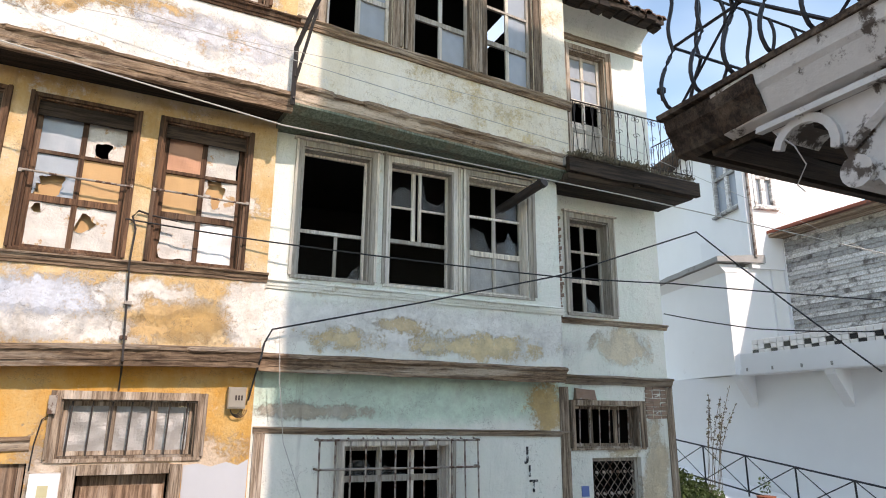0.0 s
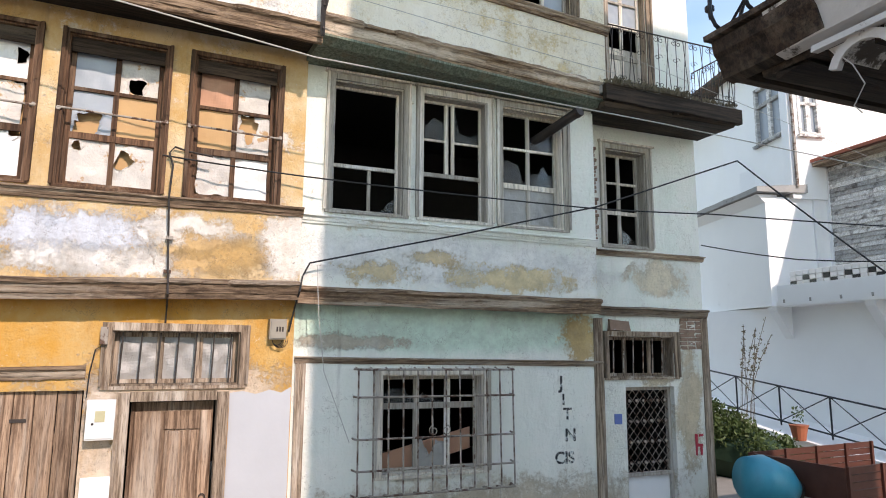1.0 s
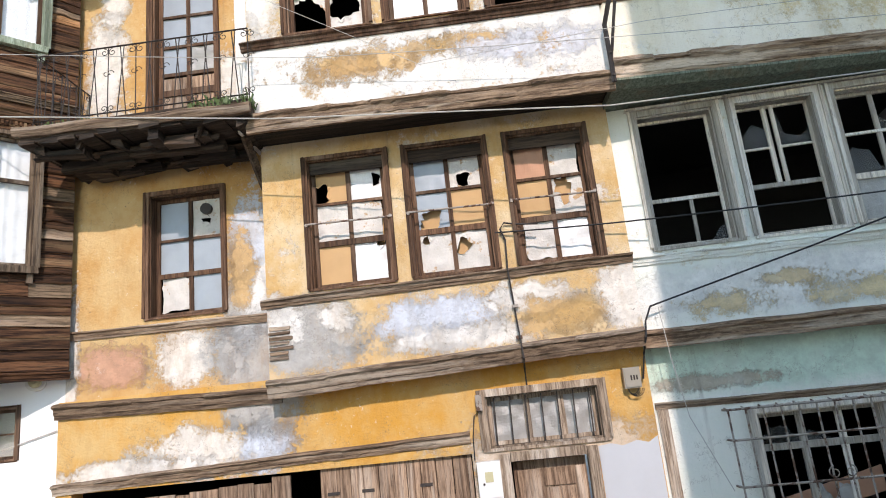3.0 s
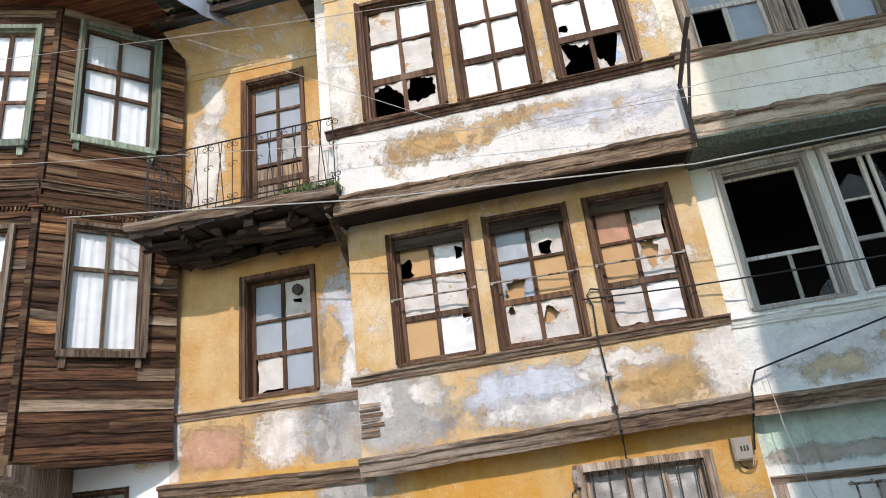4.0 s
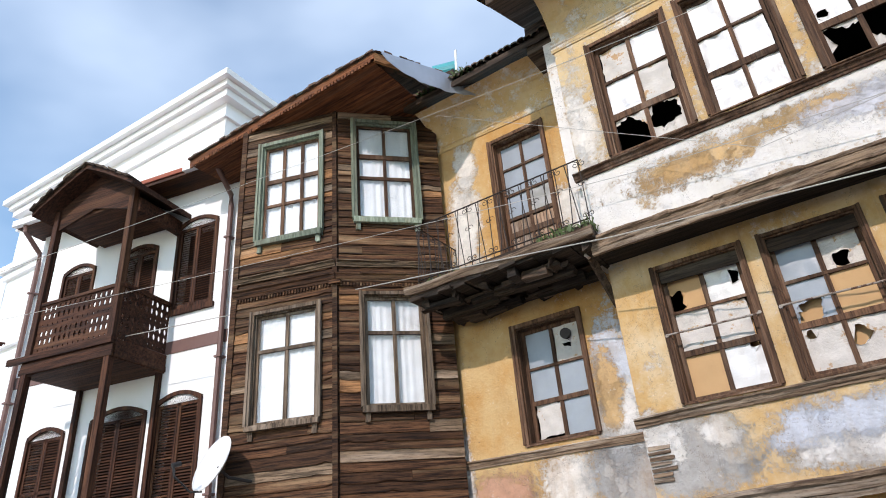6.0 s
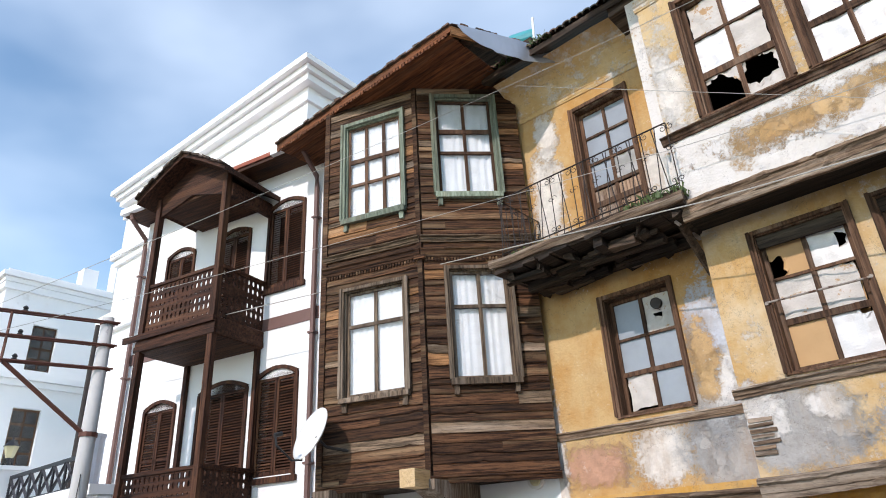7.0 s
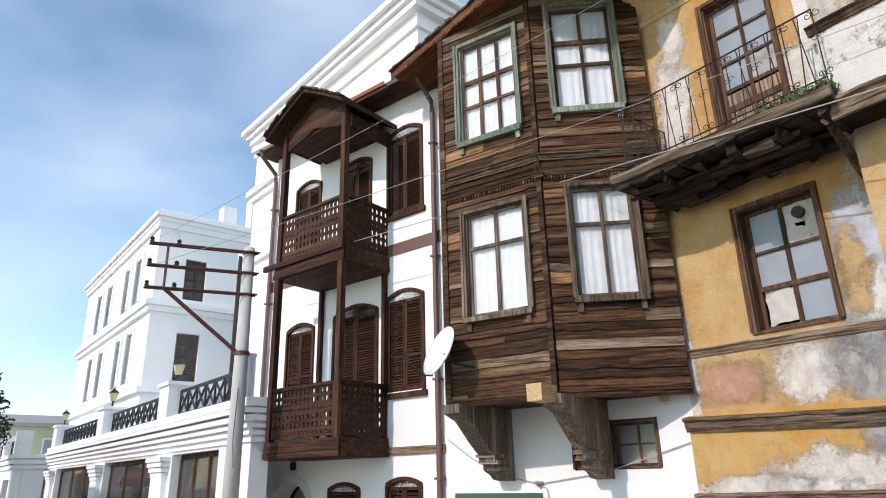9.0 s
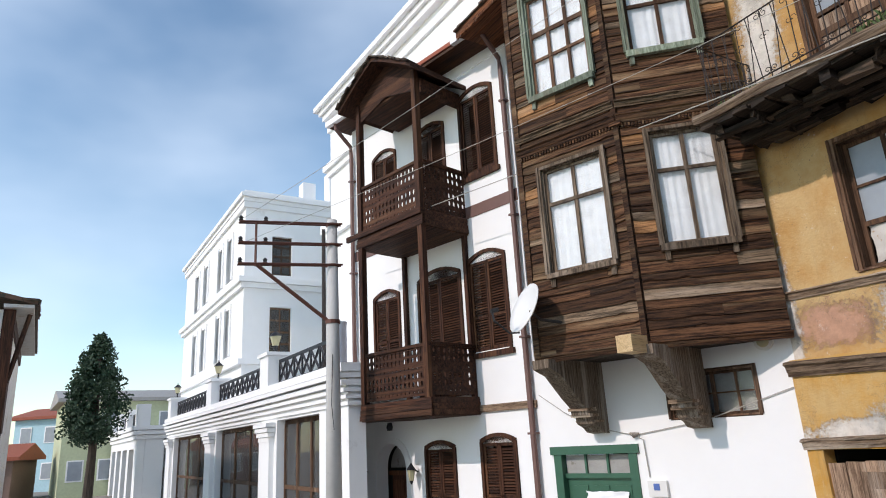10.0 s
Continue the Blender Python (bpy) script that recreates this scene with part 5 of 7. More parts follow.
part("wall", wall(0.012, 1.94, 3.8, 11.2, 0.0, 0.12, RWIN), "board", rf)
g = 0.01
boards(lf, -1.84, -0.045, 3.78, 11.0, [(a - g, b + g, c - 0.02, d + 0.01) for a, b, c, d in LWIN], mats=BMATS, odd=0.10)
boards(rf, 0.045, 1.95, 3.82, 11.1, [(a - g, b + g, c - 0.02, d + 0.01) for a, b, c, d in RWIN], mats=BMATS, odd=0.12)
part("corner_post", box(-0.05, 0.03, -0.045, 0.05, 3.72, 11.1, jit=0.008), "board", lf)
part("corner_post", box(-1.93, -1.83, -0.05, 0.05, 3.72, 10.9, jit=0.008), "board", lf)
for f, x0, x1 in ((lf, -1.9, 0.0), (rf, 0.0, 1.96)):
    mould(f, x0, x1, -0.02, 7.34, 0.18, 0.09, "board", 0.0, "", 0.006)
    mould(f, x0, x1, -0.02, 7.62, 0.12, 0.10, "board_grey", 0.0, "", 0.01)
    mould(f, x0, x1, -0.02, 3.70, 0.12, 0.06, "board", 0.0, "", 0.008)
    n = int((x1 - x0) / 0.055)
    for k in range(n):
        part("dentil", box(x0 + 0.01 + k * 0.055, x0 + 0.038 + k * 0.055, -0.05, -0.02, 7.27, 7.33), "board", f)
part("corbel", box(-0.1, 0.1, -0.08, 0.08, 7.3, 7.36), "board", lf)


def framed(parent, hole, style, mat, case):
    a, b, c, d = hole
    if style == "tall":
        w = window(parent, a, b, c, d, -0.035, mat, TWO, [(0.66, 0.03)], [["pane", "pane"], ["pane", "pane"]], 0.05, 0.06, 0.045, 0.05, case, inset=0.0, label="timber casement with white net curtains")
    elif style == "six":
        w = window(parent, a, b, c, d, -0.035, mat, TWO, [(0.43, 0.03), (0.66, 0.045)], [["pane", "pane"], ["pane", "pane"], ["pane", "pane"]], 0.06, 0.07, 0.05, 0.05, case, inset=0.0, label="green framed casement with white net curtains")
    else:
        w = window(parent, a, b, c, d, -0.035, mat, [(0.34, 0.03), (0.67, 0.03)], [(0.36, 0.025), (0.62, 0.04)], [["pane"] * 3] * 3, 0.06, 0.07, 0.045, 0.05, case, inset=0.0, label="green framed sash window with white net curtains")
    bm = bmesh.new()
    n = 26
    rows = []
    for k in range(n + 1):
        x = a + 0.05 + (b - a - 0.1) * k / n
        yy = 0.092 + 0.014 * math.sin(k * 1.7) + 0.008 * math.sin(k * 4.1 + c)
        rows.append((bm.verts.new((x, yy, c + 0.04)), bm.verts.new((x, yy * 0.5 + 0.045, d - 0.03))))
    for p, q in zip(rows, rows[1:]):
        bm.faces.new((p[0], q[0], q[1], p[1]))
    part("curtain", bm, "curtain", w, "white gathered net curtain", True)
    part("sill", box(a - 0.06, b + 0.06, -0.12, 0.0, c - 0.08, c + 0.01, jit=0.012), case, w)
    part("sill_bracket", box(a - 0.02, a + 0.06, -0.07, 0.0, c - 0.22, c - 0.08, jit=0.008), case, w)
    part("sill_bracket", box(b - 0.06, b + 0.02, -0.07, 0.0, c - 0.22, c - 0.08, jit=0.008), case, w)
    return w


framed(lf, LWIN[0], "tall", "casing", "casing")
framed(lf, LWIN[1], "nine", "wood_brown", "green_timber")
framed(rf, RWIN[0], "tall", "casing", "casing")
framed(rf, RWIN[1], "six", "wood_brown", "green_timber")
for f, x0, x1 in ((lf, -1.9, 0.0), (rf, 0.0, 1.9)):
    # near-black sheets give the oriel its unlit inside
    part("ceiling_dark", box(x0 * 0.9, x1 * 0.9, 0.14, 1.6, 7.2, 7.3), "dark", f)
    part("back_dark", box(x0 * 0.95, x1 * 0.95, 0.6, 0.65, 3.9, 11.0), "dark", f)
# underside of the oriel, its closing side, the whitewashed ground floor
p_l = LM @ Vector((-1.9, 0.04, 0))
p_c = LM @ Vector((0, 0.04, 0))
p_r = RM @ Vector((1.94, 0.04, 0))
q_r = BM @ Vector((0.0, 0.3, 0))
q_l = BM @ Vector((-3.6, 0.3, 0))
for name, z, hgt, mat in (("soffit", 3.74, 0.05, "wood_dark"), ("ceiling", 11.05, 0.06, "wood_dark")):
    bm = bmesh.new()
    lo = [bm.verts.new((p.x, p.y, z)) for p in (p_l, p_c, p_r, q_r, q_l)]
    hi = [bm.verts.new((p.x, p.y, z + hgt)) for p in (p_l, p_c, p_r, q_r, q_l)]
    bm.faces.new(lo)
    bm.faces.new(list(reversed(hi)))
    for i in range(5):
        bm.faces.new((lo[i], lo[(i + 1) % 5], hi[(i + 1) % 5], hi[i]))
    part(name, bm, mat, wh)
bm = bmesh.new()
a, b = p_l, q_l
vs = [bm.verts.new(v) for v in ((a.x, a.y, 3.75), (b.x, b.y, 3.75), (b.x, b.y, 11.0), (a.x, a.y, 11.0))]
vs2 = [bm.verts.new((v.co.x + 0.08, v.co.y + 0.03, v.co.z)) for v in vs]
bm.faces.new(vs)
bm.faces.new(list(reversed(vs2)))
for i in range(4):
    bm.faces.new((vs[i], vs2[i], vs2[(i + 1) % 4], vs[(i + 1) % 4]))
part("side_wall", bm, "board", wh)
gf = face(wh, BM, "ground_floor")
part("wall", wall(-4.66, 0.04, 0, 4.0, 0.0, 0.25, [(-1.93, -0.55, 2.70, 3.42), (-4.28, -2.63, 0, 2.3)]), "white", gf, "whitewashed plaster")
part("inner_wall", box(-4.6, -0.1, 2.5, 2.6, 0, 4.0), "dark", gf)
part("lime_edge", box(-0.02, 0.1, -0.03, 0.05, 1.2, 3.9, jit=0.03), "white", gf)
w = window(gf, -1.93, -0.55, 2.70, 3.42, 0.0, "wood_brown", [(0.5, 0.03), (0.78, 0.02)], [(0.5, 0.012)], [["pane"] * 3, ["pane"] * 3], 0.1, 0.03, 0.04, 0.01, label="low dark window with dusty glass")
part("dusty_sheet", box(-1.9, -0.6, 0.22, 0.225, 2.72, 3.4), "film", w)


def bracket(parent, x):
    """A carved timber bracket under the oriel: a curved strut, stepped scroll foot and a wall post."""
    bm = bmesh.new()
    pr = [(-1.55, 3.74), (-1.55, 3.6), (-1.25, 3.5), (-0.85, 3.15), (-0.62, 2.98), (-0.6, 2.86), (-0.5, 2.86), (-0.46, 2.72), (-0.3, 2.66), (-0.2, 2.58), (0.02, 2.55), (0.02, 3.74)]
    vs = [[bm.verts.new((x + dx, a, b)) for a, b in pr] for dx in (-0.16, 0.16)]
    n = len(pr)
    bm.faces.new(vs[0])
    bm.faces.new(list(reversed(vs[1])))
    for i in range(n):
        bm.faces.new((vs[0][i], vs[1][i], vs[1][(i + 1) % n], vs[0][(i + 1) % n]))
    br = part("bracket", bm, "wood_grey_v", parent, "carved weathered timber bracket")
    for k, (yy, z, d) in enumerate(((-0.62, 2.93, 0.05), (-0.55, 2.83, 0.05), (-0.42, 2.74, 0.04))):
        part("moulding", box(x - 0.19, x + 0.19, yy - 0.03, yy + 0.25, z, z + d, jit=0.006), "wood_grey", br)
    return br


bracket(gf, -3.25)
bk = bracket(gf, -1.45)
part("new_beam_end", box(-1.62, -1.38, -1.95, -1.5, 3.62, 3.86), "wood_cut", bk, "fresh cut beam end")
dn = part("door_frame", box(-4.28, -4.12, -0.03, 0.12, 0, 2.3), "green_paint", gf, "dark green door frame")
part("jamb", box(-2.78, -2.63, -0.03, 0.12, 0, 2.3), "green_paint", dn)
part("lintel", box(-4.34, -2.58, -0.05, 0.12, 2.22, 2.36), "green_paint", dn)
part("transom", box(-4.12, -2.78, 0.05, 0.12, 1.82, 1.9), "green_paint", dn)
for k in range(3):
    x = -4.1 + k * 0.44
    part("pane", box(x, x + 0.40, 0.1, 0.105, 1.9, 2.2), "film", dn)
    part("mullion", box(x + 0.40, x + 0.44, 0.06, 0.12, 1.9, 2.22), "green_paint", dn)
part("leaf", box(-4.12, -2.78, 0.11, 0.15, 0, 1.82), "green_paint", dn)
for k in range(3):
    part("panel", box(-4.0 + k * 0.42, -3.7 + k * 0.42, 0.09, 0.11, 1.0, 1.7), "green_paint", dn)
part("lace_cloth", sheet(-3.75, -2.85, 1.3, 1.62, 0.06, 0.02, None, 0.04, 12), "curtain", dn, "white lace cloth hung on the door")
lm = thing("wall_lamp", "round bulkhead lamp with yellowed glass on whitewash", "lamp", BM)
bm = bmesh.new()
tube(bm, [(-0.33, 0.0, 3.72), (-0.33, -0.07, 3.72)], 0.13, 20)
part("base", bm, "meter", lm)
part("lens", tube(bmesh.new(), [(-0.33, -0.06, 3.72), (-0.33, -0.1, 3.72), (-0.33, -0.12, 3.72)], [0.09, 0.08, 0.04], 16), "lamp_glass", lm)
bx_ = thing("cable_box", "small white plastic box with a blue seal", "box", BM)
part("case", box(-2.47, -2.15, -0.07, 0, 1.55, 1.79), "meter", bx_)
part("seal", box(-2.37, -2.27, -0.08, -0.07, 1.65, 1.75), "blue_plate", bx_)
wc = thing("wall_wire", "thin slack wire tacked across the whitewash", "wire", BM)
part("run", tube(bmesh.new(), [(-4.49, -0.025, 3.3), (-3.96, -0.025, 2.95), (-3.4, -0.025, 2.66), (-2.61, -0.025, 2.5), (-1.39, -0.025, 2.66), (-0.05, -0.025, 3.04)], 0.008, 5), "white_cable", wc)
part("drop", tube(bmesh.new(), [(-2.61, -0.025, 2.5), (-2.47, -0.025, 2.42), (-2.44, -0.025, 1.84)], 0.010, 5), "white_cable", wc)
part("knot", tube(bmesh.new(), [(-2.69, -0.03, 2.53), (-2.61, -0.05, 2.5), (-2.53, -0.03, 2.52)], [0.02, 0.05, 0.02], 6), "white_iron", wc)
# roof of the boarded house: wide boarded eaves, warped tiles, tin patch
VM = pose(-7.76, 6.3, 0, 0, 0, 3.4)
rv = face(wh, VM, "roof_frame")
bm = bmesh.new()
loft(bm, [(0.0, 11.0), (0.0, 11.08), (6.0, 12.9), (6.0, 12.75)], -4.9, 0.05, 0, 0.0, 12, 0.02)
rl = part("roof", bm, "wood_dark", rv, "warped tiled roof with wide boarded eaves")
part("fascia", loft(bmesh.new(), [(-0.03, 10.96), (-0.03, 11.1), (0.0, 11.1), (0.0, 10.96)], -4.95, 0.08, 0, 0.0, 10, 0.012), "soffit_red", rl, "reddish fascia board")
ve = face(rl, pose(0.06, 0.0, 0, 0, 0, 64), "verge")
part("verge_board", box(0.0, 2.0, -0.04, 0.0, 10.9, 11.06, jit=0.01), "board_new", ve)
for k in range(14):
    part("roof_tile", box(k * 0.15, k * 0.15 + 0.14, -0.1 + random.uniform(-0.03, 0.03), 0.3, 11.07 + random.uniform(0, 0.03), 11.12, jit=0.018), "tile", ve)
for k in range(62):
    part("scallop", box(-4.93 + k * 0.08, -4.873 + k * 0.08, -0.034, -0.006, 10.895 + random.uniform(-0.01, 0.01), 10.965, jit=0.006), "soffit_red", rl)
for k in range(34):
    y = 0.03 + k * 0.068
    part("soffit_board", box(-4.88, 0.03, y, y + 0.062, 10.93 + random.uniform(0, 0.006), 10.955, jit=0.003), "soffit_red", rl)
for k in range(30):
    x = -4.95 + k * 0.168
    part("roof_tile", box(x, x + 0.16, -0.09 + random.uniform(-0.02, 0.02), 0.35, 11.08 + random.uniform(0, 0.015), 11.13, jit=0.012), "tile", rl)
bm = bmesh.new()
n = 18
top = [(0.08 + 1.9 * k / n, -0.15 - 0.02 * noise.noise((k * 0.25, 1.0, 2.0)), 11.05) for k in range(n + 1)]
low = [(x, y + 0.03 * math.sin(math.pi * k / n) + 0.02 * noise.noise((k * 0.35, 4.0, 2.0)), 11.0 - 0.36 * math.sin(math.pi * min(1, (k / n) ** 0.7 * 0.72)) + 0.04 * noise.noise((k * 0.9, 1.0, 7.0))) for k, (x, y, z) in enumerate(top)]
va, vb = [bm.verts.new(v) for v in top], [bm.verts.new(v) for v in low]
for a, b, c, d in zip(va, va[1:], vb[1:], vb):
    bm.faces.new((a, b, c, d))
ret = bmesh.ops.extrude_face_region(bm, geom=bm.faces[:])
for e in ret["geom"]:
    if isinstance(e, bmesh.types.BMVert):
        e.co.y += 0.006
part("tin_patch", bm, "tin", ve, "bent sheet of grey tin")
tk = thing("roof_tank", "turquoise plastic drum with a white pipe on the roof", "tank", VM)
part("drum", tube(bmesh.new(), [(0.05, 2.0, 11.98), (0.5, 2.2, 12.02)], 0.2, 16), "turquoise", tk)
part("pipe", tube(bmesh.new(), [(0.55, 2.0, 11.5), (0.6, 2.0, 12.35)], 0.025, 6), "white", tk)
part("cradle", box(-0.1, 0.55, 1.9, 2.3, 11.5, 11.82), "wood_dark", tk)
# satellite dish
ds = thing("satellite_dish", "white satellite dish on a bent arm", "satellite dish", look((-10.70, 5.72, 4.58), (-10.78, 4.74, 5.0)))
bm = bmesh.new()
rings = []
for i in range(6):
    r = 0.44 * i / 5
    rings.append([bm.verts.new((r * 0.92 * math.cos(t), r * math.sin(t), -0.12 * (1 - (i / 5) ** 2) * -1)) for t in (2 * math.pi * k / 28 for k in range(28))] if i else [bm.verts.new((0, 0, 0.12))])
for k in range(28):
    bm.faces.new((rings[0][0], rings[1][k], rings[1][(k + 1) % 28]))
for a, b in zip(rings[1:], rings[2:]):
    for k in range(28):
        bm.faces.new((a[k], b[k], b[(k + 1) % 28], a[(k + 1) % 28]))
ret = bmesh.ops.extrude_face_region(bm, geom=bm.faces[:])
for e in ret["geom"]:
    if isinstance(e, bmesh.types.BMVert):
        e.co.z += 0.012
part("reflector", bm, "meter", ds, smooth=True)
part("arm", tube(bmesh.new(), [(0, -0.42, 0.05), (0, -0.5, -0.1), (0.0, -0.42, -0.42), (0, -0.3, -0.5)], 0.018, 6), "cable", ds)
part("receiver", tube(bmesh.new(), [(0, -0.3, -0.52), (0, -0.22, -0.42)], 0.035, 8), "cable", ds)
part("wall_mount", tube(bmesh.new(), [(0, 0, 0.12), (-0.1, -0.1, 0.3), (-0.3, 0.1, 1.1)], 0.025, 6), "iron", ds)


# ---- the white house with the timber balcony ----
WM = pose(-10.216 * math.sin(radians(16.14)), 10.216 * math.cos(radians(16.14)), 0, 0, 0, 16.14)
vh = thing("balcony_house", "restored white house with dark timber balconies and louvred shutters", "house", WM)
VW = [(-11.46, -10.51, 8.2, 10.1), (-11.5, -10.53, 4.3, 6.2), (-14.85, -13.95, 4.3, 6.0), (-14.75, -13.9, 8.0, 9.75), (-13.15, -11.85, 3.6, 6.1), (-13.0, -12.1, 7.55, 9.8),
      (-13.15, -12.32, 0.9, 2.4), (-11.46, -10.64, 0.9, 2.48)]
part("wall", wall(-15.74, -9.98, 0, 11.1, 0, 0.3, [(*v[:2], v[2], v[3]) for v in VW] + [(-14.95, -13.85, 0, 2.58)]), "white", vh, "smooth white plaster")
part("inner_wall", box(-15.7, -10.0, 0.62, 0.7, 0, 11.0), "dark", vh)
part("side_wall", box(-15.74, -15.5, 0.3, 8.0, 0, 11.0), "white", vh)


def shuttered(parent, hole, rise=0.16, label="pair of dark louvred shutters in an arched opening", deep=0.02):
    """An arched opening with its casing and a pair of louvred shutters, each slat its own."""
    a, b, c, d = hole
    bm = bmesh.new()
    n = 10
    outer, inner = [], []
    for k in range(n + 1):
        s = k / n
        x = a + (b - a) * s
        z = d + rise * (1 - (2 * s - 1) ** 2)
        outer.append((x + (-0.07 + 0.14 * s), z + 0.07))
        inner.append((x, z))
    for p, q, r, s in zip(outer, outer[1:], inner, inner[1:]):
        loft_xz(bm, [p, q, s, r], -0.045, 0.05)
    for x0, x1 in ((a - 0.07, a), (b, b + 0.07)):
        bx(bm, x0, x1, -0.045, 0.05, c - 0.04, d + 0.04)
    bx(bm, a - 0.12, b + 0.12, -0.07, 0.05, c - 0.14, c - 0.03)
    w = part("window", bm, "stain_v", parent, label)
    head = bmesh.new()
    loft_xz(head, inner + [(b, d - 0.02), (a, d - 0.02)], 0.0, 0.03)
    part("arched_head", head, "stain", w)
    mid = (a + b) / 2
    for x0, x1 in ((a, mid - 0.004), (mid + 0.004, b)):
        f = bmesh.new()
        for q in ((x0, x0 + 0.055, c, d), (x1 - 0.055, x1, c, d), (x0, x1, c, c + 0.08), (x0, x1, d - 0.06, d), (x0, x1, c + (d - c) * 0.36, c + (d - c) * 0.36 + 0.05)):
            bx(f, q[0], q[1], -0.02 + deep, 0.02 + deep, q[2], q[3])
        sh = part("shutter", f, "stain_v", w)
        z = c + 0.09
        me = None
        while z < d - 0.09:
            if me is None:
                s = bmesh.new()
                loft(s, [(-0.018, 0.0), (-0.022, 0.006), (0.016, 0.044), (0.02, 0.038)], x0 + 0.05, x1 - 0.05)
                me = mesh_of(s, "slat", "stain")
            o = new("slat", me)
            o.parent = sh
            o.location = (0, deep, z)
            z += 0.056
    return w


for v in VW[:4]:
    shuttered(vh, v)
shuttered(vh, VW[4], 0.18, "wide louvred balcony door in an arched opening")
shuttered(vh, VW[5], 0.14, "louvred balcony door in an arched opening")
for v in VW[6:]:
    shuttered(vh, v, 0.12)
part("band", box(-15.72, -10.0, -0.02, 0.0, 7.24, 7.5), "cap_brown", vh, "brown painted storey band")
part("band", box(-15.74, -9.99, -0.05, 0.0, 3.08, 3.22), "wood_grey", vh, "pale timber storey band")
# arched entrance
bm = bmesh.new()
n = 12
arch = [(-15.1, 0.0)] + [(-14.4 - 0.7 * math.cos(math.pi * k / n), 2.02 + 0.7 * math.sin(math.pi * k / n)) for k in range(n + 1)] + [(-13.7, 0.0)]
inn = [(-14.95, 0.0)] + [(-14.4 - 0.55 * math.cos(math.pi * k / n), 2.02 + 0.55 * math.sin(math.pi * k / n)) for k in range(n + 1)] + [(-13.85, 0.0)]
for p, q, r, s in zip(arch, arch[1:], inn, inn[1:]):
    loft_xz(bm, [p, q, s, r], -0.05, 0.02)
sp = bmesh.new()
for side in (1, -1):
    half = inn[1:8] if side == 1 else inn[7:14]
    corner = [(-14.95, 2.58)] if side == 1 else [(-13.85, 2.58)]
    loft_xz(sp, half + [(-14.4, 2.58)] + corner if side == 1 else [(-14.4, 2.58)] + half + corner, 0.002, 0.3)
part("spandrel", sp, "white", vh)
en = part("entrance_arch", bm, "white", vh, "white moulded entrance arch")
part("door", box(-14.85, -13.9, 0.36, 0.42, 0, 1.85), "red_brown", en, "panelled red-brown door")
part("transom_bar", box(-14.95, -13.85, 0.34, 0.44, 1.85, 1.95), "red_brown", en)
for x in (-14.78, -14.32):
    for z in (0.3, 1.15):
        part("panel", box(x, x + 0.36, 0.34, 0.36, z, z + 0.6), "red_brown", en)
bm = bmesh.new()
loft_xz(bm, inn[1:-1], 0.40, 0.406)
part("fanlight", bm, "film", en)
for x in (-15.35, -13.5):
    ln = thing("wall_lantern", "black iron wall lantern with yellowed glass", "lantern", WM, "lanterns at the entrance")
    part("arm", tube(bmesh.new(), [(x, 0, 1.95), (x, -0.12, 2.0), (x, -0.2, 2.02)], 0.015, 6), "black_iron", ln)
    part("glass", turned(bmesh.new(), [(0.05, 1.78), (0.09, 2.0)], x, -0.2, 6), "lamp_glass", ln)
    part("cap", turned(bmesh.new(), [(0.11, 2.0), (0.05, 2.08), (0.012, 2.14)], x, -0.2, 6), "black_iron", ln)
    part("foot", turned(bmesh.new(), [(0.01, 1.7), (0.05, 1.78)], x, -0.2, 6), "black_iron", ln)
part("plaque", turned(bmesh.new(), [(0.06, 2.86), (0.08, 2.94), (0.05, 3.04)], -14.4, -0.04, 8), "black_iron", vh)
# balconies
BX0, BX1, BY = -13.68, -11.5, -1.3


def fretwork(parent, x0, x1, y, z0, z1, along=True):
    """A fret-cut balustrade board: rows of pierced circles, as a lattice of thin pieces round the holes."""
    bm = bmesh.new()
    n, m = max(4, round((x1 - x0) / 0.13)), 6
    dx, dz = (x1 - x0) / n, (z1 - z0) / m
    for i in range(n):
        for j in range(m):
            cx, cz = x0 + dx * (i + 0.5), z0 + dz * (j + 0.5)
            rx, rz = (dx * 0.26, dz * 0.36) if j % 3 else (dx * 0.12, dz * 0.14)
            ring = [(cx + rx * math.cos(a), cz + rz * math.sin(a)) for a in (math.pi / 4 + k * math.pi / 4 for k in range(8))]
            rim = [(cx + dx / 2, cz + dz / 2), (cx, cz + dz / 2), (cx - dx / 2, cz + dz / 2), (cx - dx / 2, cz), (cx - dx / 2, cz - dz / 2), (cx, cz - dz / 2), (cx + dx / 2, cz - dz / 2), (cx + dx / 2, cz)]
            for k in range(8):
                q = [rim[k], rim[(k + 1) % 8], ring[(k + 1) % 8], ring[k]]
                for yy in (y - 0.01, y + 0.01):
                    bm.faces.new([bm.verts.new((px, yy, pz) if along else (yy, px, pz)) for px, pz in q])
                bm.faces.new([bm.verts.new((px, yy, pz) if along else (yy, px, pz)) for (px, pz), yy in ((ring[k], y - 0.01), (ring[(k + 1) % 8], y - 0.01), (ring[(k + 1) % 8], y + 0.01), (ring[k], y + 0.01))])
    part("fretwork_panel", bm, "stain", parent, "fret-cut pierced board")


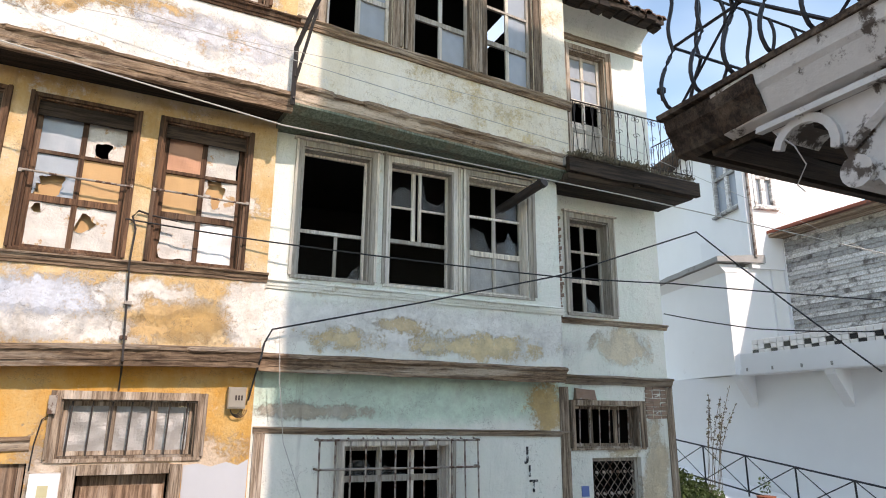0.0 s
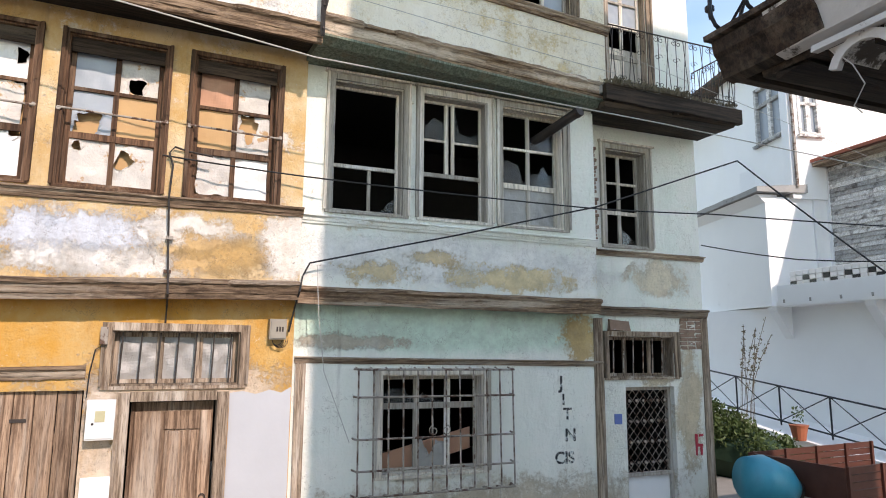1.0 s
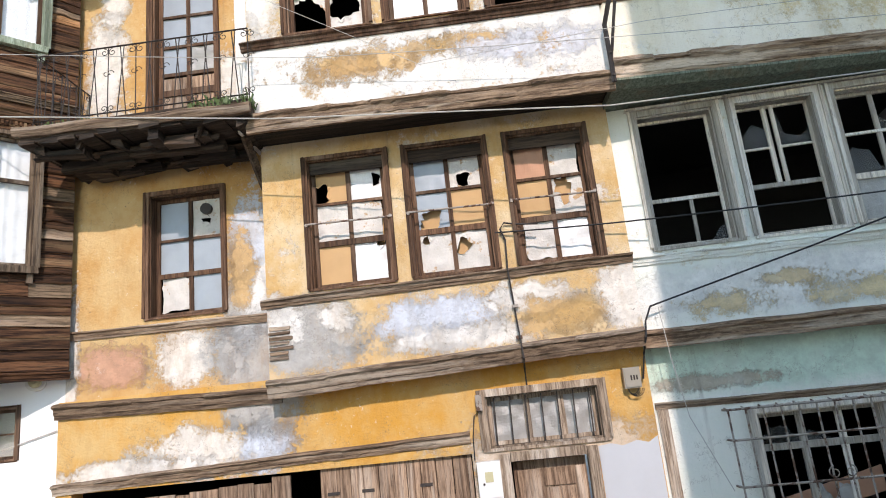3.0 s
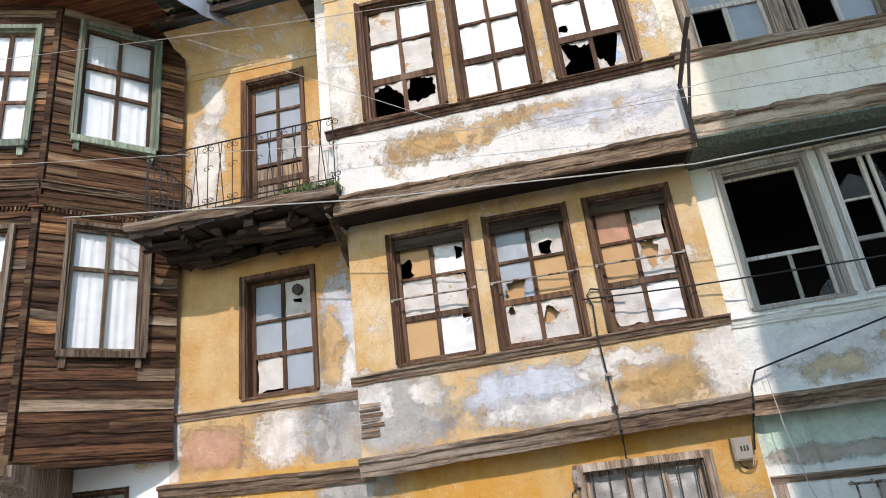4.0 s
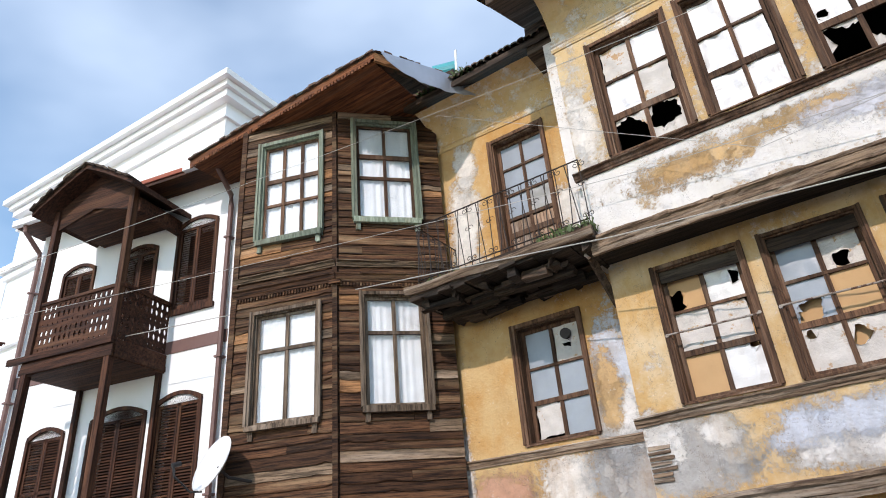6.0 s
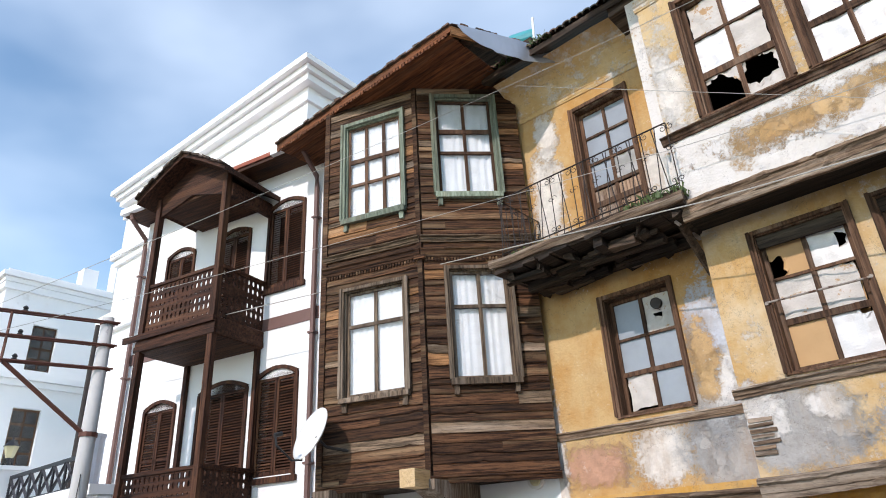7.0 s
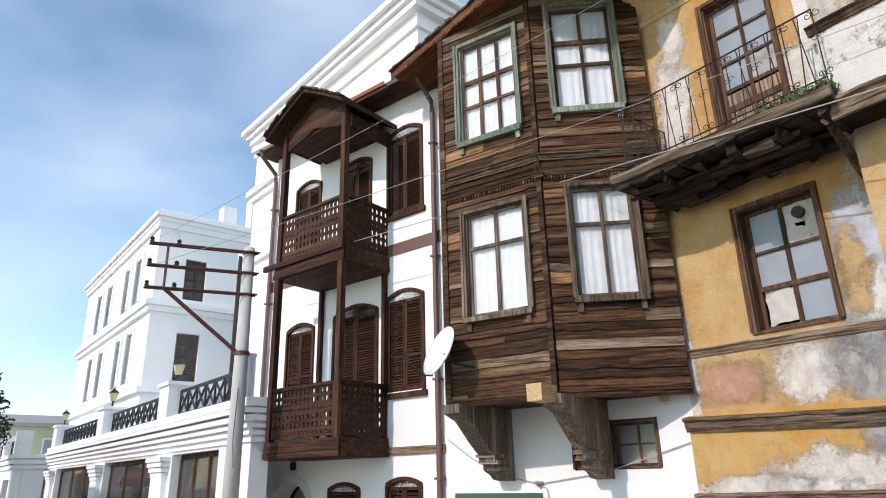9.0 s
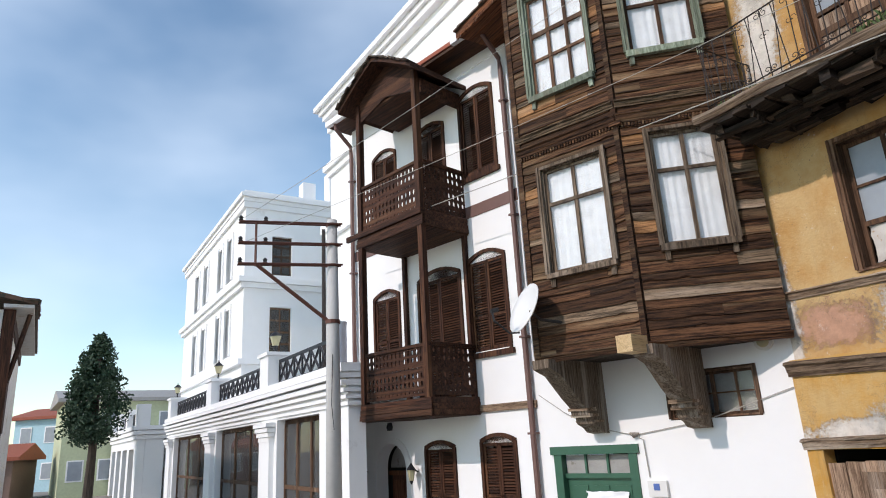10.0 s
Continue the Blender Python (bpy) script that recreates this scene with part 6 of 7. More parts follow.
bl = thing("timber_balcony", "two-storey dark timber balcony with fret-cut balustrades and a gabled canopy", "balcony", WM)
for z, rail in ((3.04, 4.44), (6.86, 8.34)):
    fl = bmesh.new()
    bx(fl, BX0 - 0.03, BX1 + 0.03, BY - 0.04, -0.01, z, z + 0.36)
    deck = part("deck", fl, "stain", bl)
    for k in range(3):
        part("apron_board", box(BX0 - 0.06 + 0.01 * k, BX1 + 0.06 - 0.01 * k, BY - 0.075 + 0.012 * k, BY - 0.04, z + 0.02 + k * 0.115, z + 0.125 + k * 0.115, jit=0.004), "stain", deck)
        part("apron_board", box(BX1 + 0.03, BX1 + 0.065 - 0.01 * k, BY, -0.02, z + 0.02 + k * 0.115, z + 0.125 + k * 0.115, jit=0.004), "stain", deck)
    zf = z + 0.4
    fretwork(bl, BX0 + 0.05, BX1 - 0.06, BY, zf, rail - 0.05)
    fretwork(bl, BY + 0.04, -0.03, BX1, zf, rail - 0.05, False)
    part("handrail", box(BX0, BX1 + 0.02, BY - 0.04, BY + 0.04, rail - 0.05, rail + 0.02, jit=0.004), "stain", bl)
    part("handrail", box(BX1 - 0.04, BX1 + 0.04, BY + 0.04, -0.02, rail - 0.05, rail + 0.02), "stain", bl)
for x in (BX0 + 0.06, BX1 - 0.06):
    part("post", box(x - 0.065, x + 0.065, BY - 0.065, BY + 0.065, 3.4, 6.88, jit=0.004), "stain_v", bl)
    part("post", box(x - 0.065, x + 0.065, BY - 0.065, BY + 0.065, 7.2, 10.5, jit=0.004), "stain_v", bl)
    part("wall_post", box(x - 0.05, x + 0.05, -0.1, -0.01, 3.4, 7.1), "stain_v", bl)
part("projecting_beam", box(BX0 - 0.4, BX1 + 0.05, BY - 0.12, BY - 0.05, 7.12, 7.24, jit=0.006), "stain", bl)
mid = (BX0 + BX1) / 2
bm = bmesh.new()
crown = [(mid - 1.36 + 0.272 * k, 10.32 + 0.78 * (1 - abs(k / 5 - 1) ** 1.12)) for k in range(11)]      # the canopy's low arch
loft_xz(bm, [(BX0, 10.0)] + [(min(max(x, BX0), BX1), z + 0.02) for x, z in crown] + [(BX1, 10.0), (BX1 - 0.4, 10.12), (mid, 10.32), (BX0 + 0.4, 10.12)], BY - 0.02, BY + 0.03)
part("gable_board", bm, "stain", bl, "arched dark gable board")
bm = bmesh.new()
loft_xz(bm, crown + [(x, z + 0.12) for x, z in reversed(crown)], BY - 0.4, 0.1)
part("canopy_roof", bm, "stain", bl, "arched boarded canopy")
for (xa, za), (xb, zb) in zip(crown, crown[1:]):
    for t in (0.0, 0.5):
        x, z = xa + (xb - xa) * t, za + (zb - za) * t + 0.1
        part("shingle", box(x, x + 0.13, BY - 0.46 + random.uniform(-0.03, 0.02), BY - 0.15, z, z + 0.05, jit=0.015, tilt=(zb - za) / 2), "wood_dark", bl)
part("ceiling", box(BX0, BX1, BY + 0.04, -0.02, 10.24, 10.3), "stain", bl)
part("side_beam", box(BX1 - 0.06, BX1 + 0.06, BY + 0.07, -0.02, 9.98, 10.3), "stain", bl)
# eaves, gutter, downpipes
part("soffit", box(-15.95, -9.95, -0.6, 0.1, 11.08, 11.14), "stain", vh, "dark boarded soffit")
part("gutter", box(-16.0, BX0 - 0.5, -0.72, -0.58, 11.1, 11.26), "white", vh, "white gutter")
part("gutter", box(BX1 + 0.55, -9.9, -0.72, -0.58, 11.1, 11.26), "white", vh, "white gutter")
bm = bmesh.new()
loft(bm, [(-0.6, 11.2), (-0.6, 11.3), (4.0, 13.0), (4.0, 12.85)], -16.0, -9.9)
part("roof", bm, "tile_red", vh, "red tiled roof")
for x in (-10.08, -15.66):
    dp = thing("downpipe", "red-brown painted downpipe with brackets", "downpipe", WM)
    part("pipe", tube(bmesh.new(), [(x, -0.62, 11.1), (x, -0.6, 10.95), (x, -0.12, 10.55), (x, -0.1, 10.3), (x, -0.1, 0.1)], 0.055, 8), "cap_brown", dp)
    for z in (9.5, 6.9, 4.4, 2.6):
        part("clip", box(x - 0.075, x + 0.075, -0.17, 0.0, z, z + 0.04), "cap_brown", dp)


# ---- the long white hotel down the street ----
def frame_at(deg, off):
    return pose(-off * math.sin(radians(deg)), off * math.cos(radians(deg)), 0, 0, 0, deg)


TM = frame_at(4.0, 5.545)
hotel = thing("white_hotel", "long white classical building with a shop-front terrace and cornices", "building", TM)
COLS = [-16.4, -21.2, -28.6, -37.6]
part("terrace_wall", wall(-38.6, -15.4, 0, 4.0, 0, 0.4, [(b + 0.75, a - 0.75, 0.0, 3.35) for a, b in zip(COLS, COLS[1:])]), "white", hotel)
part("terrace_floor", box(-38.6, -15.4, 0.0, 5.0, 4.0, 4.2), "white", hotel)
part("shop_interior", box(-38.5, -15.5, 2.6, 2.8, 0, 4.0), "concrete", hotel)
for k, (z, d, h) in enumerate(((3.42, 0.05, 0.10), (3.56, 0.10, 0.10), (3.70, 0.15, 0.10), (3.84, 0.20, 0.14), (4.0, 0.28, 0.12), (4.14, 0.2, 0.2))):
    part("cornice", box(-38.8, -15.3, -d, 0.3, z, z + h - 0.02), "white", hotel)
for x in COLS:
    if x > -17:
        continue
    part("pilaster", box(x - 0.5, x + 0.5, -0.14, 0.1, 0, 2.8), "white", hotel)
    for k in range(4):
        part("capital", box(x - 0.52 - 0.05 * k, x + 0.52 + 0.05 * k, -0.16 - 0.04 * k, 0.1, 2.8 + k * 0.13, 2.92 + k * 0.13), "white", hotel)
    part("pedestal", box(x - 0.42, x + 0.42, -0.18, 0.5, 4.3, 5.2), "white", hotel)
    part("pedestal_cap", box(x - 0.5, x + 0.5, -0.24, 0.56, 5.2, 5.3), "white", hotel)
    ln = thing("pedestal_lantern", "black iron lantern on a white pedestal", "lantern", TM, "terrace lanterns")
    part("stem", turned(bmesh.new(), [(0.1, 5.3), (0.035, 5.36), (0.03, 5.5), (0.07, 5.54)], x, 0.15, 8), "black_iron", ln)
    part("glass", turned(bmesh.new(), [(0.09, 5.54), (0.17, 5.82)], x, 0.15, 6), "lamp_glass", ln)
    part("cap", turned(bmesh.new(), [(0.2, 5.82), (0.1, 5.92), (0.03, 5.97), (0.012, 6.06)], x, 0.15, 6), "black_iron", ln)
for a, b in zip(COLS, COLS[1:]):
    x0, x1 = b + 0.8, a - 0.8
    wdw = part("shop_window", box(x0, x1, 0.22, 0.28, 3.22, 3.35), "wood_brown", hotel, "brown framed shop window")
    for k in range(4):
        x = x0 + (x1 - x0) * k / 3
        part("mullion", box(max(x0, x - 0.05), min(x1, x + 0.05), 0.2, 0.3, 0.0, 3.25), "wood_brown", wdw)
    for z in (1.55, 0.4):
        part("transom", box(x0, x1, 0.21, 0.29, z, z + 0.1), "wood_brown", wdw)
    part("pane", box(x0, x1, 0.24, 0.25, 0.0, 3.25), "shop", wdw)
    fe = part("terrace_railing", box(b + 0.45, a - 0.45, 0.12, 0.18, 4.98, 5.06), "black_iron", hotel, "black railing of crossed bars")
    part("bottom_rail", box(b + 0.45, a - 0.45, 0.12, 0.18, 4.38, 4.44), "black_iron", fe)
    n = max(3, round((a - b - 0.9) / 0.62))
    for k in range(n):
        p0 = b + 0.45 + (a - b - 0.9) * k / n
        p1 = b + 0.45 + (a - b - 0.9) * (k + 1) / n
        part("upright", box(p0 - 0.03, p0 + 0.03, 0.13, 0.17, 4.4, 5.0), "black_iron", fe)
        for za, zb in ((4.42, 5.0), (5.0, 4.42)):
            part("cross_bar", tube(bmesh.new(), [(p0, 0.15, za), (p1, 0.15, zb)], 0.035, 4), "black_iron", fe)
# tower behind the terrace
TX0, TX1, TY = -55.2, -37.5, 3.255
TW = [(-41.5, -40.3), (-43.9, -42.8), (-48.3, -47.0), (-51.2, -49.9)]
part("wall", wall(TX0, TX1, 4.0, 16.6, TY, TY + 0.5, [(a, b, z0, z1) for a, b in TW for z0, z1 in ((12.3, 15.0), (7.8, 10.6))]), "white", hotel)
# near-black core stands in for unlit rooms behind the tower windows
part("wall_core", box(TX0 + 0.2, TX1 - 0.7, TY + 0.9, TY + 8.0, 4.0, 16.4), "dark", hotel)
for a, b in TW:
    for z0, z1 in ((12.3, 15.0), (7.8, 10.6)):
        wdw = part("window", box(a, b, TY + 0.3, TY + 0.34, z0, z1), "wood_brown", hotel)
        part("pane", box(a + 0.1, b - 0.1, TY + 0.28, TY + 0.3, z0 + 0.1, z1 - 0.1), "shop", wdw)
        part("surround", box(a - 0.25, a, TY - 0.1, TY + 0.1, z0, z1 + 0.2), "white", wdw)
        part("surround", box(b, b + 0.25, TY - 0.1, TY + 0.1, z0, z1 + 0.2), "white", wdw)
for z, d, h in ((16.5, 0.35, 0.25), (16.25, 0.2, 0.25), (15.9, 0.15, 0.35), (11.5, 0.35, 0.3), (11.2, 0.2, 0.3), (7.0, 0.25, 0.3), (16.75, 0.1, 0.2)):
    part("cornice", box(TX0 - d, TX1 + d, TY - d, TY + 6, z, z + h - 0.01), "white", hotel)
sf = face(hotel, pose(TX1, TY, 0, 0, 0, 90), "tower_side")
SW = [(1.54, 2.7, 12.05, 14.35), (1.46, 2.7, 7.45, 10.2)]
part("side_wall", wall(0.5, 9.0, 4.0, 16.6, -0.0, 0.5, SW), "white", sf)
for a, b, c, d in SW:
    wdw = part("window", box(a, b, 0.2, 0.26, c, d), "wood_brown", sf, "brown timber window")
    for k in range(2):
        for j in range(4):
            x, z = a + 0.1 + k * (b - a - 0.1) / 2, c + 0.1 + j * (d - c - 0.1) / 4
            part("pane", box(x, x + (b - a) / 2 - 0.14, 0.18, 0.2, z, z + (d - c) / 4 - 0.14), "shop", wdw)
part("chimney", box(TX1 - 1.5, TX1 - 0.7, TY + 3.6, TY + 4.4, 16.8, 18.3), "white", hotel)
part("chimney", box(TX1 - 0.8, TX1 + 0.1, TY + 5.0, TY + 5.8, 16.8, 18.9), "white", hotel)
# higher block behind the balcony house
KM = frame_at(6.0, 12.0)
blk = thing("white_block", "tall white plastered block with stepped cornices", "building", KM)
part("body", box(-29.6, -16.9, 0.0, 10.0, 0, 18.4), "white", blk)
for z, d, h in ((18.85, 0.65, 0.25), (18.6, 0.45, 0.25), (18.3, 0.3, 0.3), (17.6, 0.12, 0.35), (15.5, 0.3, 0.3), (15.2, 0.15, 0.3), (12.0, 0.2, 0.3)):
    part("cornice", box(-29.6 - d, -16.9 + d, -d, 10, z, z + h - 0.01), "white", blk)
part("wing", box(-33.5, -29.6, 1.5, 9.0, 0, 13.6), "white", blk)
part("wing_cornice", box(-33.8, -29.6, 1.2, 9.0, 13.6, 14.1), "white", blk)
part("wing_cornice", box(-33.6, -29.6, 1.35, 9.0, 13.2, 13.6), "white", blk)
for x in (-32.6, -30.6):
    part("chimney", box(x, x + 0.5, 2.0, 2.6, 14.1, 15.3), "white", blk)
# flat near-black patch paints the vent's shaded depth
part("dark_vent_patch", box(-17.6, -17.1, -0.02, 0.1, 14.0, 15.2), "dark", blk)

# ---- pole ----
PX, PY = -15.17, 3.94
pole = thing("utility_pole", "grey concrete utility pole with rusty triple cross-arms", "utility pole", pose(PX, PY, 0))
part("mast", turned(bmesh.new(), [(0.17, 0), (0.14, 4.5), (0.11, 7.36)], 0, 0, 16), "pole", pole, smooth=True)
AX, AY = -0.33, -1.92
for z in (7.24, 6.78, 6.32):
    for s in (-0.06, 0.06):
        part("cross_arm", tube(bmesh.new(), [(0.35 * -AX + s, 0.18, z), (AX + s, AY, z)], 0.022, 4), "rust_steel", pole)
    for q in (0.98, 0.72):
        ins = part("insulator", turned(bmesh.new(), [(0.03, z), (0.05, z + 0.05), (0.03, z + 0.07), (0.05, z + 0.1), (0.02, z + 0.14)], AX * q, AY * q, 8), "cable", pole)
    part("collar", turned(bmesh.new(), [(0.135, z - 0.03), (0.135, z + 0.03)], 0, 0, 12), "rust_steel", pole)
part("spacer", tube(bmesh.new(), [(AX * 0.82, AY * 0.82, 7.26), (AX * 0.82, AY * 0.82, 6.28)], 0.025, 4), "rust_steel", pole)
for s in (-0.05, 0.05):
    part("brace", tube(bmesh.new(), [(AX * 0.8 + s, AY * 0.8, 6.3), (s, -0.1, 5.12)], 0.025, 4), "rust_steel", pole)
part("brace_collar", turned(bmesh.new(), [(0.16, 5.06), (0.16, 5.14)], 0, 0, 12), "rust_steel", pole)
part("step_wire", tube(bmesh.new(), [(0.13, -0.05, 4.4), (0.2, -0.1, 3.4), (0.35, -0.1, 2.9)], 0.008, 4), "cable", pole)
bp = thing("back_pole", "slim dark steel pole behind the railing", "pole", pose(-20.6, 5.4, 0))
part("mast", turned(bmesh.new(), [(0.07, 0), (0.06, 9.0)], 0, 0, 8), "iron", bp)
dt = thing("vent_duct", "bright zinc duct beside the white house", "duct", WM)
part("duct", tube(bmesh.new(), [(-16.05, -0.3, 0.2), (-16.05, -0.3, 5.6)], 0.2, 14), "tin", dt)
part("lid", tube(bmesh.new(), [(-16.05, -0.3, 5.6), (-16.05, -0.3, 5.66)], 0.22, 14), "tin", dt)

# ---- end of the street ----
def far_house(name, label, m, wd, dp, h, mat, storeys, bays, roof="tile_red"):
    ob = thing(name, label, "house", m)
    part("wall", box(0, wd, 0, dp, 0, h), mat, ob)
    part("roof", loft(bmesh.new(), [(-0.5, h), (-0.5, h + 0.25), (dp / 2, h + 1.2), (dp + 0.5, h + 0.25), (dp + 0.5, h)], -0.5, wd + 0.5), roof, ob)
    for s in range(storeys):
        for b in range(bays):
            x, z = wd * (b + 0.5) / bays, h * (s + 0.32) / storeys
            w = part("window", box(x - 0.55, x + 0.55, -0.06, 0.02, z, z + 1.5), "white", ob)
            part("pane", box(x - 0.45, x + 0.45, -0.08, -0.05, z + 0.1, z + 1.4), "greyglass", w)
    return ob


M["lime_wall"] = plain("pale_lime_plaster", (0.52, 0.56, 0.36), 0.9)
M["sky_wall"] = plain("pale_blue_plaster", (0.42, 0.62, 0.68), 0.9)
M["brown_wall"] = plain("brown_plaster", (0.22, 0.14, 0.11), 0.9)
far_house("lime_house", "pale lime two-storey house with a flat eave", pose(-58.0, -2.7, 0, 0, 0, 96), 10.0, 9.0, 6.7, "lime_wall", 2, 5, "concrete")
far_house("blue_house", "pale blue two-storey house at the bend", pose(-76.0, -7.4, 0, 0, 0, 60), 7.0, 7.0, 6.4, "sky_wall", 2, 3)
far_house("brown_house", "low brown house with a red roof", pose(-60.0, -11.5, 0, 0, 0, 80), 6.0, 6.0, 2.8, "brown_wall", 1, 3)
ann = thing("white_annex", "low white annex with pilasters and black railings", "building", pose(-58.0, 0.55, 0, 0, 0, 4))
part("wall", wall(0, 15.0, 0, 4.0, 0, 0.4, [(1.2 + 3.4 * k, 3.6 + 3.4 * k, 0, 3.0) for k in range(4)]), "white", ann)
# near-black sheet makes the annex openings look unlit
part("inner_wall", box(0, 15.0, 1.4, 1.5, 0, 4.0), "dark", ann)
part("end_wall", box(14.6, 15.0, 0.41, 5.0, 0, 4.0), "white", ann)
for z, d in ((3.5, 0.1), (3.75, 0.2), (4.0, 0.28)):
    part("cornice", box(-0.1, 15.0 + d, -d, 5, z, z + 0.22), "white", ann)
for k in range(4):
    part("pedestal", box(0.2 + 4.7 * k, 1.0 + 4.7 * k, -0.1, 0.6, 4.2, 5.4), "white", ann)
    if k < 3:
        part("railing", box(1.0 + 4.7 * k, 4.9 + 4.7 * k, 0.2, 0.3, 4.95, 5.05), "black_iron", ann)
        for i in range(8):
            part("upright", box(1.1 + 4.7 * k + i * 0.5, 1.25 + 4.7 * k + i * 0.5, 0.2, 0.3, 4.2, 5.0), "black_iron", ann)


def clumps(bm, centre, rad, count, size, squash=1.0):
    for _ in range(count):
        d = Vector((random.gauss(0, 1), random.gauss(0, 1), random.gauss(0, 1))).normalized() * rad * random.uniform(0.45, 1.0)
        p = Vector(centre) + Vector((d.x, d.y, d.z * squash))
        s = size * random.uniform(0.6, 1.4)
        a = Vector((random.gauss(0, 1), random.gauss(0, 1), random.gauss(0, 1))).normalized()
        b = a.cross(Vector((random.gauss(0, 1), random.gauss(0, 1), 0.3))).normalized()
        bm.faces.new([bm.verts.new(p + v) for v in (a * s, b * s * 0.5, -a * s, -b * s * 0.5)])


tree = thing("conifer", "dark green conifer with a tapering ragged crown", "tree", pose(-42.0, -0.6, 0))
part("trunk", tube(bmesh.new(), [(0, 0, 0), (0.1, 0.05, 3.0), (0.25, 0, 6.5), (0.3, 0, 8.8)], [0.26, 0.2, 0.13, 0.04], 10), "bark", tree)
bm = bmesh.new()
for k in range(190):
    t = random.random() ** 1.2
    z = 3.7 + 5.2 * t
    r = (2.05 * (1 - t) ** 0.75 + 0.12) * min(1, (t + 0.12) * 3.2)
    a = random.uniform(0, 6.28)
    rr = r * random.uniform(0.3, 1.0)
    clumps(bm, (rr * math.cos(a) + 0.2, rr * math.sin(a), z), 0.46 * (1.15 - 0.5 * t), 60, 0.10, 1.3)
part("crown", bm, "needle", tree)
for k in range(7):
    a = k * 0.9
    part("limb", tube(bmesh.new(), [(0.15, 0, 4.0 + k * 0.5), (0.15 + 1.2 * math.cos(a), 1.2 * math.sin(a), 4.5 + k * 0.5)], [0.07, 0.02], 5), "bark", tree)
hill = bmesh.new()
for k in range(60):
    clumps(hill, (-150 + random.uniform(-4, 4), -34 + k * 0.9, 2.5 + 2.0 * noise.noise((k * 0.3, 0, 0))), 2.2, 90, 0.5)
solo("far_woods", hill, "leaf", "hazy green woods behind the houses", "woods", kind="stuff")
# house at the near side of the street, far end
lh = thing("eaves_house", "cream house with dark timber trim and a red tiled eave", "house", pose(-22.2, -2.45, 0, 0, 0, 184))
part("wall", box(0, 9, 0.1, 6, 0, 6.5), "cream", lh)
part("corner_post", box(-0.05, 0.2, 0.02, 0.3, 0, 6.5), "stain_v", lh)
part("trim", box(0, 9, 0.04, 0.1, 6.1, 6.45), "stain", lh)
part("roof", loft(bmesh.new(), [(-0.45, 6.6), (-0.45, 6.7), (3, 7.5), (3, 7.3)], -0.35, 9.3), "tile", lh)
part("soffit", box(-0.3, 9.2, -0.38, 0.3, 6.52, 6.6), "cream", lh)
part("window", box(0.8, 1.7, 0.05, 0.12, 3.4, 5.2), "stain_v", lh)
part("strut", tube(bmesh.new(), [(0.05, 0.05, 4.6), (0.05, -0.3, 6.4)], 0.06, 4), "stain_v", lh)
for k in range(14):
    part("roof_tile", box(-0.4 + k * 0.2, -0.22 + k * 0.2, -0.5 + random.uniform(-0.02, 0.02), -0.1, 6.7, 6.76, jit=0.012), "tile", lh)
# unseen walls on the camera's side; the tall corner one shades the mint house
op = thing("opposite_wall", "unseen low plain wall closing the street", "house", pose(-4.65, -1.5, 0))
part("wall", box(0.0, 6.0, -1.5, 0.0, 0, 5.6), "white", op)
part("plinth", box(-0.03, 6.03, -1.5, 0.04, 0, 0.6), "concrete", op)
# height and thinness of this slab are set by the shadow it casts
o2 = thing("corner_house", "unseen corner house carrying a wooden balcony, a tall thin slab for its shade", "house", pose(1.95, -1.48, 0))
part("wall", box(0.0, 7.5, -0.8, 0.0, 0, 16.0), "white", o2)
part("plinth", box(-0.03, 7.5, -0.8, 0.04, 0, 0.6), "concrete", o2)
# ---- near balcony overhead ----
nb = thing("wooden_balcony", "weathered white wooden balcony with a bowed wrought-iron railing", "balcony")
part("deck", box(1.5, 6.5, -1.46, 3.0, 4.56, 4.66, jit=0.01), "wood_dark", nb)
part("deck_edge", box(1.39, 1.52, -1.46, 3.06, 4.672, 4.70, jit=0.006), "wood_dark", nb)
part("front_edge", box(1.52, 6.5, 2.98, 3.06, 4.672, 4.70, jit=0.006), "wood_dark", nb)
part("side_fascia", loft(bmesh.new(), [(1.41, 4.668), (1.425, 4.58), (1.45, 4.55), (1.50, 4.42), (1.58, 4.40), (1.58, 4.668)], -1.46, 2.62, 1, 0.0, 24, 0.012), "flaked", nb, "flaking white fascia board")
part("fascia_tip", loft(bmesh.new(), [(1.412, 4.667), (1.427, 4.58), (1.452, 4.55), (1.50, 4.43), (1.58, 4.41), (1.58, 4.667)], 2.625, 3.02, 1, 0.0, 10, 0.02), "wood_dark", nb, "bare brown rotten end of the fascia")
part("front_fascia", box(1.59, 6.5, 2.94, 3.0, 4.41, 4.66, jit=0.006), "wood_dark", nb)
part("moulding", box(1.50, 1.56, -1.4, 2.4, 4.33, 4.37, jit=0.008), "flaked", nb)
for k, y in enumerate((2.5, 1.9, 1.3)):
    part("joist", box(1.6, 6.4, y, y + 0.14, 4.40, 4.55, jit=0.012), "wood_dark", nb)
part("boarding", box(1.6, 6.4, -1.4, 2.8, 4.36, 4.40, jit=0.008), "wood_dark", nb)
bm = bmesh.new()
pr = [(2.34, 4.33)] + [(2.14 + 0.17 * math.cos(a), 4.14 + 0.17 * math.sin(a)) for a in (k * math.pi / 10 for k in range(2, 11))]
pr += [(1.93, 4.0), (1.97, 3.92), (1.9, 3.84), (1.8, 3.86), (1.74, 3.75), (1.4, 3.6), (-1.4, 3.0), (-1.4, 4.33)]
va = [bm.verts.new((1.56, a, b)) for a, b in pr]
vb = [bm.verts.new((1.86, a, b)) for a, b in pr]
bm.faces.new(va)
bm.faces.new(list(reversed(vb)))
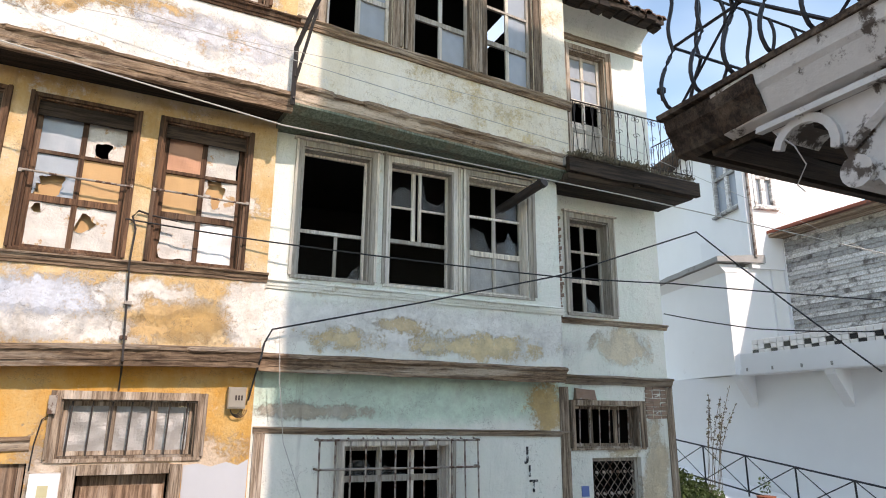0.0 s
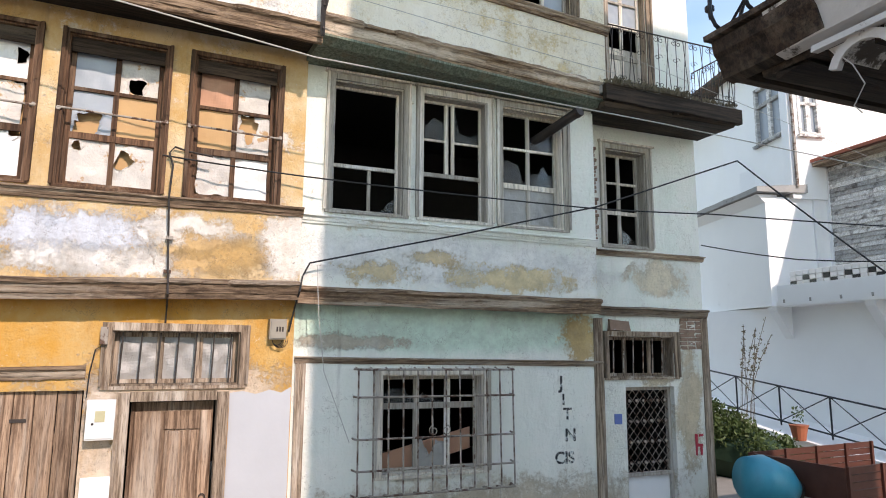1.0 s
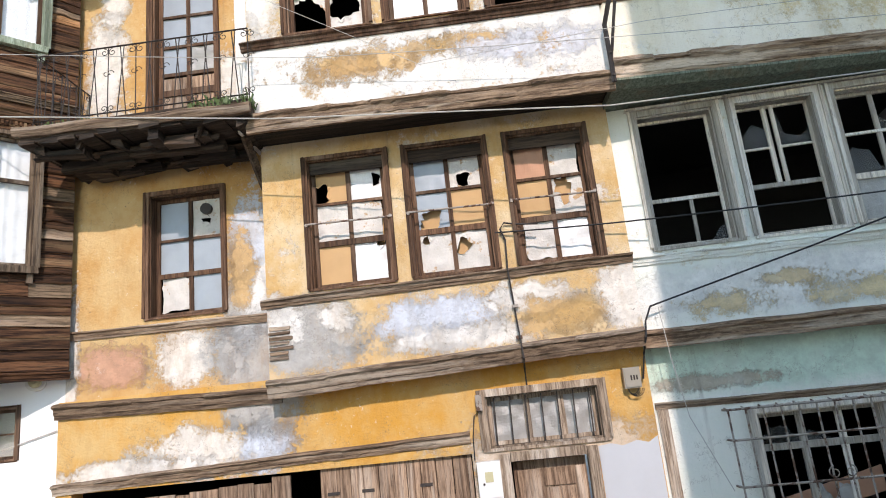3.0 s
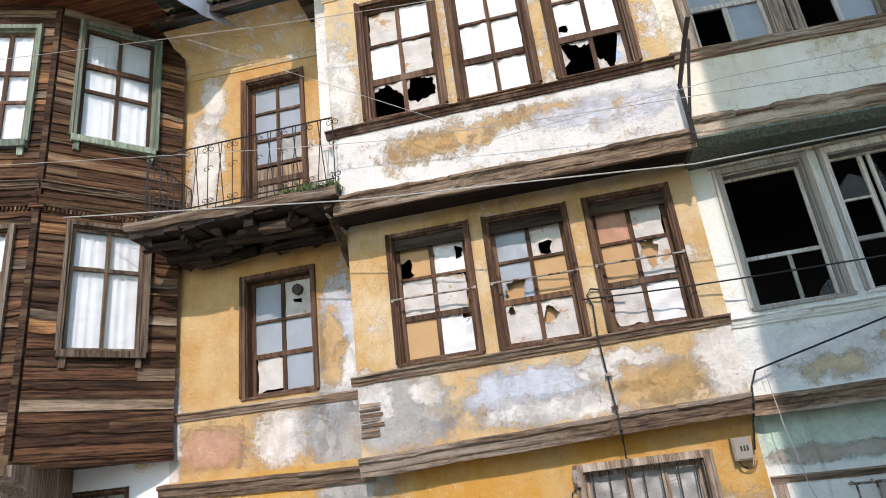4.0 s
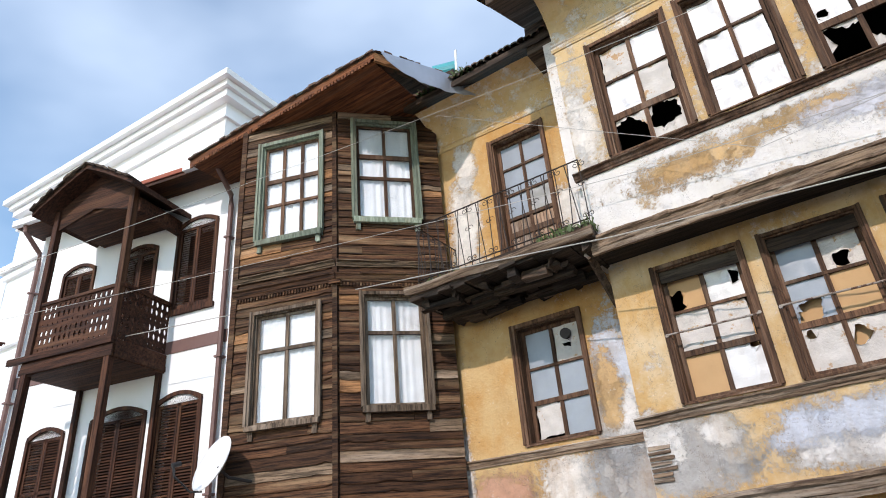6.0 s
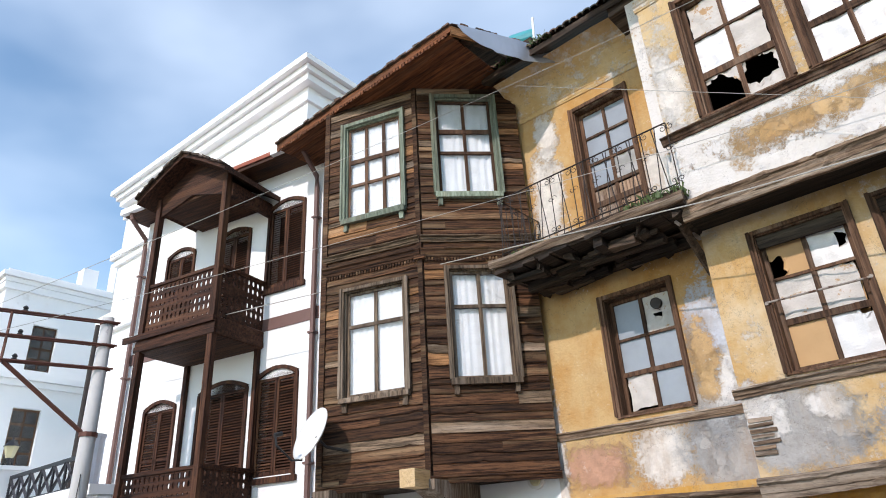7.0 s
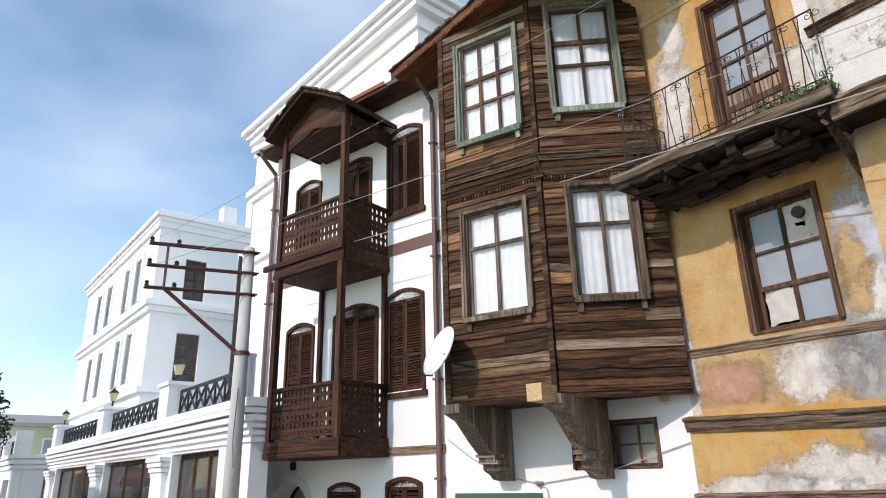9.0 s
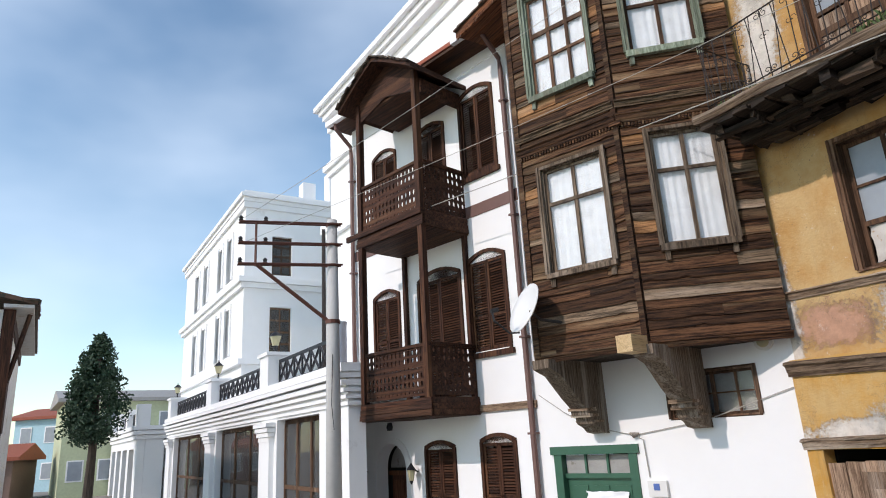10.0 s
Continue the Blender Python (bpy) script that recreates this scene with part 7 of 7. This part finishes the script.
for i in range(len(pr)):
    j = (i + 1) % len(pr)
    bm.faces.new((va[i], vb[i], vb[j], va[j]))
bk2 = part("bracket", bm, "flaked", nb, "carved white bracket with a scrolled end")
bm = bmesh.new()
arcp = [(2.14 + 0.2 * math.cos(a), 4.14 + 0.2 * math.sin(a)) for a in (k * math.pi / 10 for k in range(1, 12))]
arcq = [(2.14 + 0.15 * math.cos(a), 4.14 + 0.15 * math.sin(a)) for a in (k * math.pi / 10 for k in range(1, 12))]
for p, q, r, s in zip(arcp, arcp[1:], arcq, arcq[1:]):
    a = [bm.verts.new((1.53, *v)) for v in (p, q, s, r)]
    b = [bm.verts.new((1.57, *v)) for v in (p, q, s, r)]
    bm.faces.new(a)
    bm.faces.new(list(reversed(b)))
    for i in range(4):
        bm.faces.new((a[i], b[i], b[(i + 1) % 4], a[(i + 1) % 4]))
part("arch_trim", bm, "flaked", bk2)
part("scroll_end", tube(bmesh.new(), [(1.52, 1.88, 3.92), (1.88, 1.88, 3.92)], 0.085, 14), "flaked", bk2)
part("brace_trim", tube(bmesh.new(), [(1.54, 1.9, 4.06), (1.54, 1.55, 4.3)], 0.03, 4), "flaked", bk2)
for k in range(12):
    y, x = -0.8 + k * 0.3, random.uniform(1.5, 1.62)
    part("hanging_board", box(x, x + random.uniform(0.6, 1.6), y, y + random.uniform(0.12, 0.26), 4.28 + random.uniform(-0.04, 0.04), 4.34, jit=0.035), "rot", nb)
part("brown_rot", loft(bmesh.new(), [(1.404, 4.655), (1.418, 4.575), (1.44, 4.545), (1.49, 4.44), (1.5, 4.44), (1.46, 4.655)], 2.3, 2.63, 1, 0.0, 14, 0.03), "wood_dark", nb, "bare brown patch on the fascia")
part("dangling_wire", tube(bmesh.new(), [(1.54, 2.3, 4.3), (1.54, 2.2, 4.18), (1.53, 2.14, 4.05), (1.52, 2.2, 3.95), (1.52, 2.16, 3.9)], 0.004, 4), "white_cable", nb)


def belly_bar(parent, x, y, dx, dy):
    """One bowed bar of the railing, leaning out along (dx, dy)."""
    pts = []
    for i in range(20):
        s = i / 19
        o = 0.14 * math.sin(math.pi * min(1.0, s * 2.1) ** 0.62) if s < 0.476 else 0.03 * math.sin((s - 0.476) * 12)
        pts.append((x + dx * o, y + dy * o, 4.7 + 1.05 * s))
    part("bowed_bar", tube(bmesh.new(), pts, 0.014, 6), "black_iron", parent)


for k in range(13):
    belly_bar(nb, 1.52, 2.98 - k * 0.26, -1, 0)
for k in range(1, 8):
    belly_bar(nb, 1.52 + k * 0.26, 2.98, 0, 1)
for z, o in ((4.72, 0.0), (5.22, 0.0), (5.75, 0.0)):
    part("rail", tube(bmesh.new(), [(1.52 - o, -0.4, z), (1.52 - o, 2.98 + o, z), (3.4, 2.98 + o, z)], 0.014, 4), "black_iron", nb)
for k in range(3):
    y = 2.95 - k * 1.1
    for a, b in ((0, -1.1), (-1.1, 0)):
        part("diagonal", tube(bmesh.new(), [(1.50, y + a, 4.74), (1.485, y + (a + b) / 2, 5.22), (1.5, y + b, 5.74)], 0.012, 4), "black_iron", nb)
bm = bmesh.new()
pts = []
for i in range(18):
    a = math.pi * 2.2 * i / 17
    r = 0.085 * (1 - 0.6 * i / 17)
    pts.append((1.42 + r * math.cos(a) * 0.7, 3.02 + r * math.cos(a) * 0.7, 4.87 + r * math.sin(a)))
part("scroll", tube(bm, pts, 0.010, 5), "black_iron", nb)
part("knob", turned(bmesh.new(), [(0.0, 4.85), (0.03, 4.87), (0.03, 4.9), (0.0, 4.92)], 1.42, 3.02, 8), "black_iron", nb)

# ---- houses closing the street on the other end ----
EM = pose(13.1, 12.6, 0, 0, 0, 267.3)
FM = pose(13.1, 12.6, 0, 0, 0, 254)
HM = pose(13.1, 12.6, 0, 0, 0, 348)
tw_ = thing("terrace_house", "bright white house with a projecting terrace on brackets", "house", EM)
part("retaining_wall", box(-9.0, 12.0, 0.55, 0.95, 0, 3.9), "white", tw_)
part("terrace_slab", box(-0.1, 12.0, 0.0, 1.5, 3.88, 4.0), "white", tw_)
part("parapet", box(-0.02, 12.0, -0.02, 0.13, 3.9, 4.42), "white", tw_)
for x in (0.15, 0.95, 1.8, 2.6, 4.2):
    part("parapet_joint", box(x, x + 0.05, -0.035, 0.0, 3.96, 4.05), "concrete", tw_)
for x in (-0.25, 2.5, 5.4):
    bm = bmesh.new()
    pr = ((0.57, 3.88), (0.02, 3.88), (0.05, 3.76), (0.57, 3.0))
    a = [bm.verts.new((x - 0.13, *v)) for v in pr]
    b = [bm.verts.new((x + 0.13, *v)) for v in pr]
    bm.faces.new(a)
    bm.faces.new(list(reversed(b)))
    for i in range(4):
        bm.faces.new((a[i], b[i], b[(i + 1) % 4], a[(i + 1) % 4]))
    part("bracket", bm, "white", tw_)
part("wall", wall(-2.6, 0.0, 3.95, 8.3, 1.5, 1.8, [(-0.92, -0.40, 5.15, 6.0)]), "white", tw_)
wdw = part("window", wall(-0.92, -0.40, 5.15, 6.0, 1.58, 1.64, [(-0.86, -0.46, 5.21, 5.94)]), "white", tw_, "small white window")
part("pane", box(-0.86, -0.46, 1.6, 1.62, 5.21, 5.94), "greyglass", wdw)
part("mullion", box(-0.68, -0.64, 1.575, 1.6, 5.21, 5.94), "white", wdw)
for k in range(44):
    for r in range(3):
        part("glazed_tile", box(0.12 + k * 0.2, 0.30 + k * 0.2, 0.3, 0.36, 4.42 + r * 0.13, 4.535 + r * 0.13), "tile_black" if (k * 7 + r * 5 + k * r) % 3 == 0 else "meter", tw_)
part("tile_backing", box(0.1, 9.0, 0.362, 0.42, 3.95, 4.82), "white", tw_)
st = thing("stepped_house", "white stepped house with a chipped ledge and shuttered upper windows", "house", FM)
part("wall", box(-9.0, -0.55, 0.6, 5.0, 0, 3.9), "white", st)
part("projecting_floor", box(-9.0, -0.40, 0.05, 5.0, 3.92, 6.95), "white", st)
part("ledge", loft(bmesh.new(), [(-0.3, 7.02), (-0.3, 7.16), (1.2, 7.26), (1.2, 7.02)], -9.0, -0.2, 0, 0.02, 16, 0.03), "concrete", st, "chipped concrete ledge")
part("ledge_cove", loft(bmesh.new(), [(0.04, 6.78), (-0.2, 7.01), (0.4, 7.01), (0.4, 6.78)], -9.0, -0.38), "white", st)
part("upper_wall", wall(-4.0, -0.5, 7.2, 11.7, 1.0, 1.3, [(-2.05, -0.68, 8.95, 10.75)]), "white", st)
part("recessed_wall", box(-9.0, -4.0, 1.9, 2.2, 7.2, 11.7), "white", st)
part("reveal_wall", box(-4.2, -4.0, 1.3, 1.9, 7.2, 11.7), "white", st)
part("upper_floor", box(-9.0, -0.5, 1.3, 5.0, 11.5, 11.7), "white", st)
rt = thing("return_face", "", "")
rt.parent = st
rt.matrix_local = FM.inverted() @ HM
part("return_wall", wall(0.83, 5.0, 6.9, 11.7, 0.2, 0.5, [(1.15, 1.85, 8.75, 10.15)]), "white", rt)
part("drainpipe", tube(bmesh.new(), [(0.92, 0.12, 7.2), (0.92, 0.12, 11.4)], 0.045, 8), "white_iron", rt, "white drainpipe")


def casement(parent, a, b, c, d, y):
    """A white window: frame, two leaves and a fixed top light over grey glass."""
    w = part("window", wall(a, b, c, d, y - 0.03, y + 0.12, [(a + 0.09, b - 0.09, c + 0.09, d - 0.09)]), "white_wood", parent, "flaking white timber window")
    part("pane", box(a + 0.09, b - 0.09, y + 0.08, y + 0.09, c + 0.09, d - 0.09), "greyglass", w)
    m_ = (a + b) / 2
    part("mullion", box(m_ - 0.07, m_ + 0.07, y, y + 0.08, c + 0.09, d - 0.09), "white_wood", w)
    part("transom", box(a + 0.09, b - 0.09, y - 0.01, y + 0.08, c + (d - c) * 0.64, c + (d - c) * 0.70), "white_wood", w)
    part("sill", box(a - 0.06, b + 0.06, y - 0.12, y, c - 0.07, c), "white_wood", w)


casement(st, -2.05, -0.68, 8.95, 10.75, 1.0)
casement(rt, 1.15, 1.85, 8.75, 10.15, 0.2)
part("roof", loft(bmesh.new(), [(0.5, 11.68), (0.5, 11.8), (4.2, 12.6), (4.2, 12.4)], -9.0, -0.2), "tile", st)
ch = thing("clapboard_house", "grey-white clapboard house with a red tiled roof", "house", EM)
part("wall", box(0.1, 12.0, 2.0, 6.0, 3.9, 7.9), "wood_grey", ch)
for k in range(29):
    z = 4.2 + k * 0.125
    part("clapboard", loft(bmesh.new(), [(1.95, z), (1.98, z + 0.13), (2.01, z + 0.13), (2.01, z)], 0.12, 12.0, 0, 0, 10, 0.008), "white_wood", ch)
part("corner_board", box(0.02, 0.14, 1.93, 2.05, 3.95, 7.8), "white", ch)
part("roof", loft(bmesh.new(), [(1.45, 7.94), (1.45, 8.03), (5.5, 9.4), (5.5, 9.2)], -0.35, 12.2, 0, 0.1, 8, 0.02), "tile_red", ch, "red tiled roof edge")
part("eaves_board", box(-0.25, 12.0, 1.5, 2.0, 7.84, 7.92), "wood_grey", ch)
for x, z in ((-0.56, 6.45), (-1.12, 5.85)):
    fp = thing("hanging_flowerpot", "terracotta flowerpot with dry stems on a white wall", "flowerpot", EM, "hanging pots")
    part("pot", turned(bmesh.new(), [(0.09, z - 0.18), (0.15, z + 0.08), (0.16, z + 0.14)], x, 1.34, 10), "terracotta", fp)
    b2 = bmesh.new()
    clumps(b2, (x, 1.34, z + 0.2), 0.17, 70, 0.05)
    part("stems", b2, "dry", fp)
fence = thing("ramp_railing", "black iron railing of crossed bars along a ramp", "railing", EM)
FX = [-3.65 + 1.4 * k for k in range(9)]
slope = lambda x: 1.93 - x * 0.125
for nm, o in (("top_rail", 0.0), ("bottom_rail", -0.84)):
    part(nm, tube(bmesh.new(), [(x, -0.8, slope(x) + o) for x in FX], 0.022, 5), "black_iron", fence)
for a, b in zip(FX, FX[1:]):
    part("post", tube(bmesh.new(), [(a, -0.8, slope(a)), (a, -0.8, slope(a) - 0.95)], 0.022, 5), "black_iron", fence)
    part("cross_bar", tube(bmesh.new(), [(a, -0.8, slope(a)), (b, -0.8, slope(b) - 0.84)], 0.013, 4), "black_iron", fence)
    part("cross_bar", tube(bmesh.new(), [(a, -0.8, slope(a) - 0.84), (b, -0.8, slope(b))], 0.013, 4), "black_iron", fence)
# concrete ramp given the wall's white to brighten this corner
solo("ramp_kerb", loft(bmesh.new(), [(-1.5, -0.2), (-1.3, 1.38), (0.54, 1.42), (0.54, -0.2)], -4.0, 9.0, 0, -1.55, 26, 0.05), "white", "concrete ramp against the white wall, toned white to bounce light", "ramp", EM)
bush = thing("ivy_bush", "dense rounded bank of green ivy", "bush", pose(10.1, 10.7, 0))
bm = bmesh.new()
for k in range(150):
    s, r, a = random.random(), random.random() ** 0.5, random.uniform(0, 6.28)
    cx, cy, h = 0.35 * s - 0.1, 1.6 - 3.0 * s, 1.66 - 1.15 * s
    x, y = cx + 0.75 * r * math.cos(a), cy + 0.6 * r * math.sin(a)
    clumps(bm, (x, y, max(0.1, (h - 0.2) * (1 - 0.6 * r * r))), 0.27, 110, 0.045)
part("leaves", bm, "leaf", bush)
core = bmesh.new()
tube(core, [(-0.1, 1.9, 0.5), (0.0, 0.9, 0.4), (0.1, 0.0, 0.3), (0.2, -1.2, 0.15)], [0.75, 0.72, 0.58, 0.3], 12)
part("stem_core", core, "needle", bush)
pot = thing("flowerpot", "pinkish terracotta pot with a small shrub on the ramp", "flowerpot", pose(11.55, 11.0, 0.72))
part("pot", turned(bmesh.new(), [(0.13, 0), (0.18, 0.27), (0.21, 0.34)], 0, 0, 14), "terracotta", pot)
bm = bmesh.new()
clumps(bm, (0, 0, 0.55), 0.16, 50, 0.04, 1.5)
part("shrub", bm, "leaf", pot)
stalk = thing("dry_stalks", "tall dry seed stalks above the ivy", "plant", pose(10.25, 11.2, 1.0))
for k in range(9):
    a, lean, h = random.uniform(4.0, 6.28), random.uniform(0.1, 0.6), random.uniform(1.4, 2.7)
    p = [(0.05 * k - 0.2 + lean * math.cos(a) * s * s, lean * math.sin(a) * s * s, h * s) for s in (0, 0.25, 0.5, 0.75, 1.0)]
    b2 = tube(bmesh.new(), p, 0.008, 4)
    for s in range(16):
        q = 0.55 + 0.45 * random.random()
        clumps(b2, (0.05 * k - 0.2 + lean * math.cos(a) * q * q, lean * math.sin(a) * q * q, h * q), 0.05, 2, 0.03)
    part("stalk", b2, "dry", stalk)
# trailer and barrel by the corner
tr = thing("farm_trailer", "rusty red-brown slatted steel farm trailer", "trailer", pose(7.3, 6.75, 0, 0, 0, 4))
part("bed", box(0.0, 3.2, 0.0, 1.6, 0.55, 0.63), "rust_steel", tr)
for y in (0.0, 1.56):
    for k in range(4):
        part("side_slat", box(0.0, 3.2, y, y + 0.035, 0.64 + k * 0.11, 0.735 + k * 0.11, jit=0.004), "rust_steel", tr)
    for x in (0.0, 0.8, 1.6, 2.4, 3.15):
        part("stake", box(x, x + 0.06, y - 0.04, y + 0.0, 0.5, 1.08), "rust_steel", tr)
part("tailboard", box(-0.03, 0.0, 0.0, 1.6, 0.63, 1.06), "rust_steel", tr)
wheel = part("wheel", tube(bmesh.new(), [(1.7, -0.2, 0.34), (1.7, -0.02, 0.34)], 0.34, 20), "cable", tr, "worn black tyre")
part("rim", tube(bmesh.new(), [(1.7, -0.21, 0.34), (1.7, -0.2, 0.34)], 0.17, 14), "concrete", wheel)
part("mudguard", tube(bmesh.new(), [(1.7 + 0.42 * math.cos(a), -0.12, 0.36 + 0.42 * math.sin(a)) for a in (k * math.pi / 8 for k in range(9))], 0.03, 4), "rust_steel", tr)
mx = thing("cement_mixer", "faded blue drum of a cement mixer by the house corner", "mixer", pose(6.72, 7.5, -0.1))
part("drum", tube(bmesh.new(), [(-0.45, 0.1, 0.95), (-0.2, 0.05, 0.92), (0.15, 0.0, 0.82), (0.36, -0.02, 0.74)], [0.30, 0.36, 0.31, 0.18], 20), "blue_plastic", mx, smooth=True)
part("mouth", tube(bmesh.new(), [(0.36, -0.02, 0.74), (0.42, -0.02, 0.72)], 0.17, 16), "iron", mx)
for a, b in (((-0.4, 0.3), (-0.2, 0.1)), ((-0.4, -0.3), (-0.2, 0.0)), ((0.3, 0.3), (0.1, 0.05)), ((0.3, -0.3), (0.1, 0.0))):
    part("leg", tube(bmesh.new(), [(*a, 0.1), (*b, 0.7)], 0.03, 5), "iron", mx)

# ---- overhead wires ----
beam = WM @ Vector((-14.5, -1.1, 7.42))
cable("overhead_cable", [tuple(beam), (-8.68, 7.15, 7.20), (-4.52, 7.2, 6.53), (-0.37, 7.2, 6.04), (4.66, 7.2, 5.95), (8.8, 6.0, 5.24)], 0.009, "white_cable", "pale overhead cable along the facades", 0.0)
cable("overhead_cable", [(-0.12, 8.3, 3.77), (1.89, 8.3, 4.27), (3.94, 7.8, 4.77), (6.31, 7.4, 5.64)], 0.012, "cable", "black service cable from the wall", 0.0)
cable("overhead_cable", [(6.31, 7.4, 5.64), (7.41, 5.5, 3.35)], 0.012, "cable", "black service cable across the street", 0.01)
cable("overhead_cable", [(-1.93, 8.25, 4.96), (-0.28, 8.2, 4.87), (3.94, 7.8, 4.74), (5.65, 7.3, 4.71), (8.15, 5.8, 4.43)], 0.011, "cable", "black cable in front of the windows", 0.004)
cable("overhead_cable", [(6.92, 8.88, 4.56), (7.25, 7.2, 4.11), (8.04, 5.8, 3.96)], 0.010, "cable", "black cable from the house corner", 0.01)
cable("thin_wire", [(-6.96, 7.0, 9.72), (-2.58, 7.25, 6.98), (0.24, 7.3, 7.12), (3.73, 7.3, 7.02), (10.37, 7.0, 5.61)], 0.004, "white_cable", "thin pale wire past the upper floor", 0.0)
cable("thin_wire", [(-15.4, 2.1, 7.3), (-6.96, 6.9, 9.7), (-2.82, 7.0, 9.14), (4.0, 7.0, 9.0)], 0.005, "white_cable", "thin pale wire from the pole", 0.006)
cable("thin_wire", [(-15.6, 2.1, 6.8), (-7.63, 7.0, 7.85), (-4.0, 7.3, 7.35), (1.0, 7.35, 6.9), (4.3, 7.7, 6.85)], 0.005, "white_cable", "thin pale wire along the storey", 0.004)
cable("thin_wire", [(-0.02, 8.32, 3.75), (0.02, 8.3, 3.1), (0.12, 8.35, 2.4), (0.5, 8.45, 1.5)], 0.005, "white_cable", "loose pale wire hanging down the plaster", 0.0)
cable("wall_cable", [(-0.12, 8.3, 3.77), (-0.2, 8.33, 3.6), (-0.24, 8.25, 3.4), (-0.25, 8.55, 3.2), (-0.3, 8.6, 2.9)], 0.012, "cable", "black cable bent round the beam", 0.0)
